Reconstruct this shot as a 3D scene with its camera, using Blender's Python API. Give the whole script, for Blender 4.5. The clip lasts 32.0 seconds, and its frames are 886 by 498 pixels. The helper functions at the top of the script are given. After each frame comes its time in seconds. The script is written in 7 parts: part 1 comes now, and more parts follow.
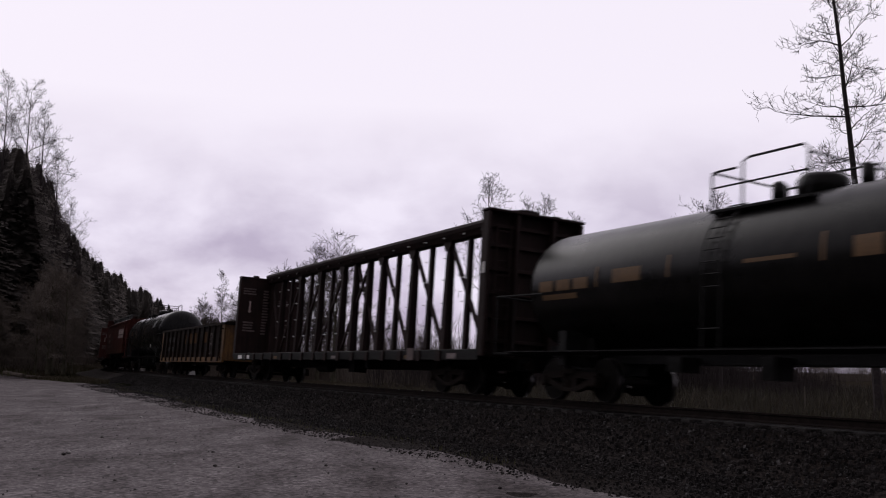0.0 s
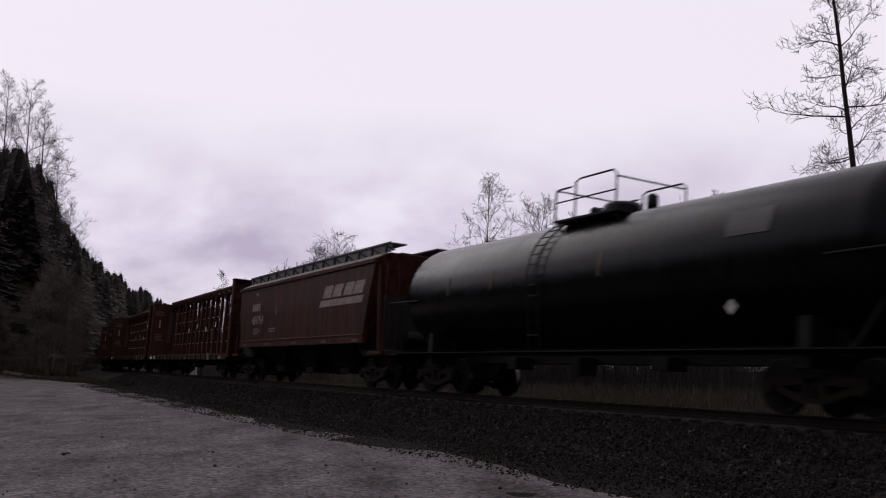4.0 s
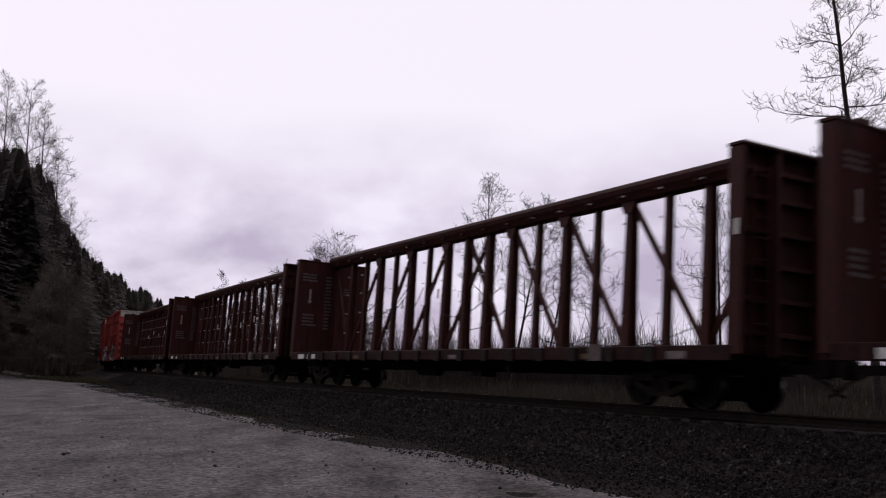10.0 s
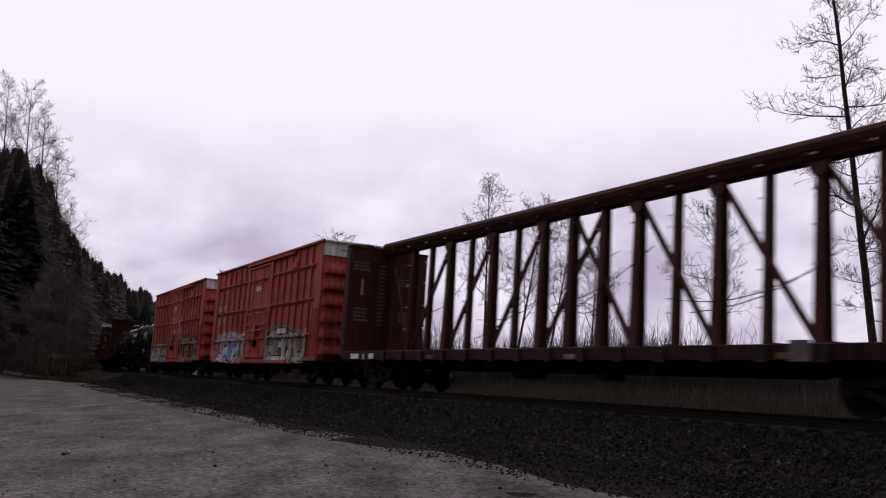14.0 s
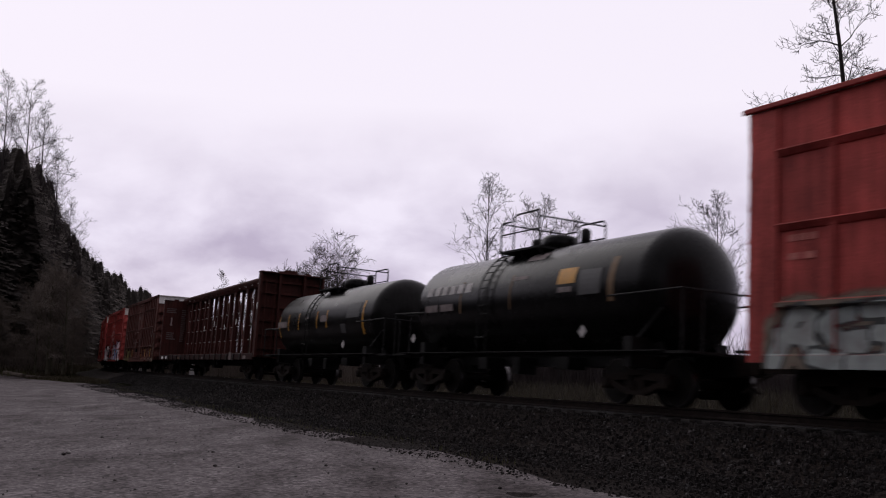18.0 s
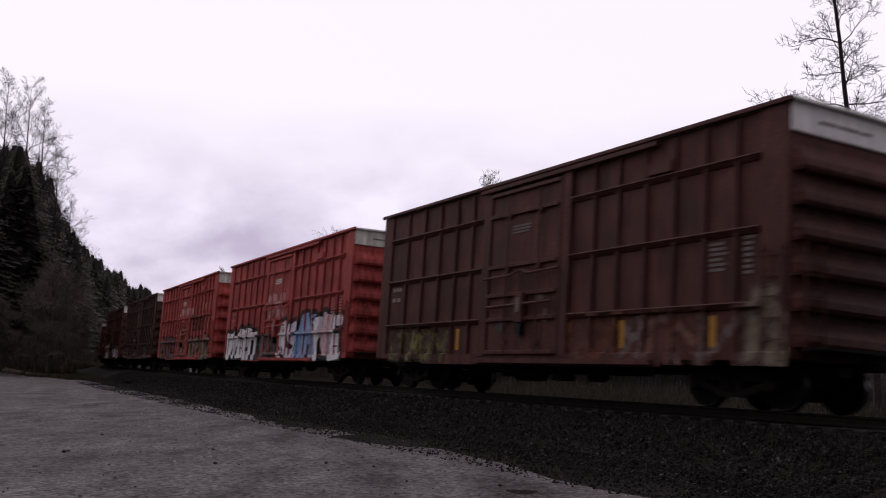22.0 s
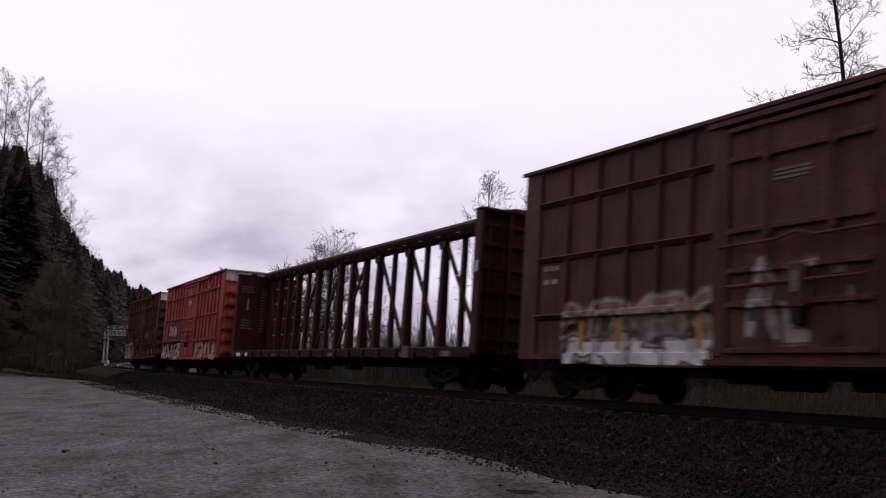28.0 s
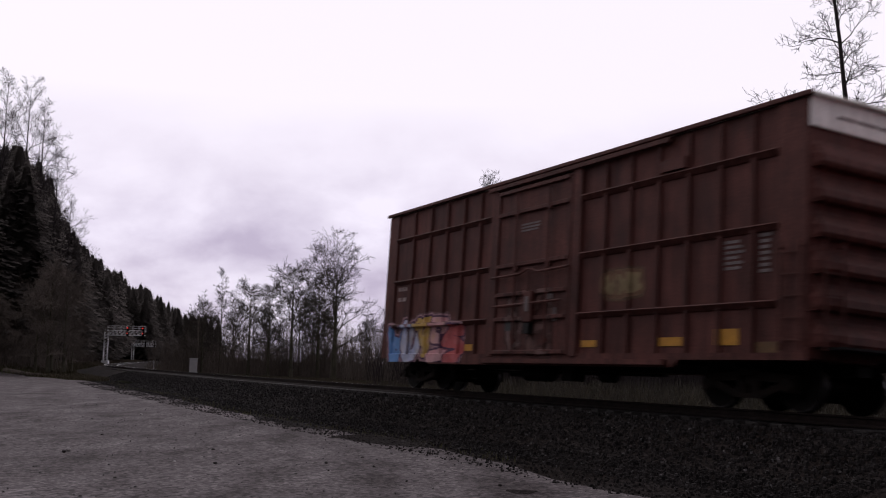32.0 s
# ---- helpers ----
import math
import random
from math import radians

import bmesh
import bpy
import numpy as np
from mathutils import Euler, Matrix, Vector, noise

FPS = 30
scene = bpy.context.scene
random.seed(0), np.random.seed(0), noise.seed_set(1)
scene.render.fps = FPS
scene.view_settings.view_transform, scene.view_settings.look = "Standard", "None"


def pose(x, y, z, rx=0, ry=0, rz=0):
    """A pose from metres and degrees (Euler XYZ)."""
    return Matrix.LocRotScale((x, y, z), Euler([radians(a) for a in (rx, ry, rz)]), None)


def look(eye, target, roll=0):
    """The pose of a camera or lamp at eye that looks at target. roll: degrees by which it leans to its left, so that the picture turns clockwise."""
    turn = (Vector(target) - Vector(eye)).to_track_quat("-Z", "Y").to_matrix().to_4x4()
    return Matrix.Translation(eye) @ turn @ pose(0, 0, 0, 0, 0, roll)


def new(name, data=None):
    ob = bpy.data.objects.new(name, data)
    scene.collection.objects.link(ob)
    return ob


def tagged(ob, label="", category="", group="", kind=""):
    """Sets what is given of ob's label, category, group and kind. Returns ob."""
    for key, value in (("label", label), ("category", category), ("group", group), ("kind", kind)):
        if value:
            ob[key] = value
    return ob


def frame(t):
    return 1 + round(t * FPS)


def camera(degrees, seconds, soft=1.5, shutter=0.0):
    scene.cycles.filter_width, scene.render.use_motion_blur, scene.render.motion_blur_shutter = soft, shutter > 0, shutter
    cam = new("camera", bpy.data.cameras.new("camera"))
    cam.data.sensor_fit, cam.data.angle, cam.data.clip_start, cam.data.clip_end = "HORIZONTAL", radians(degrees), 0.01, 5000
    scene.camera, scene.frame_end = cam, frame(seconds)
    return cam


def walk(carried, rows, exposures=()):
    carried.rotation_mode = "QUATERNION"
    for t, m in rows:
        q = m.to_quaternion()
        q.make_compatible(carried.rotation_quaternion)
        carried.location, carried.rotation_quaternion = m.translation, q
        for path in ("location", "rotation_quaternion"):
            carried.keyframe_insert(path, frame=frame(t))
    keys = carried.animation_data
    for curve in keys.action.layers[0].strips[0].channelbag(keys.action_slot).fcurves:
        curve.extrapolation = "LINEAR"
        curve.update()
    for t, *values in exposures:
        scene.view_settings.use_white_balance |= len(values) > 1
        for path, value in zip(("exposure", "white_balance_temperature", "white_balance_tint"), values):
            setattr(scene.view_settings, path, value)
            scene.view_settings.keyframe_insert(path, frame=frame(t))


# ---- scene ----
cam = camera(50.287, 32.0, soft=1.1, shutter=0.36)
EYE_Z = 0.739
LIFT, ROLL = 7.100, 0.880


def eye_pose(lift):
    return pose(0, 0, EYE_Z, 90 + lift, 0, 0) @ pose(0, 0, 0, 0, 0, ROLL)


walk(cam, [(0, eye_pose(LIFT)), (20.5, eye_pose(LIFT)), (20.8, eye_pose(LIFT - 0.02)), (21.15, eye_pose(LIFT - 0.13)),
           (21.5, eye_pose(LIFT - 0.153)), (32, eye_pose(LIFT - 0.153))],
     exposures=[(0, 0.0), (2, -0.03), (3.2, -0.10), (6, 0.02), (13, 0.02), (15, 0.02), (16.5, 0.04), (18, 0.01), (20.5, 0.03), (22, 0.10), (25, 0.12), (27.5, 0.10), (30, 0.07), (32, 0.10)])

# ---- overcast daylight ----
world = bpy.data.worlds.new("overcast_sky")
scene.world = world
world.use_nodes = True


def sky():
    nt = world.node_tree
    nt.nodes.clear()
    N = nt.nodes.new
    link = nt.links.new
    out, bg = N("ShaderNodeOutputWorld"), N("ShaderNodeBackground")
    coord = N("ShaderNodeTexCoord")
    sep = N("ShaderNodeSeparateXYZ")
    link(coord.outputs["Generated"], sep.inputs[0])
    up = N("ShaderNodeMath")
    up.operation = "ADD"
    up.inputs[1].default_value = 0.45
    link(sep.outputs[2], up.inputs[0])
    cl = N("ShaderNodeMath")
    cl.operation = "MAXIMUM"
    cl.inputs[1].default_value = 0.05
    link(up.outputs[0], cl.inputs[0])
    comb = N("ShaderNodeCombineXYZ")
    for i in (0, 1):
        d = N("ShaderNodeMath")
        d.operation = "DIVIDE"
        link(sep.outputs[i], d.inputs[0])
        link(cl.outputs[0], d.inputs[1])
        link(d.outputs[0], comb.inputs[i])
    n1 = N("ShaderNodeTexNoise")
    n1.inputs["Scale"].default_value = 4.2
    n1.inputs["Detail"].default_value = 7
    n1.inputs["Roughness"].default_value = 0.52
    n1.inputs["Distortion"].default_value = 0.15
    link(comb.outputs[0], n1.inputs["Vector"])
    ramp = N("ShaderNodeValToRGB")
    ramp.color_ramp.elements[0].position, ramp.color_ramp.elements[1].position = 0.33, 0.66
    ramp.color_ramp.elements[0].color = (0.53, 0.455, 0.61, 1)
    ramp.color_ramp.elements[1].color = (0.92, 0.85, 1.0, 1)
    link(n1.outputs["Fac"], ramp.inputs[0])
    # thicker and paler overhead, thinner grey layers low down
    high = N("ShaderNodeMapRange")
    high.inputs["From Min"].default_value, high.inputs["From Max"].default_value = 0.13, 0.27
    link(sep.outputs[2], high.inputs["Value"])
    mix = N("ShaderNodeMix")
    mix.data_type = "RGBA"
    link(high.outputs[0], mix.inputs["Factor"])
    link(ramp.outputs[0], mix.inputs["A"])
    mix.inputs["B"].default_value = (0.99, 0.92, 1.03, 1)
    nis = N("ShaderNodeTexSky")
    nis.sky_type, nis.sun_disc = "NISHITA", False
    nis.sun_elevation, nis.sun_rotation = radians(38), radians(-35)
    dim = N("ShaderNodeMix")
    dim.data_type = "RGBA"
    dim.blend_type = "MULTIPLY"
    dim.inputs["Factor"].default_value = 1.0
    link(nis.outputs[0], dim.inputs["A"])
    dim.inputs["B"].default_value = (0.06, 0.06, 0.06, 1)
    both = N("ShaderNodeMix")
    both.data_type = "RGBA"
    both.inputs["Factor"].default_value = 0.94
    link(dim.outputs["Result"], both.inputs["A"])
    link(mix.outputs["Result"], both.inputs["B"])
    # the cloud is thin ahead, where the sun stands behind it, and thick at the viewer's back
    dot = N("ShaderNodeVectorMath")
    dot.operation = "DOT_PRODUCT"
    dot.inputs[1].default_value = Vector((-0.04, 0.93, 0.36)).normalized()
    link(coord.outputs["Generated"], dot.inputs[0])
    thin = N("ShaderNodeMapRange")
    thin.interpolation_type = "SMOOTHSTEP"
    thin.inputs["From Min"].default_value, thin.inputs["From Max"].default_value = -0.5, 0.86
    thin.inputs["To Min"].default_value, thin.inputs["To Max"].default_value = 0.36, 1.0
    link(dot.outputs["Value"], thin.inputs["Value"])
    last = N("ShaderNodeMix")
    last.data_type, last.blend_type = "RGBA", "MULTIPLY"
    last.inputs["Factor"].default_value = 1.0
    link(both.outputs["Result"], last.inputs["A"])
    link(thin.outputs[0], last.inputs["B"])
    link(last.outputs["Result"], bg.inputs["Color"])
    bg.inputs["Strength"].default_value = 0.98
    link(bg.outputs[0], out.inputs[0])


sky()
sun = new("sun", bpy.data.lights.new("sun", "SUN"))
sun.data.energy, sun.data.angle, sun.data.color = 0.35, radians(40), (1.0, 0.96, 0.92)
sun.matrix_world = look((0, 0, 0), (-Vector((-0.45, 0.64, 0.62))))

# ---- the track's line: metres of arc, growing towards the far end ----
CANT = 0.0537
S0, STEP = -700.0, 1.0
SS = np.arange(S0, 900.0 + STEP, STEP)


def bend(s):
    if s < -40:
        return 0.0005
    if s < 60:
        return 0.00135 - 1.373e-5 * s
    if s < 120:
        return 0.0025
    return 0.0 if s < 230 else 0.0005


def track_table():
    k = np.array([bend(s) for s in SS])
    h = np.concatenate([[0], np.cumsum((k[1:] + k[:-1]) / 2 * STEP)])
    i0 = int(round(-S0 / STEP))
    h += 1.08162 - h[i0]
    dx, dy = -np.cos(h), np.sin(h)
    x = np.concatenate([[0], np.cumsum((dx[1:] + dx[:-1]) / 2 * STEP)])
    y = np.concatenate([[0], np.cumsum((dy[1:] + dy[:-1]) / 2 * STEP)])
    return x - x[i0], y - y[i0] + 28.112, h


TX, TY, TH = track_table()


def on_track(s):
    return np.interp(s, SS, TX), np.interp(s, SS, TY), np.interp(s, SS, TH)


def trk(s, lat, z, cant=CANT):
    """A point by arc, sideways place (positive beyond the rails) and height over the rail heads."""
    x, y, a = on_track(s)
    la, zz = lat * math.cos(cant) + z * math.sin(cant), z * math.cos(cant) - lat * math.sin(cant)
    return Vector((x + math.sin(a) * la, y + math.cos(a) * la, zz))


def car_pose(s, half):
    """A car on its two trucks, half metres apart from its middle; x forward, y away from the camera's side."""
    f, b = trk(s - half, 0, 0), trk(s + half, 0, 0)
    fx = (f - b).normalized()
    up = (trk(s, 0, 1) - trk(s, 0, 0)).normalized()
    ly = up.cross(fx).normalized()
    m = Matrix((fx, ly, fx.cross(ly))).transposed().to_4x4()
    m.translation = (f + b) / 2
    return m


def run_of_train(t):
    """Metres that the train has gone at t, counted from 16 s."""
    return 13.37763 * (t - 16) - 0.5 * 0.00791 * (t - 16) ** 2

# ---- materials ----


def surf(name, base, vary=0.35, scale=2.0, rough=0.7, metal=0.0, fine=40.0, bump=0.3, streak=0.0, tint=None, speck=0.0, spread=0.0, spec=0.4, island=0.0, along=None):
    """A procedural surface: base colour, broad stains, fine grain, bump; streak: rain streaks; tint: colour of the stains."""
    m = bpy.data.materials.new(name)
    m.use_nodes = True
    nt = m.node_tree
    N, link = nt.nodes.new, nt.links.new
    bsdf = nt.nodes["Principled BSDF"]
    co = N("ShaderNodeTexCoord")
    n1 = N("ShaderNodeTexNoise")
    n1.inputs["Scale"].default_value, n1.inputs["Detail"].default_value, n1.inputs["Roughness"].default_value = scale, 6, 0.62
    n2 = N("ShaderNodeTexNoise")
    n2.inputs["Scale"].default_value, n2.inputs["Detail"].default_value = fine, 4
    if along:
        # marks drawn out along one direction
        lay = N("ShaderNodeMapping")
        lay.inputs["Rotation"].default_value = (0, 0, radians(along))
        lay.inputs["Scale"].default_value = (1.5, 0.6, 1.0)
        link(co.outputs["Object"], lay.inputs["Vector"])
        link(lay.outputs[0], n1.inputs["Vector"])
    else:
        link(co.outputs["Object"], n1.inputs["Vector"])
    link(co.outputs["Object"], n2.inputs["Vector"])
    tint = tint or tuple(c * 0.45 for c in base)
    ramp = N("ShaderNodeValToRGB")
    ramp.color_ramp.elements[0].position, ramp.color_ramp.elements[1].position = 0.32, 0.68
    ramp.color_ramp.elements[0].color = (*[b + (t - b) * min(1, vary * 1.8) for b, t in zip(base, tint)], 1)
    ramp.color_ramp.elements[1].color = (*[min(1, b * (1 + vary * 0.45)) for b in base], 1)
    link(n1.outputs["Fac"], ramp.inputs[0])
    col = ramp.outputs[0]

    def times(a, fac_socket, lo, hi, f0=0.3, f1=0.7):
        mr = N("ShaderNodeMapRange")
        mr.inputs["From Min"].default_value, mr.inputs["From Max"].default_value = f0, f1
        mr.inputs["To Min"].default_value, mr.inputs["To Max"].default_value = lo, hi
        link(fac_socket, mr.inputs["Value"])
        mx = N("ShaderNodeMix")
        mx.data_type, mx.blend_type = "RGBA", "MULTIPLY"
        mx.inputs["Factor"].default_value = 1.0
        link(a, mx.inputs["A"])
        link(mr.outputs[0], mx.inputs["B"])
        return mx.outputs["Result"]

    col = times(col, n2.outputs["Fac"], 1 - vary * 0.7, 1 + vary * 0.5)
    if streak:
        mp = N("ShaderNodeMapping")
        mp.inputs["Scale"].default_value = (5.0, 5.0, 0.35)
        link(co.outputs["Object"], mp.inputs["Vector"])
        n3 = N("ShaderNodeTexNoise")
        n3.inputs["Scale"].default_value, n3.inputs["Detail"].default_value = 1.6, 5
        link(mp.outputs[0], n3.inputs["Vector"])
        col = times(col, n3.outputs["Fac"], 1 - streak, 1 + streak * 0.35, 0.34, 0.62)
    if speck:
        n4 = N("ShaderNodeTexVoronoi")
        n4.inputs["Scale"].default_value = fine * 0.7
        link(co.outputs["Object"], n4.inputs["Vector"])
        col = times(col, n4.outputs["Color"], 1 - speck, 1 + speck * 1.6, 0.1, 0.9)
    if spread:
        oi = N("ShaderNodeObjectInfo")
        col = times(col, oi.outputs["Random"], 1 - spread, 1 + spread, 0, 1)
    if island:
        ge = N("ShaderNodeNewGeometry")
        col = times(col, ge.outputs["Random Per Island"], 1 - island, 1 + island * 1.5, 0, 1)
    link(col, bsdf.inputs["Base Color"])
    bsdf.inputs["Metallic"].default_value = metal
    bsdf.inputs["Specular IOR Level"].default_value = spec
    rr = N("ShaderNodeMapRange")
    rr.inputs["To Min"].default_value, rr.inputs["To Max"].default_value = max(0.05, rough - 0.12), min(1, rough + 0.12)
    link(n1.outputs["Fac"], rr.inputs["Value"])
    link(rr.outputs[0], bsdf.inputs["Roughness"])
    if bump:
        b = N("ShaderNodeBump")
        b.inputs["Strength"].default_value, b.inputs["Distance"].default_value = bump, 0.02
        link(n2.outputs["Fac"], b.inputs["Height"])
        link(b.outputs[0], bsdf.inputs["Normal"])
    return m


def glow(name, color, strength):
    m = bpy.data.materials.new(name)
    m.use_nodes = True
    b = m.node_tree.nodes["Principled BSDF"]
    b.inputs["Base Color"].default_value = (*color, 1)
    b.inputs["Emission Color"].default_value = (*color, 1)
    b.inputs["Emission Strength"].default_value = strength
    return m


BLACK_STEEL = surf("grimy_black_steel", (0.012, 0.0115, 0.0115), 0.5, 3, 0.65, 0.0, 30, 0.3, spec=0.15)
TRUCK_STEEL = surf("rusty_cast_steel", (0.012, 0.010, 0.009), 0.6, 4, 0.75, 0.0, 30, 0.4, tint=(0.018, 0.011, 0.008), spec=0.1)
WHEEL_STEEL = surf("wheel_steel", (0.013, 0.011, 0.010), 0.4, 6, 0.75, 0.0, 30, 0.2, spec=0.1)
TREAD = surf("polished_tread", (0.10, 0.095, 0.095), 0.15, 6, 0.3, 1.0, 60, 0.05)
RAIL_SIDE = surf("rusty_rail", (0.022, 0.016, 0.014), 0.5, 4, 0.8, 0.0, 40, 0.3, spec=0.1)
RAIL_HEAD = surf("worn_rail_head", (0.72, 0.71, 0.72), 0.15, 3, 0.42, 1.0, 50, 0.05)
TIE_WOOD = surf("creosoted_wood", (0.025, 0.021, 0.019), 0.5, 3, 0.9, 0.0, 25, 0.6, spread=0.25)
TANK_BLACK = surf("black_tank_paint", (0.0065, 0.0062, 0.0066), 0.4, 1.2, 0.27, 0.0, 25, 0.04, streak=0.4, spec=0.13)
TANK_DUSTY = surf("dusty_black_tank_paint", (0.0085, 0.0078, 0.0075), 0.5, 1.2, 0.30, 0.0, 25, 0.05, streak=0.45, spec=0.13)
CB_RED = surf("oxide_red_paint", (0.066, 0.0185, 0.0155), 0.4, 1.3, 0.62, 0.0, 30, 0.15, streak=0.3, tint=(0.036, 0.017, 0.014), spec=0.12)
CB_DARK = surf("sooty_dark_brown_paint", (0.022, 0.0115, 0.0105), 0.4, 1.3, 0.65, 0.0, 30, 0.15, streak=0.3, spec=0.15)
HOPPER_RED = surf("hopper_oxide_red", (0.064, 0.0175, 0.0145), 0.4, 0.8, 0.5, 0.0, 30, 0.1, streak=0.6, tint=(0.04, 0.014, 0.011), spec=0.12)
GON_YELLOW = surf("faded_yellow_paint", (0.165, 0.082, 0.022), 0.75, 1.1, 0.7, 0.0, 30, 0.2, streak=0.45, tint=(0.07, 0.04, 0.025))
GON_DARK = surf("sooty_gondola_side", (0.0085, 0.0072, 0.0072), 0.6, 1.4, 0.75, 0.0, 30, 0.25, streak=0.5, tint=(0.024, 0.013, 0.008), spec=0.1)
GRATING = surf("dull_steel_grating", (0.12, 0.125, 0.13), 0.3, 1.5, 0.6, 0.0, 30, 0.1)
# streaked hopper roof; the sky it reflects is put into the pale base colour
SHEEN_ROOF = surf("rose_grey_roof_with_painted_sheen", (0.26, 0.215, 0.21), 0.5, 1.2, 0.7, 0.0, 30, 0.1, streak=0.5, spec=0.1)
# darker version of CB_RED for the side sills
CB_SILL = surf("darker_red_sill_paint", (0.038, 0.0135, 0.012), 0.5, 1.1, 0.65, 0.0, 30, 0.15, streak=0.4, spec=0.1)
GREY_CAP = surf("galvanised_grey", (0.74, 0.71, 0.66), 0.18, 1.5, 0.5, 0.2, 30, 0.08, streak=0.15)
END_GREY = surf("weathered_grey_end_paint", (0.76, 0.73, 0.67), 0.25, 1.5, 0.6, 0.0, 30, 0.08, streak=0.25, spec=0.2)
WHITE_CAP = surf("weathered_white_paint", (0.92, 0.90, 0.88), 0.15, 1.5, 0.6, 0.0, 30, 0.05, streak=0.12)
LETTER = surf("stencil_white", (0.85, 0.83, 0.81), 0.3, 5, 0.7, 0.0, 40, 0.05)
LETTER_SOFT = surf("dusty_stencil_white", (0.48, 0.46, 0.45), 0.4, 5, 0.7, 0.0, 40, 0.05)
LETTER_FAINT = surf("nearly_worn_off_stencil", (0.125, 0.092, 0.088), 0.4, 5, 0.7, 0.0, 40, 0.05)
LETTER_DIM = surf("faded_stencil_white", (0.20, 0.165, 0.16), 0.4, 5, 0.7, 0.0, 40, 0.05)
LETTER_ROSE = surf("faded_stencil_on_red", (0.50, 0.16, 0.135), 0.3, 5, 0.7, 0.0, 40, 0.05)
LETTER_MID = surf("worn_stencil_white", (0.34, 0.26, 0.245), 0.4, 5, 0.7, 0.0, 40, 0.05)
YELLOW = surf("reflective_yellow", (0.52, 0.25, 0.025), 0.2, 5, 0.5, 0.0, 40, 0.05)
PLACARD = surf("grey_notice_panel", (0.055, 0.055, 0.057), 0.3, 3, 0.6, 0.0, 40, 0.05)
ROAD = surf("packed_gravel", (0.112, 0.100, 0.101), 0.62, 0.75, 0.95, 0.0, 22, 1.0, speck=0.42, spec=0.05, tint=(0.055, 0.047, 0.047), along=12)
BALLAST = surf("crushed_rock", (0.017, 0.0148, 0.0142), 0.5, 0.9, 0.95, 0.0, 40, 1.0, speck=0.75, spec=0.02, tint=(0.012, 0.009, 0.0075))
STONE = surf("ballast_rock", (0.021, 0.0182, 0.0175), 0.4, 1.0, 0.85, 0.0, 20, 0.4, spec=0.10, island=0.62)
FIELD = surf("dead_grass_field", (0.023, 0.019, 0.0145), 0.6, 0.25, 0.95, 0.0, 9, 1.0, tint=(0.018, 0.015, 0.011), spec=0.0)
DRY_GRASS = surf("dry_grass", (0.032, 0.027, 0.022), 0.6, 0.3, 0.9, 0.0, 20, 0.1, tint=(0.05, 0.045, 0.032), spec=0.2)
MOSS = surf("mossy_grass", (0.095, 0.098, 0.045), 0.5, 0.8, 0.95, 0.0, 12, 0.5, tint=(0.06, 0.05, 0.03), spec=0.15)
BARK = surf("grey_bark", (0.042, 0.034, 0.034), 0.4, 1.5, 0.9, 0.0, 12, 0.6, spec=0.2)
TWIG = surf("bare_twigs", (0.036, 0.028, 0.028), 0.3, 1.0, 0.9, 0.0, 12, 0.0, spec=0.2)
MOSSY_BARK = surf("mossy_bark", (0.075, 0.068, 0.048), 0.4, 1.2, 0.95, 0.0, 10, 0.5, spec=0.2)
MOSSY_TWIG = surf("budding_twigs", (0.052, 0.043, 0.035), 0.35, 0.6, 0.95, 0.0, 8, 0.0, spec=0.2)
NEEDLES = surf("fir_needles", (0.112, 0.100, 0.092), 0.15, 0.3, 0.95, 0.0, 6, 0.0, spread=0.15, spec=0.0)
BRUSH = surf("grey_brown_undergrowth", (0.135, 0.112, 0.096), 0.35, 0.5, 0.95, 0.0, 8, 0.0, spec=0.1)
SIGNAL_GREY = surf("silver_grey_paint", (0.75, 0.75, 0.76), 0.2, 2, 0.55, 0.3, 30, 0.05)
CABINET = surf("aluminium_cabinet", (0.48, 0.47, 0.47), 0.15, 2, 0.5, 0.3, 30, 0.05)
CONCRETE = surf("weathered_concrete", (0.30, 0.29, 0.27), 0.3, 2, 0.9, 0.0, 30, 0.4)
WOOD = surf("weathered_wood", (0.10, 0.08, 0.065), 0.5, 2.5, 0.9, 0.0, 25, 0.5)
RED_LENS = glow("red_signal_light", (1.0, 0.06, 0.05), 0.9)


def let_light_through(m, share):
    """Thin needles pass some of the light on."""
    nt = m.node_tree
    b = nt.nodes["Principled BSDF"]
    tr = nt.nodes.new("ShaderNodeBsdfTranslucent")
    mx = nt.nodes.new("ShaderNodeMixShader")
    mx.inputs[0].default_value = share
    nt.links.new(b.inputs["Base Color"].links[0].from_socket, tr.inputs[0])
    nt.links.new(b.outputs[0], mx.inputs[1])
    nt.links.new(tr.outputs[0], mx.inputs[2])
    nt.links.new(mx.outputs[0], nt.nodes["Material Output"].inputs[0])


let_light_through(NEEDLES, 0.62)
BRACKEN = surf("dead_bracken", (0.070, 0.055, 0.040), 0.5, 0.4, 0.95, 0.0, 12, 0.3, tint=(0.03, 0.032, 0.014), spec=0.1)
SOIL = surf("dark_soil_with_moss", (0.030, 0.028, 0.021), 0.5, 0.5, 0.95, 0.0, 9, 0.9, tint=(0.018, 0.022, 0.010), spec=0.0)


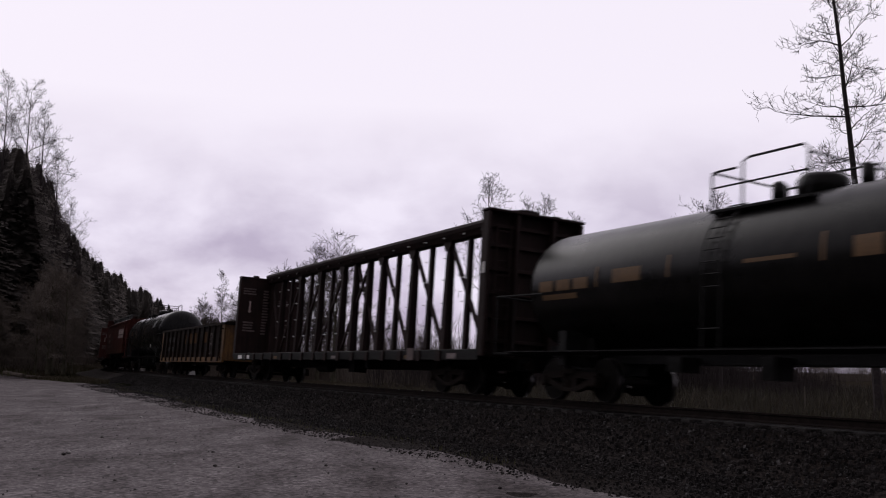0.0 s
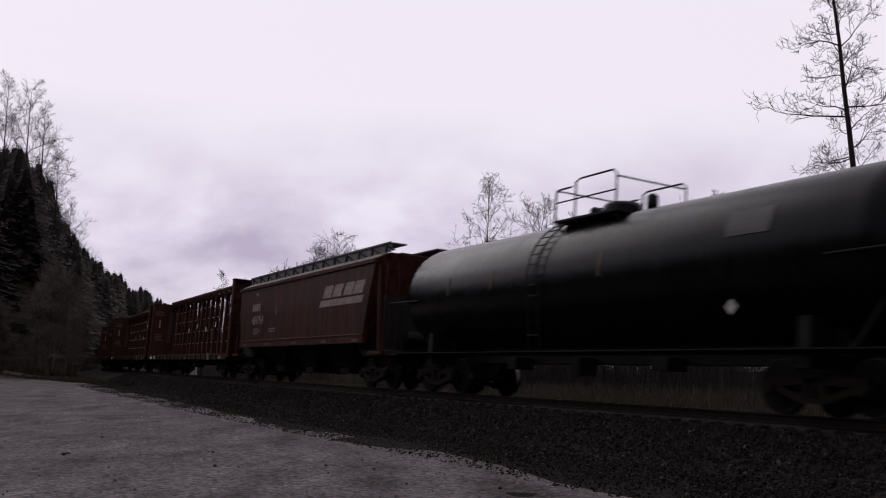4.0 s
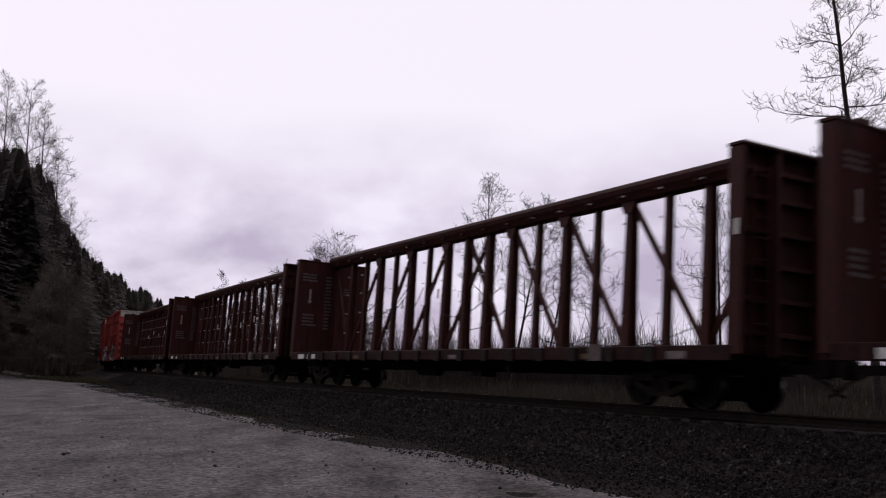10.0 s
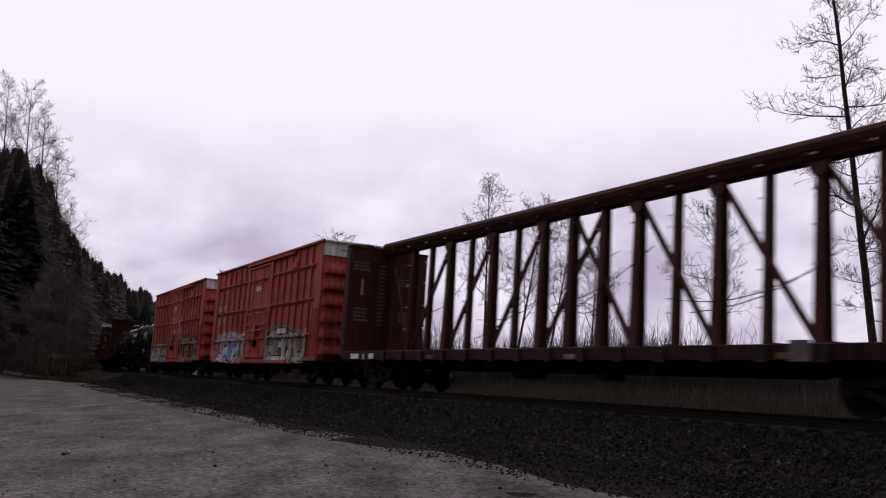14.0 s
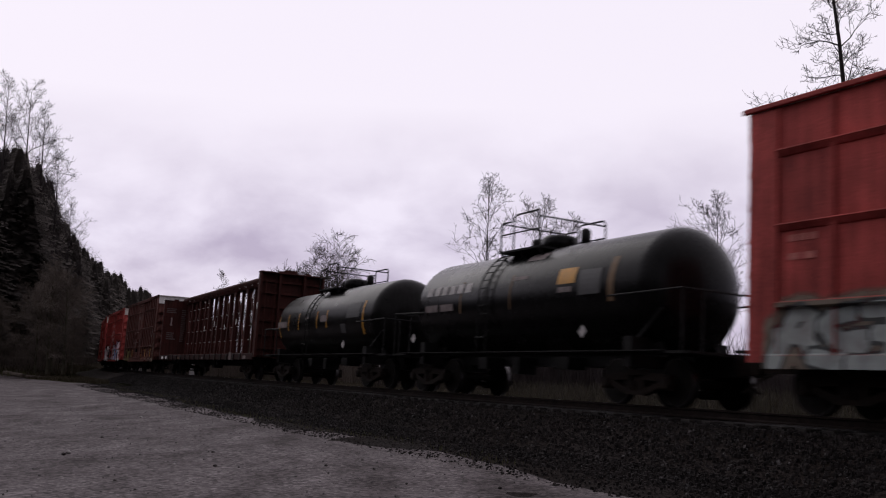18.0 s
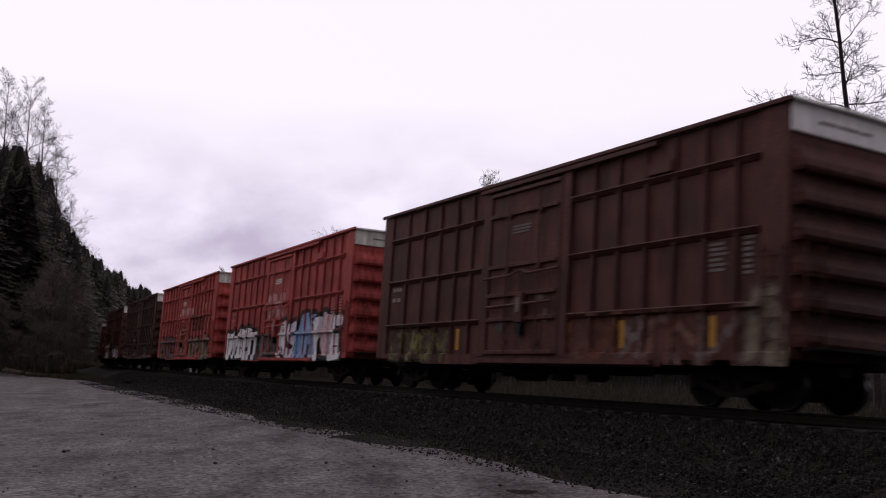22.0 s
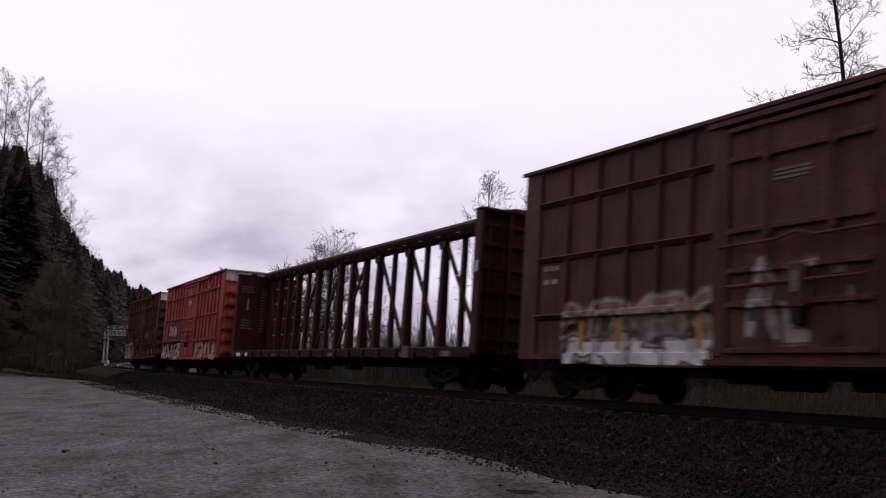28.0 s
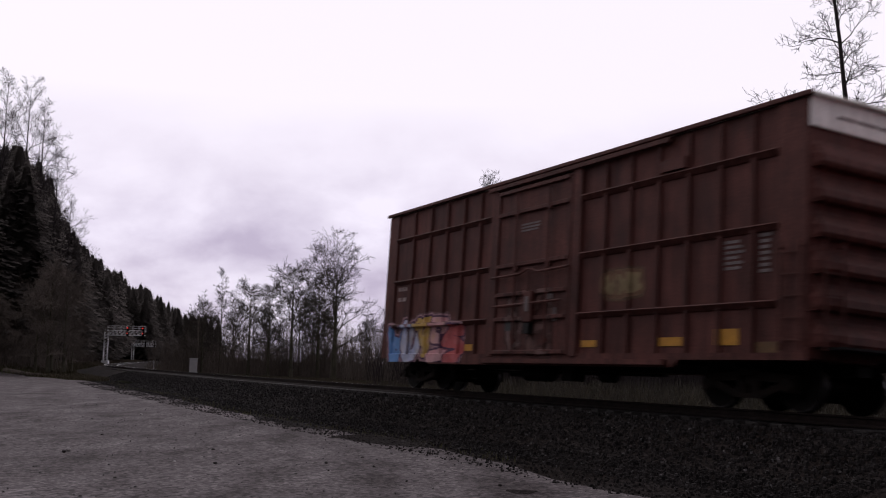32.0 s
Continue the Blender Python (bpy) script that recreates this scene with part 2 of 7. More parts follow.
def water_mat():
    m = bpy.data.materials.new("still_water")
    m.use_nodes = True
    b = m.node_tree.nodes["Principled BSDF"]
    b.inputs["Base Color"].default_value = (0.05, 0.05, 0.045, 1)
    b.inputs["Roughness"].default_value = 0.12
    n = m.node_tree.nodes.new("ShaderNodeTexNoise")
    n.inputs["Scale"].default_value = 1.5
    bp = m.node_tree.nodes.new("ShaderNodeBump")
    bp.inputs["Strength"].default_value = 0.08
    m.node_tree.links.new(n.outputs["Fac"], bp.inputs["Height"])
    m.node_tree.links.new(bp.outputs[0], b.inputs["Normal"])
    return m


WATER = water_mat()

RUST_RED = (0.46, 0.082, 0.073)
BOX_BROWN = (0.115, 0.043, 0.036)
PALE, SILVER, INK = (0.90, 0.87, 0.90), (0.38, 0.41, 0.40), (0.03, 0.03, 0.035)
SKY_BLUE, ROSE, TAN, NAVY, OLIVE = (0.22, 0.36, 0.62), (0.55, 0.25, 0.25), (0.42, 0.33, 0.16), (0.05, 0.08, 0.18), (0.30, 0.27, 0.05)


def box_paint(name, base):
    return surf(name, base, 0.42, 0.8, 0.62, 0.0, 28, 0.06, streak=0.36, tint=tuple(c * 0.45 for c in base), spec=0.14)


def spray_mat(name, fills, line, back, halo, wear, mottle):
    """Spray paint: filled shapes, a line round them and a cloud of another colour behind; bare car paint shows through elsewhere."""
    m = bpy.data.materials.new(name)
    m.use_nodes = True
    nt = m.node_tree
    N, link = nt.nodes.new, nt.links.new
    bsdf = nt.nodes["Principled BSDF"]
    bsdf.inputs["Roughness"].default_value, bsdf.inputs["Specular IOR Level"].default_value = 0.65, 0.12

    def math_(op, a, b=0.0):
        n = N("ShaderNodeMath")
        n.operation = op
        for i, v in enumerate((a, b)):
            if isinstance(v, (int, float)):
                n.inputs[i].default_value = v
            else:
                link(v, n.inputs[i])
        return n.outputs[0]

    def noise_of(scale, detail):
        n = N("ShaderNodeTexNoise")
        n.inputs["Scale"].default_value, n.inputs["Detail"].default_value = scale, detail
        link(co.outputs["Object"], n.inputs["Vector"])
        return n.outputs["Fac"]

    def mixed(fac, a, b):
        n = N("ShaderNodeMix")
        n.data_type = "RGBA"
        link(fac, n.inputs["Factor"])
        for key, v in (("A", a), ("B", b)):
            if isinstance(v, tuple):
                n.inputs[key].default_value = (*v, 1)
            else:
                link(v, n.inputs[key])
        return n.outputs["Result"]

    co = N("ShaderNodeTexCoord")
    ink, hue = N("ShaderNodeAttribute"), N("ShaderNodeAttribute")
    ink.attribute_name, hue.attribute_name = "ink", "hue"
    d = math_("ADD", ink.outputs["Fac"], math_("MULTIPLY", math_("SUBTRACT", noise_of(6.0, 2.0), 0.5), 0.07))
    ramp = N("ShaderNodeValToRGB")
    while len(ramp.color_ramp.elements) < len(fills):
        ramp.color_ramp.elements.new(0.5)
    for i, c in enumerate(fills):
        ramp.color_ramp.elements[i].position = i / max(1, len(fills) - 1)
        ramp.color_ramp.elements[i].color = (*c, 1)
    link(math_("ADD", hue.outputs["Fac"], math_("MULTIPLY", math_("SUBTRACT", noise_of(2.6, 3.0), 0.5), mottle)), ramp.inputs[0])
    col = mixed(math_("GREATER_THAN", d, 0.0), ramp.outputs[0], line)
    col = mixed(math_("GREATER_THAN", d, 0.055), col, back)
    link(col, bsdf.inputs["Base Color"])
    soft = N("ShaderNodeMapRange")
    soft.inputs["From Min"].default_value, soft.inputs["From Max"].default_value = halo, halo + 0.10
    soft.inputs["To Min"].default_value, soft.inputs["To Max"].default_value = 1.0, 0.0
    link(d, soft.inputs["Value"])
    rub = N("ShaderNodeMapRange")
    rub.inputs["From Min"].default_value, rub.inputs["From Max"].default_value = 0.32, 0.60
    rub.inputs["To Min"].default_value, rub.inputs["To Max"].default_value = 1 - wear, 1.0
    link(noise_of(3.4, 6.0), rub.inputs["Value"])
    mx, clear = N("ShaderNodeMixShader"), N("ShaderNodeBsdfTransparent")
    link(math_("MULTIPLY", soft.outputs[0], rub.outputs[0]), mx.inputs[0])
    link(clear.outputs[0], mx.inputs[1])
    link(bsdf.outputs[0], mx.inputs[2])
    link(mx.outputs[0], nt.nodes["Material Output"].inputs[0])
    return m

# ---- mesh helpers ----
MADE = {}


def part(name, bm, material, parent, label="", m=None):
    """Links a bmesh (or a mesh) as one mesh object under a thing or part; the material sits on the object, so meshes can be shared."""
    if isinstance(bm, bpy.types.Mesh):
        me = bm
    else:
        me = bpy.data.meshes.new(name)
        bm.to_mesh(me)
        bm.free()
    if not me.materials:
        me.materials.append(None)
    ob = new(name, me)
    ob.material_slots[0].link = "OBJECT"
    ob.material_slots[0].material = material
    if parent is not None:
        ob.parent = parent
    if m is not None:
        ob.matrix_basis = m
    if label:
        tagged(ob, label)
    return ob


def shared(key, build):
    """A mesh built once and used by all alike parts."""
    if key not in MADE:
        bm = bmesh.new()
        build(bm)
        bmesh.ops.recalc_face_normals(bm, faces=bm.faces)
        me = bpy.data.meshes.new(key)
        bm.to_mesh(me)
        bm.free()
        MADE[key] = me
    return MADE[key]


def raw(name, verts, faces):
    me = bpy.data.meshes.new(name)
    me.from_pydata(verts, [], faces)
    me.update()
    return me


def thing(name, label, category, group="", kind="", m=None):
    ob = new(name)
    ob.empty_display_size = 0.3
    tagged(ob, label, category, group, kind)
    if m is not None:
        ob.matrix_basis = m
    return ob


def box(bm, x0, x1, y0, y1, z0, z1):
    v = [bm.verts.new((x, y, z)) for x in (x0, x1) for y in (y0, y1) for z in (z0, z1)]
    for f in ((0, 1, 3, 2), (4, 6, 7, 5), (0, 4, 5, 1), (2, 3, 7, 6), (0, 2, 6, 4), (1, 5, 7, 3)):
        bm.faces.new([v[i] for i in f])


def beam(bm, p, q, w, h, w2=None, h2=None, side=(0, 1, 0)):
    """A bar from p to q, w wide along side, h across; may taper."""
    p, q = Vector(p), Vector(q)
    d = (q - p).normalized()
    s = Vector(side)
    s = (s - d * s.dot(d)).normalized()
    n = d.cross(s)
    w2, h2 = w2 or w, h2 or h
    ring = []
    for c, a, b in ((p, w, h), (q, w2, h2)):
        ring.append([bm.verts.new(c + s * a / 2 * i + n * b / 2 * j) for i, j in ((-1, -1), (1, -1), (1, 1), (-1, 1))])
    for i in range(4):
        bm.faces.new([ring[0][i], ring[0][(i + 1) % 4], ring[1][(i + 1) % 4], ring[1][i]])
    bm.faces.new(ring[0][::-1])
    bm.faces.new(ring[1])


def pipe(bm, pts, r, n=6):
    pts = [Vector(p) for p in pts]
    rings = []
    for i, p in enumerate(pts):
        d = (pts[min(i + 1, len(pts) - 1)] - pts[max(i - 1, 0)]).normalized()
        s = d.orthogonal().normalized() if abs(d.z) < 0.99 else Vector((1, 0, 0))
        if rings:
            s = (last - d * last.dot(d)).normalized()
        last = s
        t = d.cross(s)
        rings.append([bm.verts.new(p + (s * math.cos(a) + t * math.sin(a)) * r) for a in [2 * math.pi * k / n for k in range(n)]])
    for a, b in zip(rings, rings[1:]):
        for k in range(n):
            bm.faces.new([a[k], a[(k + 1) % n], b[(k + 1) % n], b[k]])
    bm.faces.new(rings[0][::-1])
    bm.faces.new(rings[-1])


def lathe(bm, profile, n=24, axis="X", centre=(0, 0, 0), caps=True):
    """Turns (along, radius) pairs about an axis."""
    c = Vector(centre)
    rings = []
    for a, r in profile:
        ring = []
        for k in range(n):
            t = 2 * math.pi * k / n
            u, v = r * math.cos(t), r * math.sin(t)
            ring.append(bm.verts.new(c + Vector({"X": (a, u, v), "Y": (u, a, v), "Z": (u, v, a)}[axis])))
        rings.append(ring)
    for a, b in zip(rings, rings[1:]):
        for k in range(n):
            bm.faces.new([a[k], a[(k + 1) % n], b[(k + 1) % n], b[k]])
    if caps:
        bm.faces.new(rings[0][::-1])
        bm.faces.new(rings[-1])


def soften(bm, w=0.015):
    bmesh.ops.bevel(bm, geom=list(bm.edges), offset=w, segments=1, affect="EDGES", clamp_overlap=True)


def smooth(me):
    for p in me.polygons:
        p.use_smooth = True
    return me


def plate(bm, outline, y0, y1):
    """An upright plate from an (x, z) outline."""
    a = [bm.verts.new((x, y0, z)) for x, z in outline]
    b = [bm.verts.new((x, y1, z)) for x, z in outline]
    n = len(a)
    bm.faces.new(a)
    bm.faces.new(b[::-1])
    for i in range(n):
        bm.faces.new([a[i], b[i], b[(i + 1) % n], a[(i + 1) % n]])



# ---- ground, road and track ----


PEBBLE = surf("road_pebble", (0.085, 0.078, 0.077), 0.4, 5, 0.9, 0.0, 20, 0.3)


def lump(x, y, k=1.0):
    return noise.noise(Vector((x * k, y * k, 0.3)))


def ground_z(s, lat):
    """Height of the ground by place along and across the track."""
    x, y, _ = on_track(s)
    a = abs(lat)
    if a < 1.9:
        z = -0.225
    elif lat < 0:
        z = np.interp(a, (1.9, 3.5, 5.0, 7.0, 14, 60, 350), (-0.26, -0.74, -0.80, -0.82, -0.82, -0.82, 14.0))
    else:
        z = np.interp(a, (1.9, 3.6, 6.0, 30.0, 130.0, 150.0, 350), (-0.26, -1.0, -1.12, -1.25, -1.45, -2.3, -2.3))
    px, py = x + lat * 0.88, y + lat * 0.45
    if a > 1.9:
        z += 0.05 * lump(px, py, 0.35) * min(1, (a - 1.9) / 2)
    if lat < -3.5:
        # bank and wooded slope beyond the end of the gravel lot
        d = s - 60 - 0.15 * max(0, -lat - 9)
        if d > 0:
            rise = min(1.0, d / 14.0) * min(1.0, max(0.0, (-lat - 5.5) / 5.0))
            z += rise * (1.25 + 0.5 * lump(px, py, 0.12)) + max(0, -lat - 16) * 0.10 * min(1, d / 40)
    return float(z)


def ground_sheet():
    ss = np.concatenate([np.arange(-700, -60, 20), np.arange(-60, 110, 2.0), np.arange(110, 260, 6), np.arange(260, 901, 20)])
    ls = np.concatenate([[-1500, -700, -350, -250, -180, -130, -95, -75, -60, -50, -42], np.arange(-36, -8, 2.0), np.arange(-8, 8.01, 0.5), np.arange(10, 44, 3.0), [48, 60, 80, 110, 130, 140, 150, 200, 260, 340, 390]])
    verts, faces = [], []
    for s in ss:
        for l in ls:
            p = trk(s, l, 0, 0)
            verts.append((p.x, p.y, ground_z(s, l)))
    n = len(ls)
    for i in range(len(ss) - 1):
        for j in range(n - 1):
            k = i * n + j
            faces.append((k, k + 1, k + n + 1, k + n))
    ob = new("ground", raw("ground", verts, faces))
    ob.data.materials.append(FIELD)
    smooth(ob.data)
    tagged(ob, "flat ground with dead grass and low banks", "ground", kind="structure")
    far = new("ground_beyond", raw("ground_beyond", [(-4000, -4000, -2.6), (4000, -4000, -2.6), (4000, 4000, -2.6), (-4000, 4000, -2.6)], [(0, 1, 2, 3)]))
    far.data.materials.append(FIELD)
    tagged(far, "wide open land out to the horizon", "ground", kind="structure")


def strip(name, ss, ls_of, lift, mat, label):
    """A sheet that lies on the ground between sideways limits that may change along the track."""
    verts, faces = [], []
    n = 0
    for s in ss:
        ls = ls_of(s)
        n = len(ls)
        for l in ls:
            p = trk(s, l, 0, 0)
            verts.append((p.x, p.y, ground_z(s, l) + lift))
    for i in range(len(ss) - 1):
        for j in range(n - 1):
            k = i * n + j
            faces.append((k, k + 1, k + n + 1, k + n))
    ob = new(name, raw(name, verts, faces))
    ob.data.materials.append(mat)
    smooth(ob.data)
    tagged(ob, label, name, kind="structure")
    return ob


def road_edge(s):
    """Where the gravel lot ends towards the track."""
    e = float(np.interp(s, (-60, -15, -9.5, -5, 4.5, 14, 28), (-7.8, -5.75, -5.2, -5.3, -5.15, -4.85, -4.7)))
    e -= 0.10 * math.sin(s * 0.31) + 0.22 * lump(s, 3.0, 0.21) + 0.12 * lump(s, 7.0, 1.3)
    if s > 41:
        e -= (s - 41) * 0.19
    return e


ground_sheet()
strip("road", np.concatenate([np.arange(-160, -30, 4.0), np.arange(-30, 64, 0.5)]), lambda s: [road_edge(s) + q for q in (0, -0.5, -1, -1.6, -2.3, -3, -4, -5, -6.5, -8, -10, -12.5, -15, -18, -22, -27, -33, -40, -50)],
      0.03, ROAD, "pale packed gravel lot beside the track")
strip("ballast_bed", np.concatenate([np.arange(-300, -30, 6.0), np.arange(-30, 120, 1.0), np.arange(120, 420, 6.0)]), lambda s: [-6.4 - 0.1 * max(0, -s) if s < 46 else -4.2, -4.1, -3.6, -3.0, -2.4, -1.9, -1.2, 0, 1.2, 1.9, 2.4, 3.0, 3.6, 4.2],
      0.012, BALLAST, "dark crushed-rock ballast shoulder")


def rocks(name, n, s0, s1, l0, l1, size, mat, label, seed, power=1.0):
    """Many small broken stones in one mesh, denser near s0."""
    rnd = np.random.RandomState(seed)
    base = np.array([(-1, -1, -1), (1, -1, -1), (1, 1, -1), (-1, 1, -1), (-0.7, -0.7, 0.9), (0.8, -0.6, 0.7), (0.6, 0.8, 1.0), (-0.8, 0.6, 0.8)], float)
    quads = np.array([(0, 3, 2, 1), (4, 5, 6, 7), (0, 1, 5, 4), (1, 2, 6, 5), (2, 3, 7, 6), (3, 0, 4, 7)])
    verts, faces = [], []
    for i in range(n):
        s = s0 + (s1 - s0) * rnd.rand() ** power
        l = l0 + (l1 - l0) * rnd.rand()
        p = trk(s, l, 0, 0)
        r = size * (0.5 + rnd.rand() ** 2 * 1.3) / 2
        a = rnd.rand() * 6.283
        sc = base * (r * (0.7 + 0.6 * rnd.rand(3))) + rnd.randn(8, 3) * r * 0.18
        c, q = math.cos(a), math.sin(a)
        v = np.stack([sc[:, 0] * c - sc[:, 1] * q, sc[:, 0] * q + sc[:, 1] * c, sc[:, 2]], 1) + (p.x, p.y, ground_z(s, l) + 0.03 + r * 0.35)
        faces.extend((quads + len(verts)).tolist())
        verts.extend(v.tolist())
    ob = new(name, raw(name, verts, faces))
    ob.data.materials.append(mat)
    tagged(ob, label, "stones", kind="stuff")


rocks("ballast_stones", 54000, -17, 50, -5.0, -0.95, 0.032, STONE, "loose dark crushed stones on the ballast slope", 3, 1.2)
rocks("roadside_stones", 8000, -17, 40, -6.1, -4.6, 0.022, STONE, "scattered stones along the edge of the gravel lot", 5, 1.1)
rocks("pale_chips", 1400, -17, 30, -5.2, -1.2, 0.026, PEBBLE, "scattered paler chips among the dark ballast", 13, 1.1)
rocks("far_stones", 2500, -17, 20, 1.0, 4.0, 0.08, STONE, "loose stones on the far ballast shoulder", 7)
rocks("road_pebbles", 1300, -19, 22, -14, -5.3, 0.017, PEBBLE, "small pebbles lying on the gravel lot", 9, 1.0)


def rail_sweep(name, lat, parent):
    """A rail with foot, web and head, swept along the track."""
    sec = [(-0.075, -0.17), (0.075, -0.17), (0.075, -0.155), (0.01, -0.13), (0.01, -0.045), (0.036, -0.035), (0.036, -0.003), (-0.036, -0.003), (-0.036, -0.035), (-0.01, -0.045), (-0.01, -0.13), (-0.075, -0.155)]
    ss = np.concatenate([np.arange(-400, -30, 5.0), np.arange(-30, 140, 1.5), np.arange(140, 640, 6.0)])
    n = len(sec)
    verts = [tuple(trk(s, lat + y, z)) for s in ss for y, z in sec]
    faces = [(i * n + j, i * n + (j + 1) % n, (i + 1) * n + (j + 1) % n, (i + 1) * n + j) for i in range(len(ss) - 1) for j in range(n)]
    part("rail", raw("rail", verts, faces), RAIL_SIDE, parent)
    top = [tuple(trk(s, lat + y, 0.0)) for s in ss for y in (-0.03, 0.03)]
    part("rail_head", raw("rail_head", top, [(2 * i, 2 * i + 1, 2 * i + 3, 2 * i + 2) for i in range(len(ss) - 1)]), RAIL_HEAD, parent, "polished running surface")


track = thing("track", "single curved railway track on wooden ties", "railway track", kind="structure")
for lat in (-0.755, 0.755):
    rail_sweep("rail", lat, track)


def tie(bm):
    box(bm, -0.115, 0.115, -1.3, 1.3, -0.18, 0.0)
    soften(bm, 0.012)


def ties():
    me = shared("tie", tie)
    rnd = random.Random(2)
    for i in range(170):
        s = -22 + i * 0.52
        m = car_pose(s, 0.5) @ pose(0, rnd.uniform(-0.03, 0.03), -0.205, 0, 0, rnd.uniform(-1, 1))
        part("tie", me, TIE_WOOD, track, m=m)


ties()

strip("verge", np.concatenate([np.arange(34, 70, 1.0), np.arange(70, 150, 4.0)]), lambda s: [road_edge(min(s, 63)) - (0.6 if s < 62 else 2.0) - q for q in (0, -1, -2)] + [-4.3, -3.9],
      0.02, SOIL, "dark mossy soil between the lot and the track")
# water beyond the meadow
w = new("water", raw("water", [tuple(trk(s, l, 0, 0)[:2]) + (-1.62,) for s in (-200, 90) for l in (138, 388)], [(0, 1, 3, 2)]))
w.data.materials.append(WATER)
tagged(w, "still pale water reflecting the overcast sky", "water", kind="structure")


# ---- plants ----
def blades(name, n, places, h, width, mat, label, seed, lean=0.35):
    """Grass in one mesh: thin bent blades; places(rnd) gives (s, lat)."""
    rnd = random.Random(seed)
    verts, faces = [], []
    for _ in range(n):
        s, l = places(rnd)
        p = trk(s, l, 0, 0)
        z = ground_z(s, l)
        hh = h * rnd.uniform(0.4, 1.2)
        a = rnd.uniform(0, 6.283)
        dx, dy = math.cos(a) * width, math.sin(a) * width
        bx, by = rnd.uniform(-lean, lean) * hh, rnd.uniform(-lean, lean) * hh
        k = len(verts)
        verts += [(p.x - dx, p.y - dy, z), (p.x + dx, p.y + dy, z), (p.x + bx * 0.4 + dx * 0.7, p.y + by * 0.4 + dy * 0.7, z + hh * 0.6), (p.x + bx * 0.4 - dx * 0.7, p.y + by * 0.4 - dy * 0.7, z + hh * 0.6), (p.x + bx, p.y + by, z + hh)]
        faces += [(k, k + 1, k + 2, k + 3), (k + 3, k + 2, k + 4)]
    ob = new(name, raw(name, verts, faces))
    ob.data.materials.append(mat)
    tagged(ob, label, "grass", kind="stuff")


blades("meadow_grass", 22000, lambda r: (r.uniform(-26, 34), 4.2 + 26 * r.random() ** 1.6), 0.62, 0.016, DRY_GRASS, "tall dead straw-coloured grass beyond the rails", 1)
blades("far_meadow_grass", 14000, lambda r: (r.uniform(-30, 60), 26 + 90 * r.random() ** 1.5), 0.95, 0.035, DRY_GRASS, "rough dead grass and weeds far beyond the rails", 6)
blades("bramble_canes", 2600, lambda r: (r.uniform(-20, 40), 4.6 + 22 * r.random()), 1.1, 0.010, BRACKEN, "bent dead bramble canes in the grass", 7, 0.9)
blades("verge_brush", 6000, lambda r: (lambda s: (s, -4.0 + (road_edge(min(s, 63)) + 4.2) * r.random()))(40 + 40 * r.random()), 0.32, 0.022, BRACKEN, "low dead weeds on the soil between lot and track", 8, 0.6)
blades("bank_grass", 9000, lambda r: (62 + 16 * r.random(), -7.5 - 26 * r.random()), 0.45, 0.03, MOSS, "low green and brown grass on the bank", 2)
blades("bracken", 18000, lambda r: (64 + 90 * r.random() ** 1.4, -4.3 - 12 * r.random()), 0.6, 0.05, BRACKEN, "brown dead bracken and brush below the wooded slope", 4)
blades("verge_grass", 2600, lambda r: (lambda s: (s, road_edge(s) + 0.05 + 0.55 * r.random() ** 1.5))(-12 + 76 * r.random()), 0.10, 0.008, MOSS, "thin weeds along the edge of the gravel", 3)


def limb(verts, faces, pts, radii, n):
    """A tapered limb through points."""
    k0 = len(verts)
    last = None
    for i, p in enumerate(pts):
        d = (pts[min(i + 1, len(pts) - 1)] - pts[max(i - 1, 0)])
        d = d.normalized() if d.length > 1e-6 else Vector((0, 0, 1))
        s = d.orthogonal().normalized() if last is None else (last - d * last.dot(d)).normalized()
        last = s
        t = d.cross(s)
        for k in range(n):
            a = 2 * math.pi * k / n
            verts.append(tuple(p + (s * math.cos(a) + t * math.sin(a)) * radii[i]))
    for i in range(len(pts) - 1):
        for k in range(n):
            a, b = k0 + i * n + k, k0 + i * n + (k + 1) % n
            faces.append((a, b, b + n, a + n))


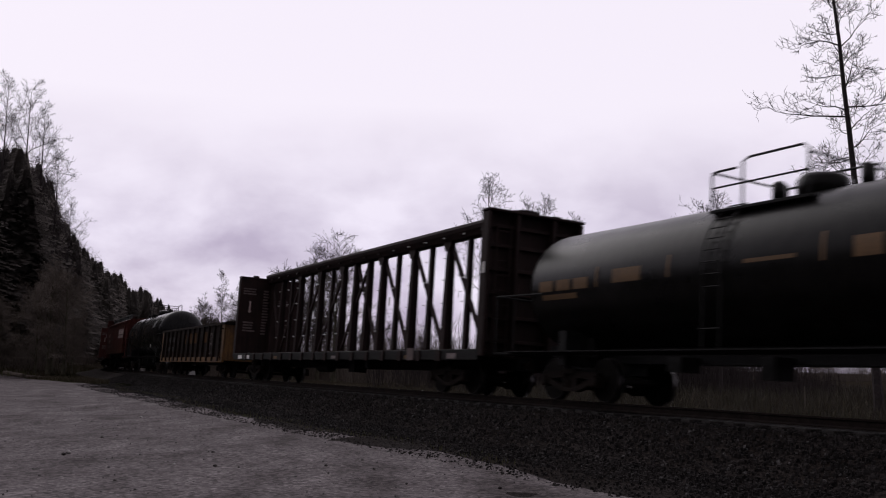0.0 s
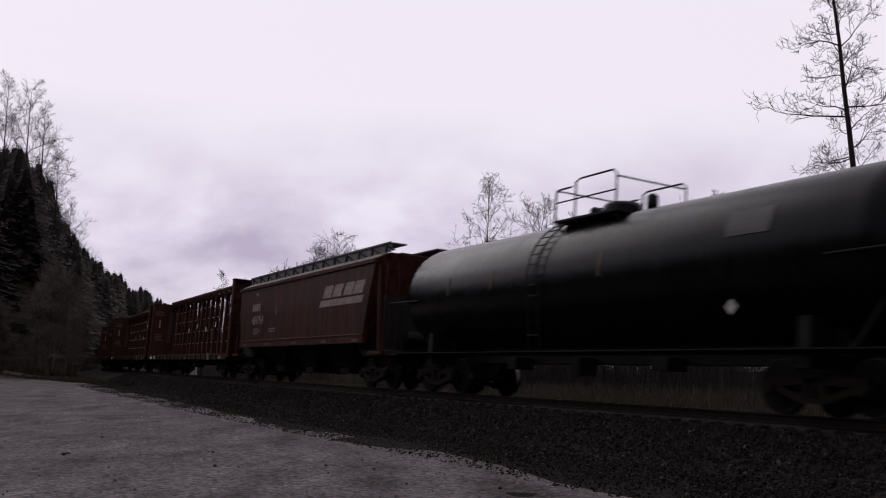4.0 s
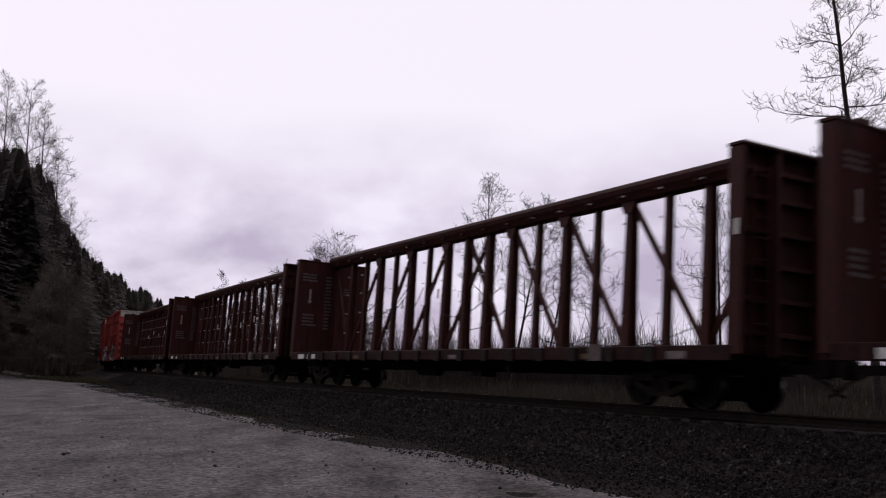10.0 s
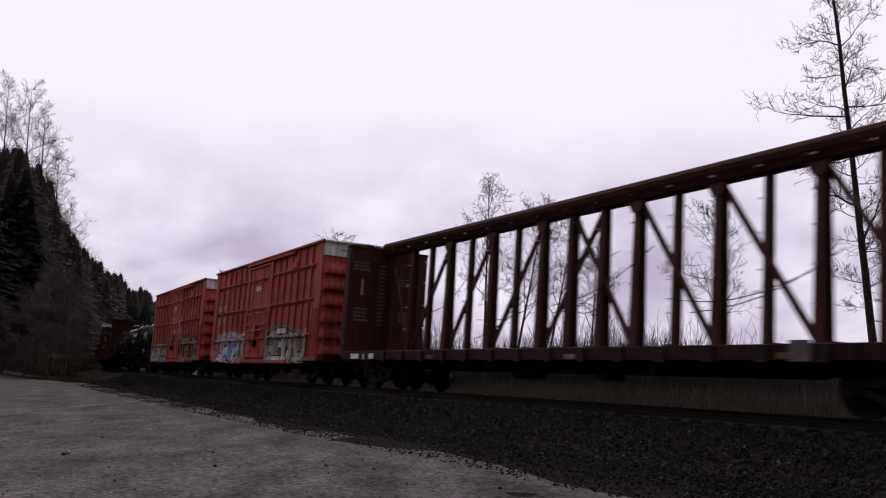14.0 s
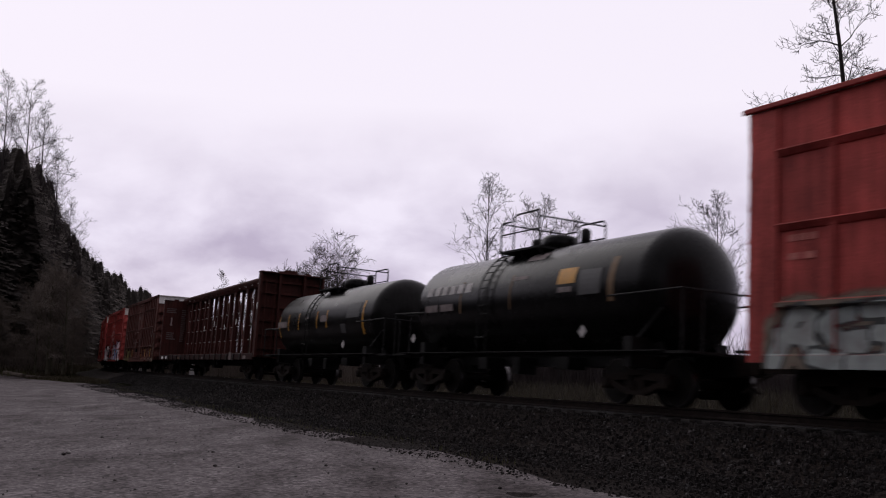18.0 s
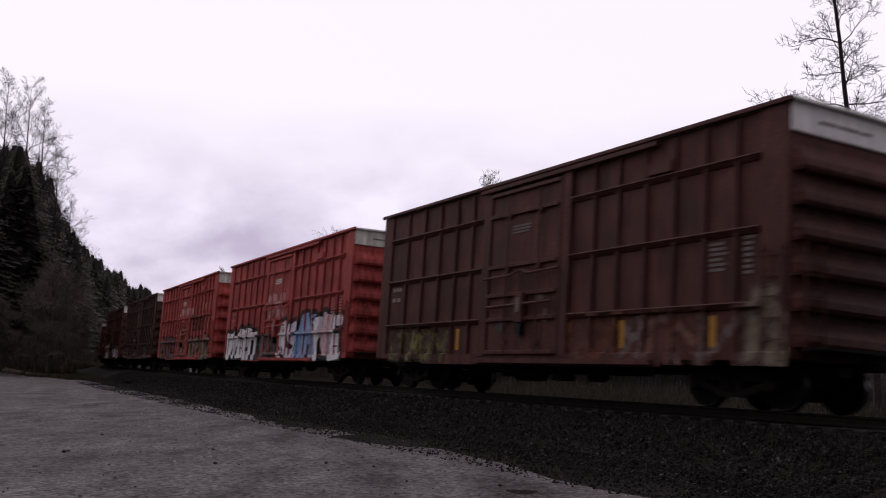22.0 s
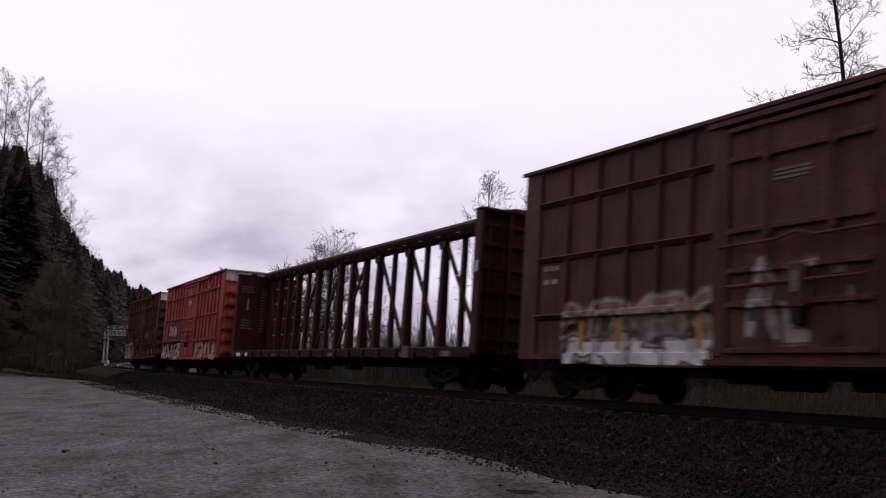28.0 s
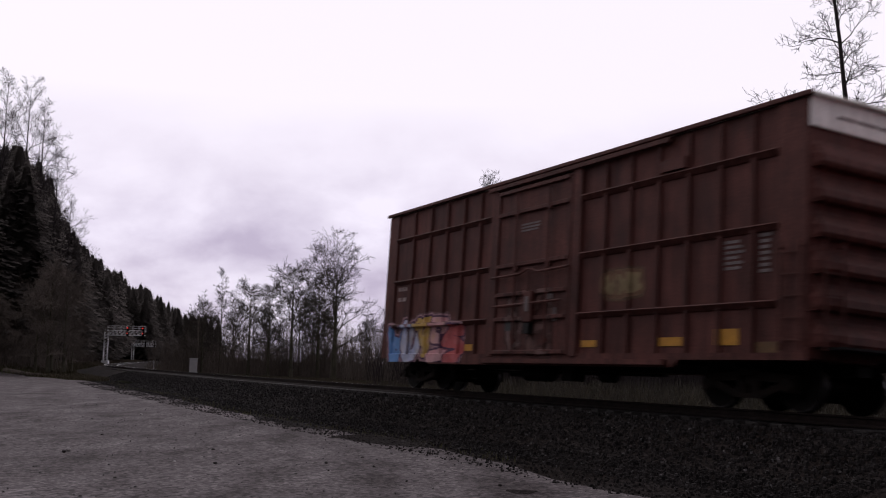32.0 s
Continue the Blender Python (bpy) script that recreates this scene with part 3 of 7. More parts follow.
def bare_tree(seed, h, r0, first, limbs, reach, rise, curl, kids, fine, bow=(0.0, 0.0), stem=1.0, crook=0.10, extra=()):
    """Meshes of a leafless tree: (trunk and limbs, twigs). first: height of the lowest limb as a share; reach: limb length over h at
    the foot, middle and top of the crown; rise: degrees above level at those; bow: sideways lean and curve of the trunk; extra: single
    limbs of (height share, bearing, length share, rise)."""
    rnd = random.Random(seed)
    V, F, tv, tf = [], [], [], []
    trunk, rad = [], []
    wx = wy = 0.0
    for i in range(13):
        k = i / 12
        z = k * h * stem
        wx, wy = wx + rnd.gauss(0, crook * 0.006 * h), wy + rnd.gauss(0, crook * 0.006 * h)
        trunk.append(Vector((bow[0] * z + bow[1] * z * z + wx, wy, z - 0.25 * (i == 0))))
        rad.append(max(fine * 1.5, r0 * (1 - k) ** 0.85 * (1.25 if i == 0 else 1)))
    limb(V, F, trunk, rad, 9)

    def along(pts, k):
        i = min(len(pts) - 2, int(k * (len(pts) - 1)))
        f = k * (len(pts) - 1) - i
        return pts[i].lerp(pts[i + 1], f), (pts[i + 1] - pts[i]).normalized(), i

    def shoot(p, d, ln, r, level):
        segs = (0, 7, 5, 3, 2)[level]
        pts, rr = [p.copy()], [r]
        for i in range(segs):
            w = crook * (0.9 + 0.35 * level)
            d = (d + Vector((rnd.gauss(0, w), rnd.gauss(0, w), rnd.gauss(0, w) + curl / segs))).normalized()
            p = p + d * (ln / segs)
            pts.append(p.copy())
            rr.append(max(fine * 0.6, r * (1 - 0.85 * (i + 1) / segs)))
        if level == 1:
            limb(V, F, pts, rr, 5)
        else:
            limb(tv, tf, pts, rr, 3)
        if level == 4 or level > len(kids):
            return
        n = max(1, int(round(kids[level - 1] * rnd.uniform(0.75, 1.25))))
        for j in range(n):
            k = 0.16 + 0.84 * (j + rnd.random()) / n
            q, dd, i = along(pts, min(k, 0.999))
            side = dd.cross(Vector((0, 0, 1)))
            side = side.normalized() if side.length > 0.05 else dd.orthogonal().normalized()
            side.rotate(Matrix.Rotation(rnd.gauss(0, 0.75) + (math.pi if j % 2 else 0), 3, dd))
            a = radians(rnd.uniform(28, 58))
            nd = (dd * math.cos(a) + side * math.sin(a)).normalized()
            nl = ln * (0.72 - 0.40 * k) * rnd.uniform(0.6, 1.3)
            shoot(q, nd, nl, max(fine, rr[i] * 0.58), level + 1)

    for j in range(limbs):
        u = (j + rnd.random()) / limbs
        k = first + (1 - first) * u
        q, dd, i = along(trunk, min(k, 0.999))
        az = j * 2.399 + rnd.uniform(-0.6, 0.6)
        el = radians(float(np.interp(u, (0, 0.5, 1), rise)) + rnd.gauss(0, 8))
        d = Vector((math.cos(az) * math.cos(el), math.sin(az) * math.cos(el), math.sin(el)))
        ln = h * float(np.interp(u, (0, 0.5, 1), reach)) * rnd.uniform(0.6, 1.2)
        shoot(q, d, ln, max(fine * 1.4, min(rad[i] * 0.5, ln * 0.016)), 1)
    for k, az, ln, el in extra:
        q, dd, i = along(trunk, k)
        a, e = radians(az), radians(el)
        shoot(q, Vector((math.cos(a) * math.cos(e), math.sin(a) * math.cos(e), math.sin(e))), h * ln, rad[i] * 0.42, 1)
    return raw("bare_trunk", V, F), raw("bare_twigs", tv, tf)


TREES = {}


def plant(kind, place, label, scale=1.0, turn=0.0, group="", bark=None, twig=None, name="bare_tree", tilt=(0, 0)):
    """Sets a tree of a kind built before at a place."""
    trunk, twigs = TREES[kind]
    t = thing(name, label, "tree", group, m=Matrix.Translation(place) @ pose(0, 0, 0, tilt[0], tilt[1], 0) @ pose(0, 0, 0, 0, 0, turn) @ Matrix.Scale(scale, 4))
    part("trunk", trunk, bark or BARK, t)
    part("crown", twigs, twig or TWIG, t)
    return t


TREES["alder"] = bare_tree(11, 27.0, 0.215, 0.17, 58, (0.075, 0.090, 0.03), (10, 18, 50), 0.30, (7, 4, 3), 0.012, (-0.055, -0.0010), crook=0.15, extra=((0.53, 184, 0.150, 14), (0.66, 176, 0.09, 10), (0.37, 190, 0.10, 4), (0.30, 25, 0.16, 42)))
TREES["alder_slim"] = bare_tree(12, 17.0, 0.13, 0.25, 26, (0.16, 0.15, 0.05), (34, 42, 60), 0.25, (6, 5, 3), 0.016)
TREES["poplar"] = bare_tree(13, 18.0, 0.15, 0.40, 17, (0.26, 0.24, 0.09), (46, 52, 70), 0.30, (6, 4, 3), 0.016, crook=0.14)
TREES["poplar_wide"] = bare_tree(14, 16.0, 0.14, 0.36, 18, (0.24, 0.26, 0.10), (44, 50, 72), 0.30, (6, 4, 3), 0.016, crook=0.14)
TREES["cottonwood"] = bare_tree(17, 34.0, 0.30, 0.22, 26, (0.17, 0.19, 0.06), (36, 44, 66), 0.35, (7, 5, 3), 0.017, crook=0.15)
TREES["maple"] = bare_tree(15, 17.0, 0.33, 0.24, 17, (0.34, 0.37, 0.24), (40, 56, 76), 0.12, (9, 6, 4), 0.020, stem=0.70, crook=0.11)
TREES["maple_slim"] = bare_tree(16, 16.0, 0.26, 0.22, 16, (0.26, 0.28, 0.18), (46, 60, 78), 0.12, (9, 6, 4), 0.020, stem=0.74, crook=0.11)
TREES["willow"] = bare_tree(18, 13.0, 0.18, 0.10, 20, (0.27, 0.30, 0.16), (48, 58, 78), 0.15, (7, 6, 4), 0.018, stem=0.7, crook=0.12)


def at_view(az, dist, z=-1.3):
    """A place by its bearing (tangent, positive to the right of the line of sight) and distance ahead."""
    return Vector((az * dist, dist, z))


def conifer_mesh(seed, h, r, step, arms, joints):
    """A fir: tapered trunk, a rough inner mass of foliage and drooping boughs with side sprays."""
    rnd = random.Random(seed)
    tv, tf, v, f = [], [], [], []
    limb(tv, tf, [Vector((0, 0, -0.4)), Vector((0, 0, h * 0.5)), Vector((0, 0, h))], [0.28, 0.17, 0.02], 6)

    def girth(k):
        return r * (1 - k) ** 0.75 * min(1.0, 0.55 + 2.2 * k) + 0.12
    rings, around = 16, 9
    for i in range(rings + 1):
        k = i / rings * 0.97
        for j in range(around):
            a = 6.283 * j / around
            g = girth(k) * 0.43 * (1 + 0.45 * noise.noise(Vector((math.cos(a) * 2, math.sin(a) * 2, k * 9 + seed))))
            v.append((g * math.cos(a), g * math.sin(a), h * (0.08 + 0.92 * k) - 0.25 * g * (j % 2)))
    for i in range(rings):
        for j in range(around):
            f.append((i * around + j, i * around + (j + 1) % around, (i + 1) * around + (j + 1) % around, (i + 1) * around + j))
    z = h * 0.07
    while z < h:
        k = (z - h * 0.07) / (h * 0.93)
        m = max(4, int(arms * (1.05 - 0.45 * k)))
        a0 = rnd.uniform(0, 6.283)
        for i in range(m):
            a = a0 + 6.283 * i / m + rnd.uniform(-0.4, 0.4)
            ln = girth(k) * rnd.uniform(0.55, 1.2)
            droop, lift = rnd.uniform(0.10, 0.40) * ln, rnd.uniform(-0.1, 0.25) * ln
            c, s = math.cos(a), math.sin(a)
            out, across = Vector((c, s, 0)), Vector((-s, c, 0))
            at = [out * ln * q + Vector((0, 0, z + lift * q - (droop + lift) * q * q)) for q in [0.25 + 0.75 * t / joints for t in range(joints + 1)]]
            for t in range(joints):
                q = t / joints
                w = (ln * 0.19 * (1 - 0.6 * q) + 0.06) * rnd.uniform(0.7, 1.25)
                for sd in (-1, 1):
                    tip = at[t] + across * sd * w + out * w * 0.7 + Vector((0, 0, -rnd.uniform(0.1, 0.55) * w))
                    n = len(v)
                    v += [tuple(at[t]), tuple(at[t + 1]), tuple(tip)]
                    f.append((n, n + 1, n + 2))
        z += step * (0.55 + 0.6 * (1 - k)) * rnd.uniform(0.75, 1.25)
    return raw("fir_trunk", tv, tf), raw("fir_boughs", v, f)


FIRS = [conifer_mesh(21 + i, 24, rr, 0.30, 14, 6) for i, rr in enumerate((5.3, 6.0, 4.7, 5.6))]
FAR_FIRS = [conifer_mesh(41 + i, 24, rr, 0.52, 12, 4) for i, rr in enumerate((5.6, 6.3, 5.0, 5.9))]
# height of the wooded slope against the sky, by bearing: rise over distance
RIDGE_AZ = (-0.50, -0.469, -0.432, -0.417, -0.392, -0.359, -0.327, -0.294, -0.270)
RIDGE_UP = (0.247, 0.240, 0.222, 0.180, 0.133, 0.104, 0.088, 0.066, 0.050)


def fir(s, lat, h, var, turn, share=0.0):
    """A fir by the track's line; with a share it grows to that part of the ridge's height at its bearing."""
    p = trk(s, lat, 0, 0)
    z = ground_z(s, lat) - 0.1
    if p.y > 20 and p.y < (245 if p.x / p.y < -0.345 else 410) and -0.362 < p.x / p.y < -0.306:
        return  # the track's clearing, with the signals in it
    if share and p.y > 20 and -0.5 < p.x / p.y < -0.2:
        h = min(46, max(7, float(np.interp(p.x / p.y, RIDGE_AZ, RIDGE_UP)) * p.y * share + EYE_Z - z))
    trunk, boughs = (FIRS if p.y < 125 and p.y > 20 else FAR_FIRS)[var]
    t = thing("fir_tree", "dark green fir on the wooded slope", "tree", "firs of the wooded slope", m=Matrix.Translation((p.x, p.y, z)) @ pose(0, 0, 0, 0, 0, turn) @ Matrix.Diagonal((h / 24 * 1.3, h / 24 * 1.3, h / 24, 1)))
    part("trunk", trunk, BARK, t)
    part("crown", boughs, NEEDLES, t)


def thicket_mesh(seed, n, spread, h, r=0.012):
    """Many thin upright stems with side twigs."""
    rnd = random.Random(seed)
    v, f = [], []
    for _ in range(n):
        p = Vector((rnd.uniform(-spread, spread), rnd.uniform(-spread * 0.5, spread * 0.5), -0.1))
        hh = h * rnd.uniform(0.45, 1.15)
        d = Vector((rnd.gauss(0, 0.14), rnd.gauss(0, 0.14), 1)).normalized()
        pts = [p]
        for i in range(4):
            d = (d + Vector((rnd.gauss(0, 0.09), rnd.gauss(0, 0.09), 0.05))).normalized()
            pts.append(pts[-1] + d * hh / 4)
        limb(v, f, pts, [r * 1.6, r * 1.4, r * 1.1, r * 0.8, r * 0.5], 3)
        for _ in range(5):
            i = rnd.randint(1, 3)
            q = pts[i].lerp(pts[i + 1], rnd.random())
            e = (d + Vector((rnd.gauss(0, 0.5), rnd.gauss(0, 0.5), 0.2))).normalized()
            q2 = q + e * hh * rnd.uniform(0.12, 0.3)
            limb(v, f, [q, q.lerp(q2, 0.5) + Vector((0, 0, 0.03)), q2], [r * 0.8, r * 0.6, r * 0.4], 3)
    return raw("thicket_stems", v, f)


THICKETS = [thicket_mesh(31, 110, 3.2, 3.4, 0.011), thicket_mesh(32, 110, 3.2, 2.6, 0.010), thicket_mesh(33, 130, 3.5, 4.6, 0.013)]


def thicket(place, var, scale, turn, mat, label="bare willow thicket of thin upright stems"):
    t = thing("willow_thicket", label, "shrub", "willow thickets", m=Matrix.Translation(place) @ pose(0, 0, 0, 0, 0, turn) @ Matrix.Scale(scale, 4))
    part("stem_clump", THICKETS[var], mat, t)


def plants():
    # single trees beyond the track
    plant("alder", at_view(0.4605, 44, -1.4), "tall bare alder with a leaning trunk beyond the track", 1.0, 0, "bare trees beyond the track")
    plant("alder_slim", at_view(0.505, 52, -1.4), "slender bare alder behind the tall one", 0.95, 120, "bare trees beyond the track")
    plant("poplar", at_view(0.0445, 84, -1.4), "bare poplar with upswept branches", 1.03, 40, "bare trees beyond the track", tilt=(0, 1))
    plant("poplar_wide", at_view(0.072, 90, -1.4), "bare leaning poplar with fine upswept twigs", 1.12, 100, "bare trees beyond the track", tilt=(0, 11))
    plant("poplar", at_view(0.106, 92, -1.4), "bare leaning poplar with fine twigs", 0.93, 200, "bare trees beyond the track", tilt=(0, 11))
    plant("poplar_wide", at_view(0.155, 95, -1.4), "small bare poplar beyond the track", 0.90, 10, "bare trees beyond the track", tilt=(0, 4))
    plant("poplar_wide", at_view(0.294, 80, -1.4), "slender bare tree with an oval crown", 1.03, 60, "bare trees beyond the track")
    # mossy bare wood on the inside of the curve
    for az, d, kind, height, turn in ((-0.113, 112, "maple", 18.0, 20), (-0.158, 118, "maple_slim", 16.4, 90), (-0.203, 130, "maple_slim", 14.6, 200), (-0.233, 140, "alder_slim", 15.0, 40), (-0.252, 145, "willow", 14.0, 10), (-0.264, 158, "willow", 12.4, 150),
                                      (-0.136, 130, "maple_slim", 12.8, 300), (-0.184, 142, "willow", 12.4, 80), (-0.220, 150, "maple", 13.0, 110), (-0.242, 152, "willow", 11.5, 60), (-0.120, 138, "willow", 11.0, 0), (-0.080, 124, "willow", 9.5, 220),
                                      (-0.06, 130, "maple_slim", 8.6, 10), (-0.02, 140, "maple", 8.2, 70), (-0.150, 136, "alder_slim", 13.8, 170), (-0.182, 124, "maple_slim", 14.2, 20), (-0.130, 121, "maple_slim", 15.2, 130)):
        tall = {"maple": 17.0, "maple_slim": 16.0, "willow": 13.0, "alder_slim": 17.0}[kind]
        plant(kind, at_view(az, d, -1.2), "bare mossy tree in the wood inside the curve", height / tall, turn, "bare wood inside the curve", MOSSY_BARK, MOSSY_TWIG)
    rnd = random.Random(8)
    for i in range(34):
        az = -0.285 + i * 0.0085
        d = 100 + 55 * max(0, -az) / 0.28 + rnd.uniform(-6, 22)
        thicket(at_view(az, d, -1.3), rnd.choice((0, 2)), rnd.uniform(1.0, 1.7), rnd.uniform(0, 360), BRUSH, "bare budding undergrowth in the wood")
    for i in range(40):
        az = -0.02 + i * 0.0088
        tall = 0.95 + 0.25 * max(0.0, 1 - abs(az - 0.14) / 0.19) if az < 0.34 else 0.8
        thicket(at_view(az, rnd.uniform(85, 120), -1.7), rnd.choice((0, 1)), tall * rnd.uniform(1.2, 1.9), rnd.uniform(0, 360), TWIG)
    for i in range(9):
        thicket(at_view(0.335 + i * 0.0095, rnd.uniform(70, 110), -1.6), 1, rnd.uniform(0.7, 1.1), rnd.uniform(0, 360), TWIG)
    for i in range(30):
        thicket(at_view(0.25 + i * 0.0105, rnd.uniform(330, 370), -2.2), i % 2, rnd.uniform(2.2, 3.0), rnd.uniform(0, 360), BRUSH, "bare brush along the far bank of the water")
    # wooded slope along the outer side, from the end of the lot to far up the valley
    for i in range(60):
        row = i // 20
        fir(72 + row * 7 + rnd.uniform(-2, 3), -9.5 - row * 1.5 - (i % 20) * 1.9 + rnd.uniform(-0.8, 0.8), 16, rnd.randint(0, 3), rnd.uniform(0, 360), rnd.uniform(0.74, 1.0))
    for i in range(260):
        k = i / 260
        s = 96 + 600 * k ** 1.25 + rnd.uniform(-4, 4)
        deep = rnd.random()
        fir(s, -9.5 - deep * 26 - 6 * max(0, (160 - s) / 70), rnd.uniform(20, 28) + 10 * k + deep * 7, rnd.randint(0, 3), rnd.uniform(0, 360), rnd.uniform(0.84, 1.0))
    # unseen firs along the lot, beside and behind the viewer, added to block skylight
    for i in range(60):
        s = -110 + i * 3.1 + rnd.uniform(-1, 1)
        fir(s, -46 - rnd.random() * 16, rnd.uniform(18, 27), rnd.randint(0, 3), rnd.uniform(0, 360))
    for i in range(60):
        s = 66 + rnd.random() ** 1.5 * 190
        l = -7.5 - rnd.random() * 10
        p = trk(s, l, 0, 0)
        thicket(Vector((p.x, p.y, ground_z(s, l))), rnd.choice((0, 1, 2)), rnd.uniform(0.7, 1.2), rnd.uniform(0, 360), BRUSH, "bare brush at the foot of the wooded slope")
    for i in range(11):
        az = -0.475 + i * 0.0085
        plant("willow", at_view(az + rnd.uniform(-0.003, 0.003), rnd.uniform(80, 98), -0.2), "bare grey-brown tree in the brush before the firs", rnd.uniform(0.45, 1.0) * (1.15 - 0.03 * i), rnd.uniform(0, 360), "bare trees of the wooded slope", MOSSY_BARK, BRUSH)
    for az, d, height, tu in ((-0.476, 108, 32.0, 30), (-0.452, 112, 32.5, 130), (-0.434, 110, 29.5, 220), (-0.416, 112, 24.5, 20), (-0.400, 114, 19.0, 75)):
        plant("cottonwood", at_view(az, d, 0.6), "tall bare cottonwood among the firs", height / 34, tu, "bare trees of the wooded slope")


plants()


# ---- signals, cabinet and small things by the track ----
def signal_bridge(m, label, lit):
    sb = thing("signal_bridge", label, "railway signal", "cantilever signals", m=m)

    def mast(bm):
        for x in (-0.45, 0.45):
            for y in (-0.3, 0.3):
                beam(bm, (x, y, 0), (x, y, 7.6), 0.12, 0.12)
        for i in range(10):
            z = 0.3 + i * 0.72
            for y in (-0.3, 0.3):
                beam(bm, (-0.45, y, z), (0.45, y, z + 0.72), 0.07, 0.07)
        box(bm, -0.8, 0.8, -0.6, 0.6, -1.6, 0.15)
    part("mast", shared("sig_mast", mast), SIGNAL_GREY, sb)

    def arm(bm):
        for z in (6.3, 7.5):
            for y in (-0.4, 0.4):
                beam(bm, (0.2, y, z), (9.3, y, z), 0.14, 0.14)
        for i in range(9):
            x = 0.5 + i
            for y in (-0.4, 0.4):
                beam(bm, (x, y, 6.3), (x + 1, y, 7.5), 0.07, 0.07)
                beam(bm, (x, y, 6.3), (x, y, 7.5), 0.06, 0.06)
            beam(bm, (x, -0.4, 6.3), (x, 0.4, 6.3), 0.06, 0.06)
        box(bm, 0.2, 9.3, -0.4, 0.4, 6.38, 6.42)
    part("arm", shared("sig_arm", arm), SIGNAL_GREY, sb)

    def rail(bm):
        for z in (8.1, 8.6):
            for y in (-0.45, 0.45):
                pipe(bm, [(0.2, y, z), (9.3, y, z)], 0.03, 5)
        for i in range(7):
            for y in (-0.45, 0.45):
                pipe(bm, [(0.3 + i * 1.5, y, 7.5), (0.3 + i * 1.5, y, 8.6)], 0.03, 5)
    part("railing", shared("sig_rail", rail), SIGNAL_GREY, sb)
    for x in (5.2, 8.9):
        for z in (6.6, 7.9):
            head = part("signal_head", shared("sig_head", lambda bm: (box(bm, -0.32, 0.32, -0.62, -0.52, -0.55, 0.55), box(bm, -0.15, 0.15, -0.56, -0.4, -0.4, 0.4), pipe(bm, [(0, -0.62, 0.2), (0, -0.9, 0.2)], 0.15, 10))), BLACK_STEEL, sb, m=pose(x, 0, z))
            if lit:
                part("lens", shared("sig_lens", lambda bm: lathe(bm, [(-0.92, 0.02), (-0.93, 0.14), (-0.90, 0.14)], 12, "Y", (0, 0, 0.2))), RED_LENS, head, "lit red lens")
    return sb


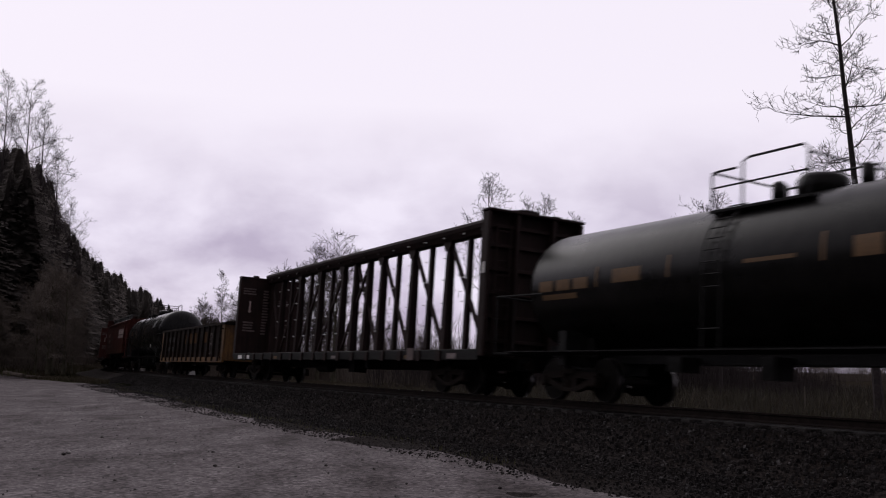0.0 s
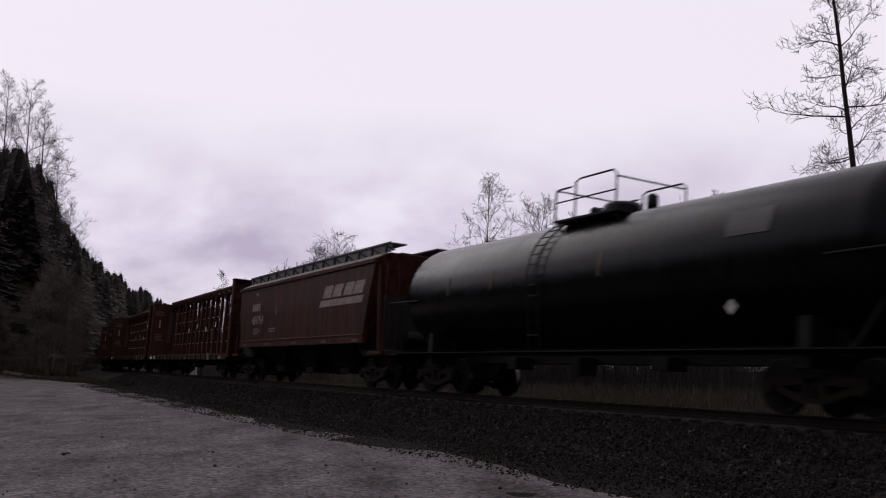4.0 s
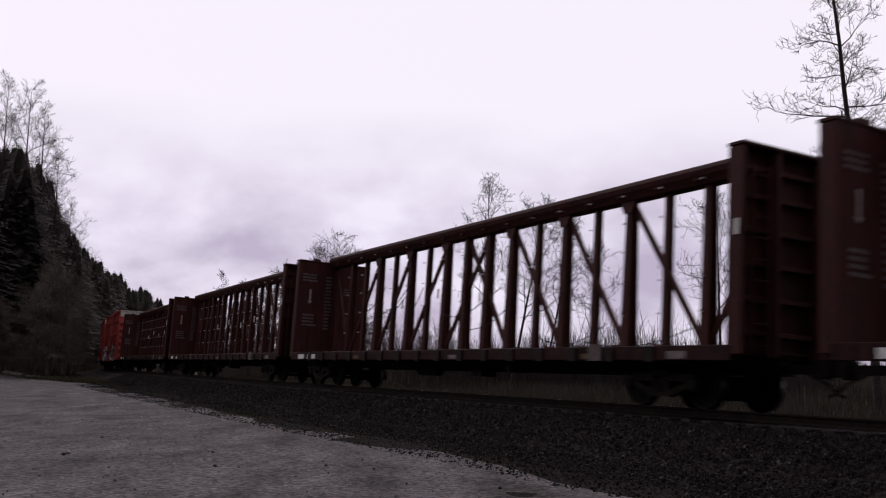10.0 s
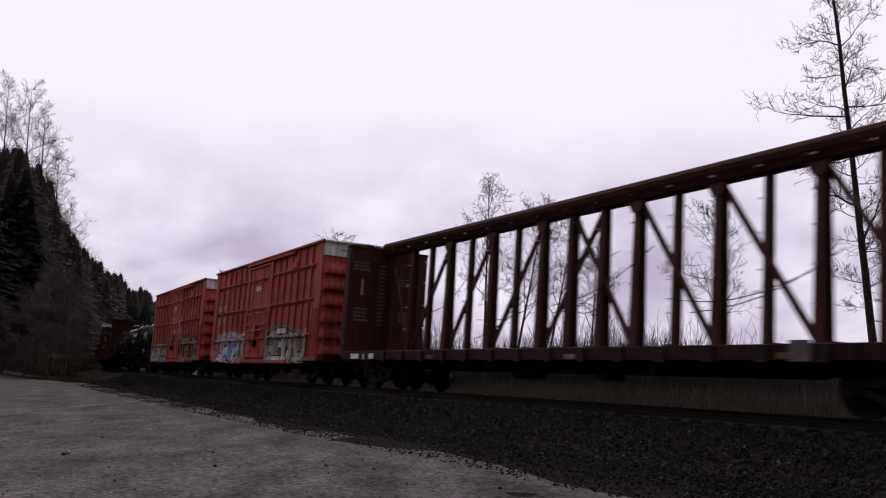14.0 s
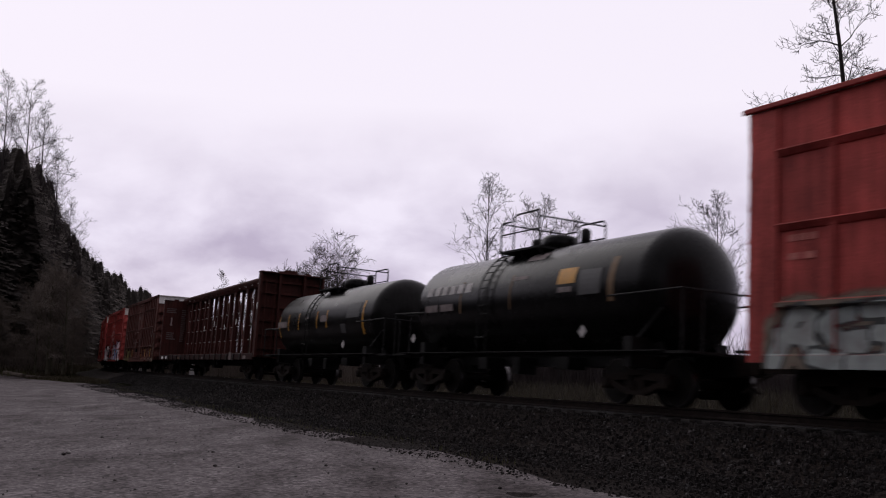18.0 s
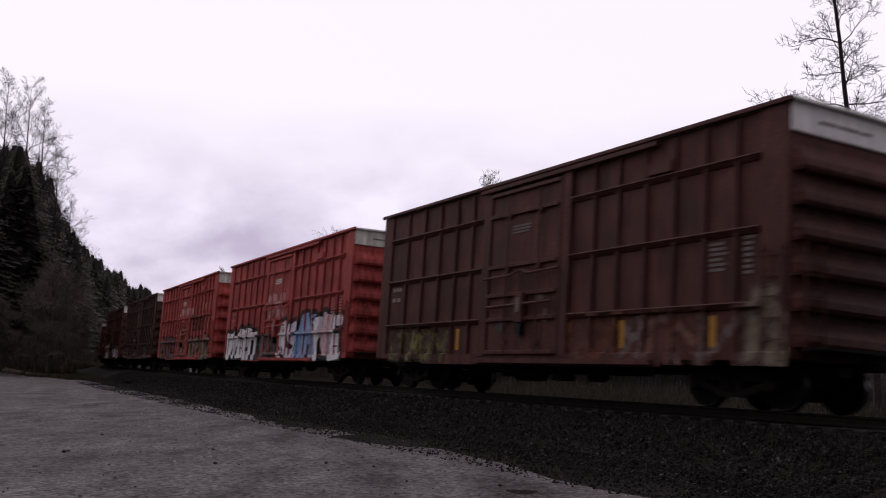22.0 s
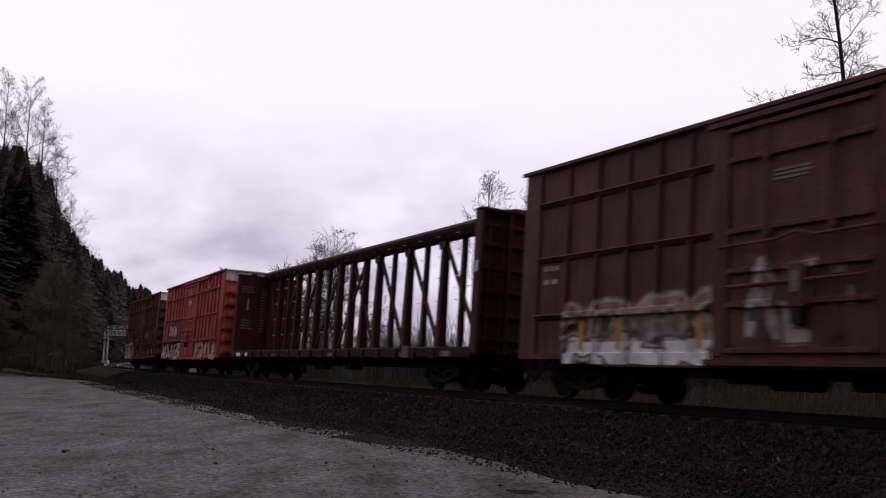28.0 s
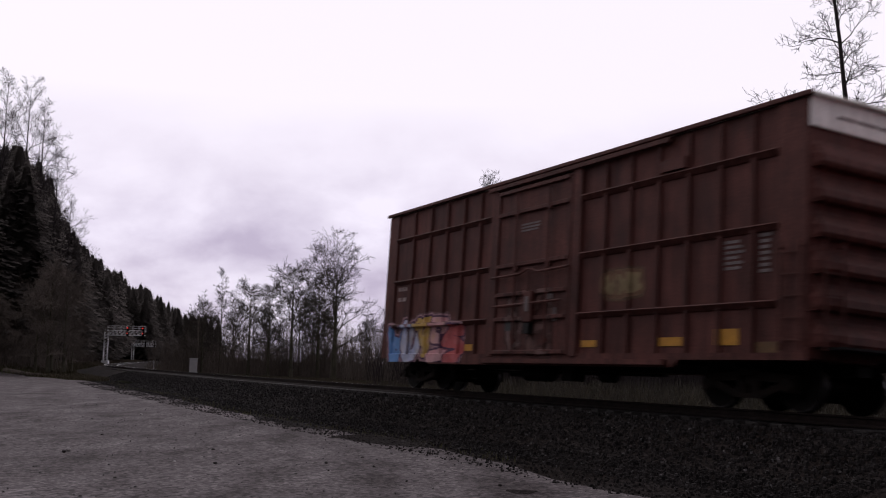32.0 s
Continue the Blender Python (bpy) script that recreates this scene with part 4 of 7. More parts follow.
def trackside():
    signal_bridge(Matrix.Translation(at_view(-0.3535, 232, 0.2)) @ pose(0, 0, 0, 0, 0, 3), "silver cantilever signal bridge with four red lights over the track", True)
    signal_bridge(Matrix.Translation(at_view(-0.325, 395, -0.2)) @ pose(0, 0, 0, 0, 0, 3), "distant silver cantilever signal bridge", False)
    p = at_view(-0.2605, 128, -1.1)
    c = thing("relay_cabinet", "pale aluminium relay cabinet on a concrete pad", "cabinet", m=Matrix.Translation(p) @ pose(0, 0, 0, 0, 0, 12))
    part("body", shared("cab_body", lambda bm: (box(bm, -0.5, 0.5, -0.4, 0.4, 0.2, 2.05), soften(bm, 0.03))), CABINET, c)
    part("roof", shared("cab_roof", lambda bm: box(bm, -0.56, 0.56, -0.46, 0.46, 2.05, 2.12)), CABINET, c)
    part("door", shared("cab_door", lambda bm: box(bm, -0.44, 0.44, -0.43, -0.40, 0.3, 1.95)), CABINET, c)
    part("base", shared("cab_base", lambda bm: box(bm, -0.6, 0.6, -0.5, 0.5, -0.4, 0.2)), CONCRETE, c)
    p = at_view(-0.257, 133, -1.2)
    c = thing("line_pole", "old wooden line pole beside the relay cabinet", "pole", m=Matrix.Translation(p))
    part("shaft", shared("pole_shaft", lambda bm: lathe(bm, [(-0.5, 0.16), (8.0, 0.11)], 10, "Z")), WOOD, c)
    part("crossarm", shared("pole_arm", lambda bm: beam(bm, (-0.9, 0.12, 7.3), (0.9, 0.12, 7.3), 0.1, 0.12)), WOOD, c)
    for az, d, h in ((-0.302, 190, 1.6),):
        c = thing("marker_post", "short pale marker post by the track", "post", "marker posts", m=Matrix.Translation(at_view(az, d, -1.0)))
        part("post", shared("mk_%g" % h, lambda bm, h=h: box(bm, -0.09, 0.09, -0.09, 0.09, -0.3, h)), CABINET, c)
        part("cap", shared("mkc_%g" % h, lambda bm, h=h: box(bm, -0.11, 0.11, -0.11, 0.11, h, h + 0.06)), CABINET, c)
    c = thing("fence_stake", "thin weathered stake in the dead grass", "post", m=Matrix.Translation(at_view(0.3815, 40, -1.15)))
    part("post", shared("stake", lambda bm: lathe(bm, [(-0.3, 0.035), (1.25, 0.03), (1.3, 0.015)], 7, "Z")), WOOD, c)
    # dead wood at the edge of the lot
    def log(bm):
        lathe(bm, [(-1.6, 0.20), (-1.55, 0.28), (-0.5, 0.30), (0.6, 0.26), (1.5, 0.24), (1.55, 0.12)], 10, "X")
    for s, lat, size, turn in ((61, -7.6, 0.55, 15), (62.5, -9.4, 0.8, -30), (63.5, -12.0, 0.7, 40), (64.5, -15.5, 0.9, -12), (62.8, -8.6, 0.45, 70)):
        p = trk(s, lat, 0, 0)
        t = thing("fallen_log", "weathered fallen log at the edge of the gravel lot", "log", "fallen logs", m=Matrix.Translation((p.x, p.y, ground_z(s, lat) + 0.20 * size)) @ pose(0, 0, 0, 0, 4, turn) @ Matrix.Scale(size, 4))
        part("trunk", shared("log", log), WOOD, t)
        part("snag", shared("log_snag", lambda bm: pipe(bm, [(-1.0, 0, 0.2), (-1.25, -0.1, 0.5), (-1.3, -0.15, 0.75)], 0.05, 6)), WOOD, t)
        part("snag", shared("log_stub", lambda bm: pipe(bm, [(0.3, 0, 0.2), (0.45, 0.1, 0.55)], 0.06, 6)), WOOD, t)


trackside()


def stone_mesh(seed):
    rnd = random.Random(seed)

    def build(bm):
        bmesh.ops.create_icosphere(bm, subdivisions=2, radius=0.5)
        for v in bm.verts:
            v.co *= 1 + 0.35 * noise.noise(v.co * 2.2 + Vector((seed, 0, 0)))
            v.co.z *= 0.7
            v.co += Vector((rnd.uniform(-1, 1), rnd.uniform(-1, 1), rnd.uniform(-1, 1))) * 0.02
    return shared("stone_%d" % seed, build)


def lot_stones():
    for i, (x, y, d, mt) in enumerate(LOT_STONES):
        ob = new("stone", stone_mesh(i % 4))
        if not ob.data.materials:
            ob.data.materials.append(None)
        ob.material_slots[0].link = "OBJECT"
        ob.material_slots[0].material = mt
        ob.matrix_basis = Matrix.Translation((x, y, -0.795 + d * 0.22)) @ pose(0, 0, 0, 0, 0, i * 47) @ Matrix.Scale(d, 4)
        tagged(ob, "small dark stone lying on the gravel lot" if mt is STONE else "small pale stone lying on the gravel lot", "stone", "stones on the gravel lot")


PALE_STONE = surf("pale_stone", (0.33, 0.31, 0.30), 0.3, 4, 0.9, 0.0, 20, 0.3)
LOT_STONES = [(-3.86, 16.40, 0.081, STONE), (-1.73, 14.69, 0.053, STONE), (-1.25, 15.54, 0.056, STONE), (-6.18, 15.81, 0.071, STONE), (-1.58, 13.72, 0.033, STONE), (-0.98, 14.32, 0.043, STONE), (-4.19, 12.46, 0.047, STONE), (-4.00, 14.52, 0.054, PALE_STONE), (-6.22, 16.11, 0.093, PALE_STONE), (-3.44, 16.57, 0.051, STONE), (-3.35, 14.38, 0.062, STONE), (-6.82, 19.37, 0.061, STONE), (0.96, 13.99, 0.050, STONE), (0.77, 12.32, 0.052, STONE), (-0.43, 12.63, 0.038, STONE), (-8.29, 26.54, 0.083, PALE_STONE), (-36.52, 93.00, 0.419, PALE_STONE)]
lot_stones()


# ---- the train ----
WHEELSETS = []
CARS = []


def wheel_mesh():
    """Axle with two flanged wheels; the treads are polished."""
    if "wheelset" not in MADE:
        bm = bmesh.new()
        lathe(bm, [(-0.98, 0.07), (-0.6, 0.085), (0.6, 0.085), (0.98, 0.07)], 8, "Y")
        for s in (-1, 1):
            lathe(bm, [(s * 0.65, 0.12), (s * 0.65, 0.485), (s * 0.68, 0.487), (s * 0.695, 0.465)], 24, "Y")
            lathe(bm, [(s * 0.798, 0.447), (s * 0.79, 0.36), (s * 0.74, 0.33), (s * 0.74, 0.17), (s * 0.82, 0.13)], 24, "Y")
            for k in range(3):
                a = k * 2.0944
                box(bm, 0.24 * math.cos(a) - 0.03, 0.24 * math.cos(a) + 0.03, s * 0.75 - 0.015, s * 0.75 + 0.015, 0.24 * math.sin(a) - 0.03, 0.24 * math.sin(a) + 0.03)
        n = len(bm.faces)
        for s in (-1, 1):
            lathe(bm, [(s * 0.695, 0.30), (s * 0.695, 0.465), (s * 0.80, 0.46), (s * 0.80, 0.445)], 24, "Y", caps=False)
        bm.faces.ensure_lookup_table()
        for f in bm.faces[n:]:
            f.material_index = 1
        bmesh.ops.recalc_face_normals(bm, faces=bm.faces)
        me = bpy.data.meshes.new("wheelset")
        bm.to_mesh(me)
        bm.free()
        me.materials.append(WHEEL_STEEL)
        me.materials.append(TREAD)
        MADE["wheelset"] = me
    return MADE["wheelset"]


def side_frame(bm):
    # one cast side frame with its window, spring nest and bearing pedestals
    for s in (-1, 1):
        beam(bm, (s * 0.22, 0, 0.56), (s * 0.98, 0, 0.52), 0.16, 0.15, side=(0, 1, 0))
        beam(bm, (s * 0.24, 0, 0.24), (s * 0.86, 0, 0.46), 0.15, 0.12, side=(0, 1, 0))
        beam(bm, (s * 0.20, 0, 0.22), (s * 0.20, 0, 0.60), 0.15, 0.10, side=(0, 1, 0))
        box(bm, s * 0.89 - 0.11, s * 0.89 + 0.11, -0.09, 0.09, 0.30, 0.50)
        lathe(bm, [(-0.14, 0.10), (-0.09, 0.13), (0.06, 0.13)], 10, "Y", (s * 0.89, 0, 0.42))
    box(bm, -0.30, 0.30, -0.09, 0.09, 0.19, 0.27)
    for x in (-0.1, 0.1):
        lathe(bm, [(0.27, 0.075), (0.46, 0.075)], 8, "Z", (x, 0, 0))
    box(bm, -0.24, 0.24, -0.10, 0.10, 0.58, 0.68)


def bolster(bm):
    box(bm, -0.17, 0.17, -1.02, 1.02, 0.42, 0.60)
    lathe(bm, [(0.58, 0.2), (0.70, 0.2)], 12, "Z")
    for s in (-1, 1):
        beam(bm, (s * 0.36, -0.95, 0.30), (s * 0.36, 0.95, 0.30), 0.08, 0.10, side=(1, 0, 0))


def truck(car, x):
    t = part("truck", shared("bolster", bolster), TRUCK_STEEL, car, m=pose(x, 0, 0.0))
    for y in (-1.0, 1.0):
        part("side_frame", shared("side_frame", side_frame), TRUCK_STEEL, t, m=pose(0, y, 0))
    for ax in (-0.89, 0.89):
        w = new("wheelset", wheel_mesh())
        w.parent, w.matrix_basis = t, pose(ax, 0, 0.462)
        WHEELSETS.append((w, ax))
    return t


def coupler(bm):
    box(bm, -0.9, 0.0, -0.07, 0.07, 0.70, 0.86)
    box(bm, -0.05, 0.16, -0.16, 0.02, 0.62, 0.94)
    box(bm, 0.10, 0.24, -0.15, -0.05, 0.66, 0.92)
    box(bm, -0.05, 0.20, 0.08, 0.15, 0.66, 0.90)
    pipe(bm, [(-0.6, 0.3, 0.72), (-0.2, 0.34, 0.55), (0.1, 0.3, 0.36), (0.25, 0.22, 0.34)], 0.03, 6)


def couplers(car, half):
    part("coupler", shared("coupler", coupler), TRUCK_STEEL, car, m=pose(half - 0.24, 0, 0))
    part("coupler", shared("coupler", coupler), TRUCK_STEEL, car, m=pose(-half + 0.24, 0, 0, 0, 0, 180))


def ladder_mesh(key, z0, z1, w=0.4, rungs=8):
    def build(bm):
        for s in (-1, 1):
            box(bm, s * w / 2 - 0.015, s * w / 2 + 0.015, -0.09, -0.06, z0, z1)
        for i in range(rungs):
            z = z0 + (z1 - z0) * (i + 0.5) / rungs
            box(bm, -w / 2, w / 2, -0.085, -0.065, z - 0.011, z + 0.011)
        for z in (z0 + 0.1, z1 - 0.1):
            for s in (-1, 1):
                box(bm, s * w / 2 - 0.012, s * w / 2 + 0.012, -0.07, 0.02, z - 0.02, z + 0.02)
    return shared(key, build)


def bars_mesh(key, w, h, rows, seed=1, t=0.006, gap=0.45, blocks=0):
    """Rows of illegible lettering as bars, w x h, standing on the plane y = 0 and facing -y."""
    def build(bm):
        rnd = random.Random(seed)
        rh = h / rows
        for r in range(rows):
            z1 = h - r * rh
            z0 = z1 - rh * (1 - gap)
            if blocks:
                n = blocks
                bw = w / n
                for i in range(n):
                    box(bm, i * bw, i * bw + bw * 0.68, -t, 0, z0, z1)
            else:
                x = 0.0
                end = w * rnd.uniform(0.7, 1.0)
                while x < end:
                    ln = min(rnd.uniform(0.12, 0.4) * w, end - x)
                    box(bm, x, x + ln * 0.9, -t, 0, z0, z1)
                    x += ln
    return shared(key, build)


def lettering(car, key, x, y, z, w, h, rows, mat=None, seed=1, blocks=0, gap=0.45, name="lettering", turn=0):
    return tagged(part(name, bars_mesh(key, w, h, rows, seed, gap=gap, blocks=blocks), mat or LETTER, car, m=pose(x, y, z, 0, 0, turn)), kind="stuff")


def brake_wheel(bm):
    lathe(bm, [(0.0, 0.24), (0.02, 0.26), (0.04, 0.24), (0.04, 0.21), (0.0, 0.21)], 18, "X")
    for k in range(4):
        a = k * math.pi / 4
        beam(bm, (0.02, -0.22 * math.cos(a), -0.22 * math.sin(a)), (0.02, 0.22 * math.cos(a), 0.22 * math.sin(a)), 0.02, 0.03, side=(1, 0, 0))
    box(bm, -0.16, 0.0, -0.05, 0.05, -0.05, 0.05)


# -- boxcars --
PLACARD_DARK = surf("dark_notice_panel", (0.035, 0.035, 0.037), 0.3, 3, 0.6, 0.0, 40, 0.05)
RIBS_REAR = (-6.1, -5.1, -4.15, -3.25, -2.4)
RIBS_FRONT = (2.63, 3.42, 4.25, 5.05, 5.85, 6.60)
RAILS_Z = (1.72, 2.99, 4.24)


def box_core(bm):
    box(bm, -7.74, 7.74, -1.50, 1.50, 0.82, 5.04)
    soften(bm, 0.02)


def box_roof(bm):
    n = 14
    for i in range(n):
        x0, x1 = -7.86 + i * 15.72 / n, -7.86 + (i + 1) * 15.72 / n
        a = [(x, y, z) for x in (x0, x1) for y, z in ((-1.54, 5.06), (0, 5.085), (1.54, 5.06))]
        v = [bm.verts.new(p) for p in a]
        bm.faces.new([v[0], v[3], v[4], v[1]])
        bm.faces.new([v[1], v[4], v[5], v[2]])
        for s in (-1, 1):
            beam(bm, (x1, s * 1.53, 5.06), (x1, 0, 5.09), 0.07, 0.05, side=(1, 0, 0))


def box_sill(bm):
    # side sill that drops between the trucks
    plate(bm, [(-7.74, 0.80), (-4.9, 0.80), (-4.75, 0.66), (4.75, 0.66), (4.9, 0.80), (7.74, 0.80), (7.74, 0.92), (-7.74, 0.92)], -0.04, 0.04)


def corner_post(bm):
    box(bm, -0.30, 0.30, -0.05, 0.03, 0.82, 5.02)
    soften(bm, 0.012)


def rib(bm):
    box(bm, -0.045, 0.045, -0.065, 0.0, 0.90, 4.98)
    soften(bm, 0.012)


def ledge(bm, x0, x1):
    # pressed rail: flat top, sloping underside
    plate_yz = [(0.0, 0.052), (-0.100, 0.048), (-0.110, 0.028), (-0.035, -0.060), (0.0, -0.072)]
    a = [bm.verts.new((x0, y, z)) for y, z in plate_yz]
    b = [bm.verts.new((x1, y, z)) for y, z in plate_yz]
    for i in range(5):
        bm.faces.new([a[i], a[(i + 1) % 5], b[(i + 1) % 5], b[i]])
    bm.faces.new(a[::-1])
    bm.faces.new(b)


def rail_rear(bm):
    ledge(bm, -7.15, -1.80)


def rail_front(bm):
    ledge(bm, 1.87, 7.15)


def door(bm):
    box(bm, -1.5, 1.55, -0.055, 0.0, 0.86, 4.86)
    soften(bm, 0.01)


def door_rib(bm):
    box(bm, -1.40, 1.45, -0.125, -0.055, -0.045, 0.045)
    soften(bm, 0.01)


def door_stile(bm):
    box(bm, -0.05, 0.05, -0.10, -0.055, 0.9, 4.82)
    soften(bm, 0.01)


def door_gear(bm):
    for x in (-0.55, 0.75):
        pipe(bm, [(x, -0.13, 0.95), (x, -0.13, 4.7)], 0.022, 6)
    box(bm, -0.25, 0.2, -0.15, -0.09, 1.75, 2.15)
    pipe(bm, [(-0.3, -0.16, 2.0), (-1.15, -0.16, 2.0)], 0.02, 6)
    for z in (1.2, 2.9, 4.2):
        for x in (-0.55, 0.75):
            box(bm, x - 0.07, x + 0.07, -0.14, -0.09, z - 0.05, z + 0.05)


def door_frame(bm):
    box(bm, -1.78, -1.52, -0.085, 0.0, 0.86, 5.0)
    box(bm, 1.57, 1.85, -0.085, 0.0, 0.86, 5.0)
    box(bm, -1.9, 4.6, -0.14, -0.02, 4.90, 4.99)
    box(bm, -1.9, 4.6, -0.16, -0.02, 0.70, 0.80)


def box_end(bm):
    # pressed end: rounded horizontal corrugations
    prof = [(0.9, 0.0)]
    z = 1.0
    while z < 4.45:
        prof += [(z, 0.0), (z + 0.03, 0.14), (z + 0.10, 0.17), (z + 0.22, 0.15), (z + 0.38, 0.03), (z + 0.46, 0.0)]
        z += 0.575
    prof += [(4.52, 0.0)]
    ys = (-1.50, -1.38, 1.38, 1.50)
    rows = []
    for y in ys:
        k = 0.0 if abs(y) > 1.4 else 1.0
        rows.append([bm.verts.new((0.0 + d * k, y, zz)) for zz, d in prof])
    for a, b in zip(rows, rows[1:]):
        for i in range(len(prof) - 1):
            bm.faces.new([a[i], b[i], b[i + 1], a[i + 1]])


def end_cap(bm):
    box(bm, 0.0, 0.05, -1.52, 1.52, 4.55, 5.05)
    soften(bm, 0.01)


def underframe(bm, half, z=0.78):
    box(bm, -half + 0.1, half - 0.1, -0.17, 0.17, 0.62, z + 0.12)
    n = 7
    for i in range(n):
        x = -half + 0.9 + i * (2 * half - 1.8) / (n - 1)
        box(bm, x - 0.06, x + 0.06, -1.35, 1.35, z - 0.05, z + 0.08)


def brake_gear(bm):
    lathe(bm, [(-0.55, 0.1), (-0.5, 0.19), (0.5, 0.19), (0.55, 0.1)], 12, "X", (-0.6, -0.75, 0.52))
    box(bm, 0.6, 1.0, -1.0, -0.65, 0.36, 0.72)
    pipe(bm, [(-3.4, -0.5, 0.55), (3.4, -0.5, 0.55)], 0.03, 6)
    lathe(bm, [(-0.2, 0.16), (0.2, 0.16)], 10, "X", (1.7, -0.55, 0.52))
    beam(bm, (-2.6, -0.3, 0.5), (-1.2, -0.3, 0.5), 0.04, 0.12)


def boxcar(label, paint, cap, brown, marks=(), group="boxcars of the train"):
    car = thing("boxcar", label, "boxcar", group)
    part("body", shared("box_core", box_core), paint, car)
    part("roof", shared("box_roof", box_roof), GREY_CAP, car, "grey galvanised roof")
    for s in (-1, 1):
        part("eave", shared("box_eave", lambda bm: (box(bm, -7.87, 7.87, -0.035, 0.035, 5.03, 5.115), soften(bm, 0.01))), paint, car, m=pose(0, s * 1.575, 0))
    part("underframe", shared("box_under", lambda bm: underframe(bm, 7.7)), BLACK_STEEL, car)
    part("brake_gear", shared("brake_gear", brake_gear), BLACK_STEEL, car)
    for s in (-1, 1):
        rot = 0 if s < 0 else 180
        fx = -s
        side = pose(0, s * 1.50, 0) if s < 0 else pose(0, 1.50, 0, 0, 0, 180)
        part("side_sill", shared("box_sill", box_sill), paint, car, m=pose(0, s * 1.52, 0))
        for x in (-7.45, 7.45):
            part("corner_post", shared("corner_post", corner_post), paint, car, m=pose(x, s * 1.50, 0, 0, 0, rot))
        for x in RIBS_REAR + RIBS_FRONT:
            part("rib", shared("rib", rib), paint, car, m=pose(x * fx, s * 1.50, 0, 0, 0, rot))
        for z in RAILS_Z:
            part("rail_rib", shared("rail_rear", rail_rear), paint, car, m=side @ pose(0, 0, z))
            part("rail_rib", shared("rail_front", rail_front), paint, car, m=side @ pose(0, 0, z))
        d = part("door", shared("door", door), paint, car, m=side)
        part("door_gear", shared("door_gear", door_gear), paint, d)
        for z in RAILS_Z + (0.95, 2.3, 4.78):
            part("door_rib", shared("door_rib", door_rib), paint, d, m=pose(0, 0, z))
        for x in (-1.45, 1.50):
            part("door_stile", shared("door_stile", door_stile), paint, d, m=pose(x, 0, 0))
        part("door_frame", shared("door_frame", door_frame), paint, car, m=side)
        part("defect_card_board", shared("card_board", lambda bm: box(bm, -0.32, 0.32, -0.12, 0.0, -0.12, 0.1)), paint, car, m=side @ pose(4.7, 0, 4.45))
    for s in (1, -1):
        end = pose(s * 7.745, 0, 0, 0, 0, 0 if s > 0 else 180)
        part("end_wall", shared("box_end", box_end), paint, car, m=end)
        part("end_panel", shared("end_cap", end_cap), cap, car, "pale painted panel at the top of the end", m=end)
        part("lettering", bars_mesh("cap_text", 1.5, 0.09, 1, 5), LETTER_DIM, car, m=pose(s * 7.80, -0.9 * s, 4.72, 0, 0, 90 * s))
        lm = ladder_mesh("box_ladder", 0.95, 2.7, 0.42, 5)
        part("ladder", lm, paint, car, m=pose(s * 7.45, -1.53 if s > 0 else 1.53, 0, 0, 0, 0 if s > 0 else 180))
        part("end_ladder", lm, paint, car, m=pose(s * 7.86, -1.15 * s, 0, 0, 0, 90 * s))
        part("platform", shared("crossover", lambda bm: box(bm, 0.0, 0.5, -1.3, 1.3, 0.98, 1.02)), BLACK_STEEL, car, m=end @ pose(0.02, 0, 0))
        truck(car, s * 6.1)
    part("brake_wheel", shared("brake_wheel", brake_wheel), BLACK_STEEL, car, m=pose(-7.98, 0.6, 2.9, 0, 0, 180))
    couplers(car, 9.02)
    # stencilled data and reflectors
    tint = LETTER_DIM if brown else LETTER_ROSE
    lettering(car, "data_a", 5.95, -1.506, 2.30, 0.45, 0.55, 6, tint, 3)
    lettering(car, "data_c", 6.75, -1.506, 2.2, 0.26, 0.7, 7, tint, 6)
    lettering(car, "door_data", -0.45, -1.56, 3.72, 0.95, 0.22, 3, LETTER if not brown else LETTER_DIM, 7)
    lettering(car, "marks_a", -6.95, -1.506, 2.65, 0.6, 0.2, 1, LETTER_MID if brown else tint, 8, blocks=3)
    lettering(car, "marks_b", -6.95, -1.506, 2.35, 0.6, 0.2, 1, LETTER_MID if brown else tint, 9, blocks=2)
    part("lock_box", shared("lock_box", lambda bm: (box(bm, -0.17, 0.17, -0.19, -0.06, 1.62, 2.32), soften(bm, 0.012))), paint, car, m=pose(0.1, -1.50, 0))
    part("lock_slot", shared("lock_slot", lambda bm: box(bm, -0.10, 0.12, -0.195, -0.06, 1.36, 1.60)), BLACK_STEEL, car, "black opening below the door lock", m=pose(0.1, -1.50, 0))
    part("operating_bar", shared("door_bar", lambda bm: pipe(bm, [(-1.55, -0.16, 2.72), (-0.3, -0.17, 2.74), (0.1, -0.17, 2.84), (0.45, -0.17, 2.74), (1.6, -0.16, 2.78)], 0.028, 6)), paint, car, m=pose(0, -1.50, 0))
    part("operating_bar", shared("door_bar_low", lambda bm: (pipe(bm, [(-1.35, -0.17, 2.02), (1.35, -0.17, 2.06)], 0.030, 6), pipe(bm, [(0.1, -0.17, 2.3), (0.1, -0.17, 2.84)], 0.022, 6))), paint, car, m=pose(0, -1.50, 0))
    part("notice", shared("door_notice_c", lambda bm: (box(bm, 0, 0.20, -0.012, 0, 0, 0.12), box(bm, 0.26, 0.36, -0.012, 0, -0.5, -0.2))), LETTER_DIM if brown else LETTER_ROSE, car, m=pose(0.72, -1.565, 2.12))
    part("notice", shared("door_notice", lambda bm: box(bm, 0, 0.13, -0.012, 0, 0, 0.34)), LETTER_DIM if brown else LETTER_MID, car, m=pose(0.04, -1.70, 1.86))
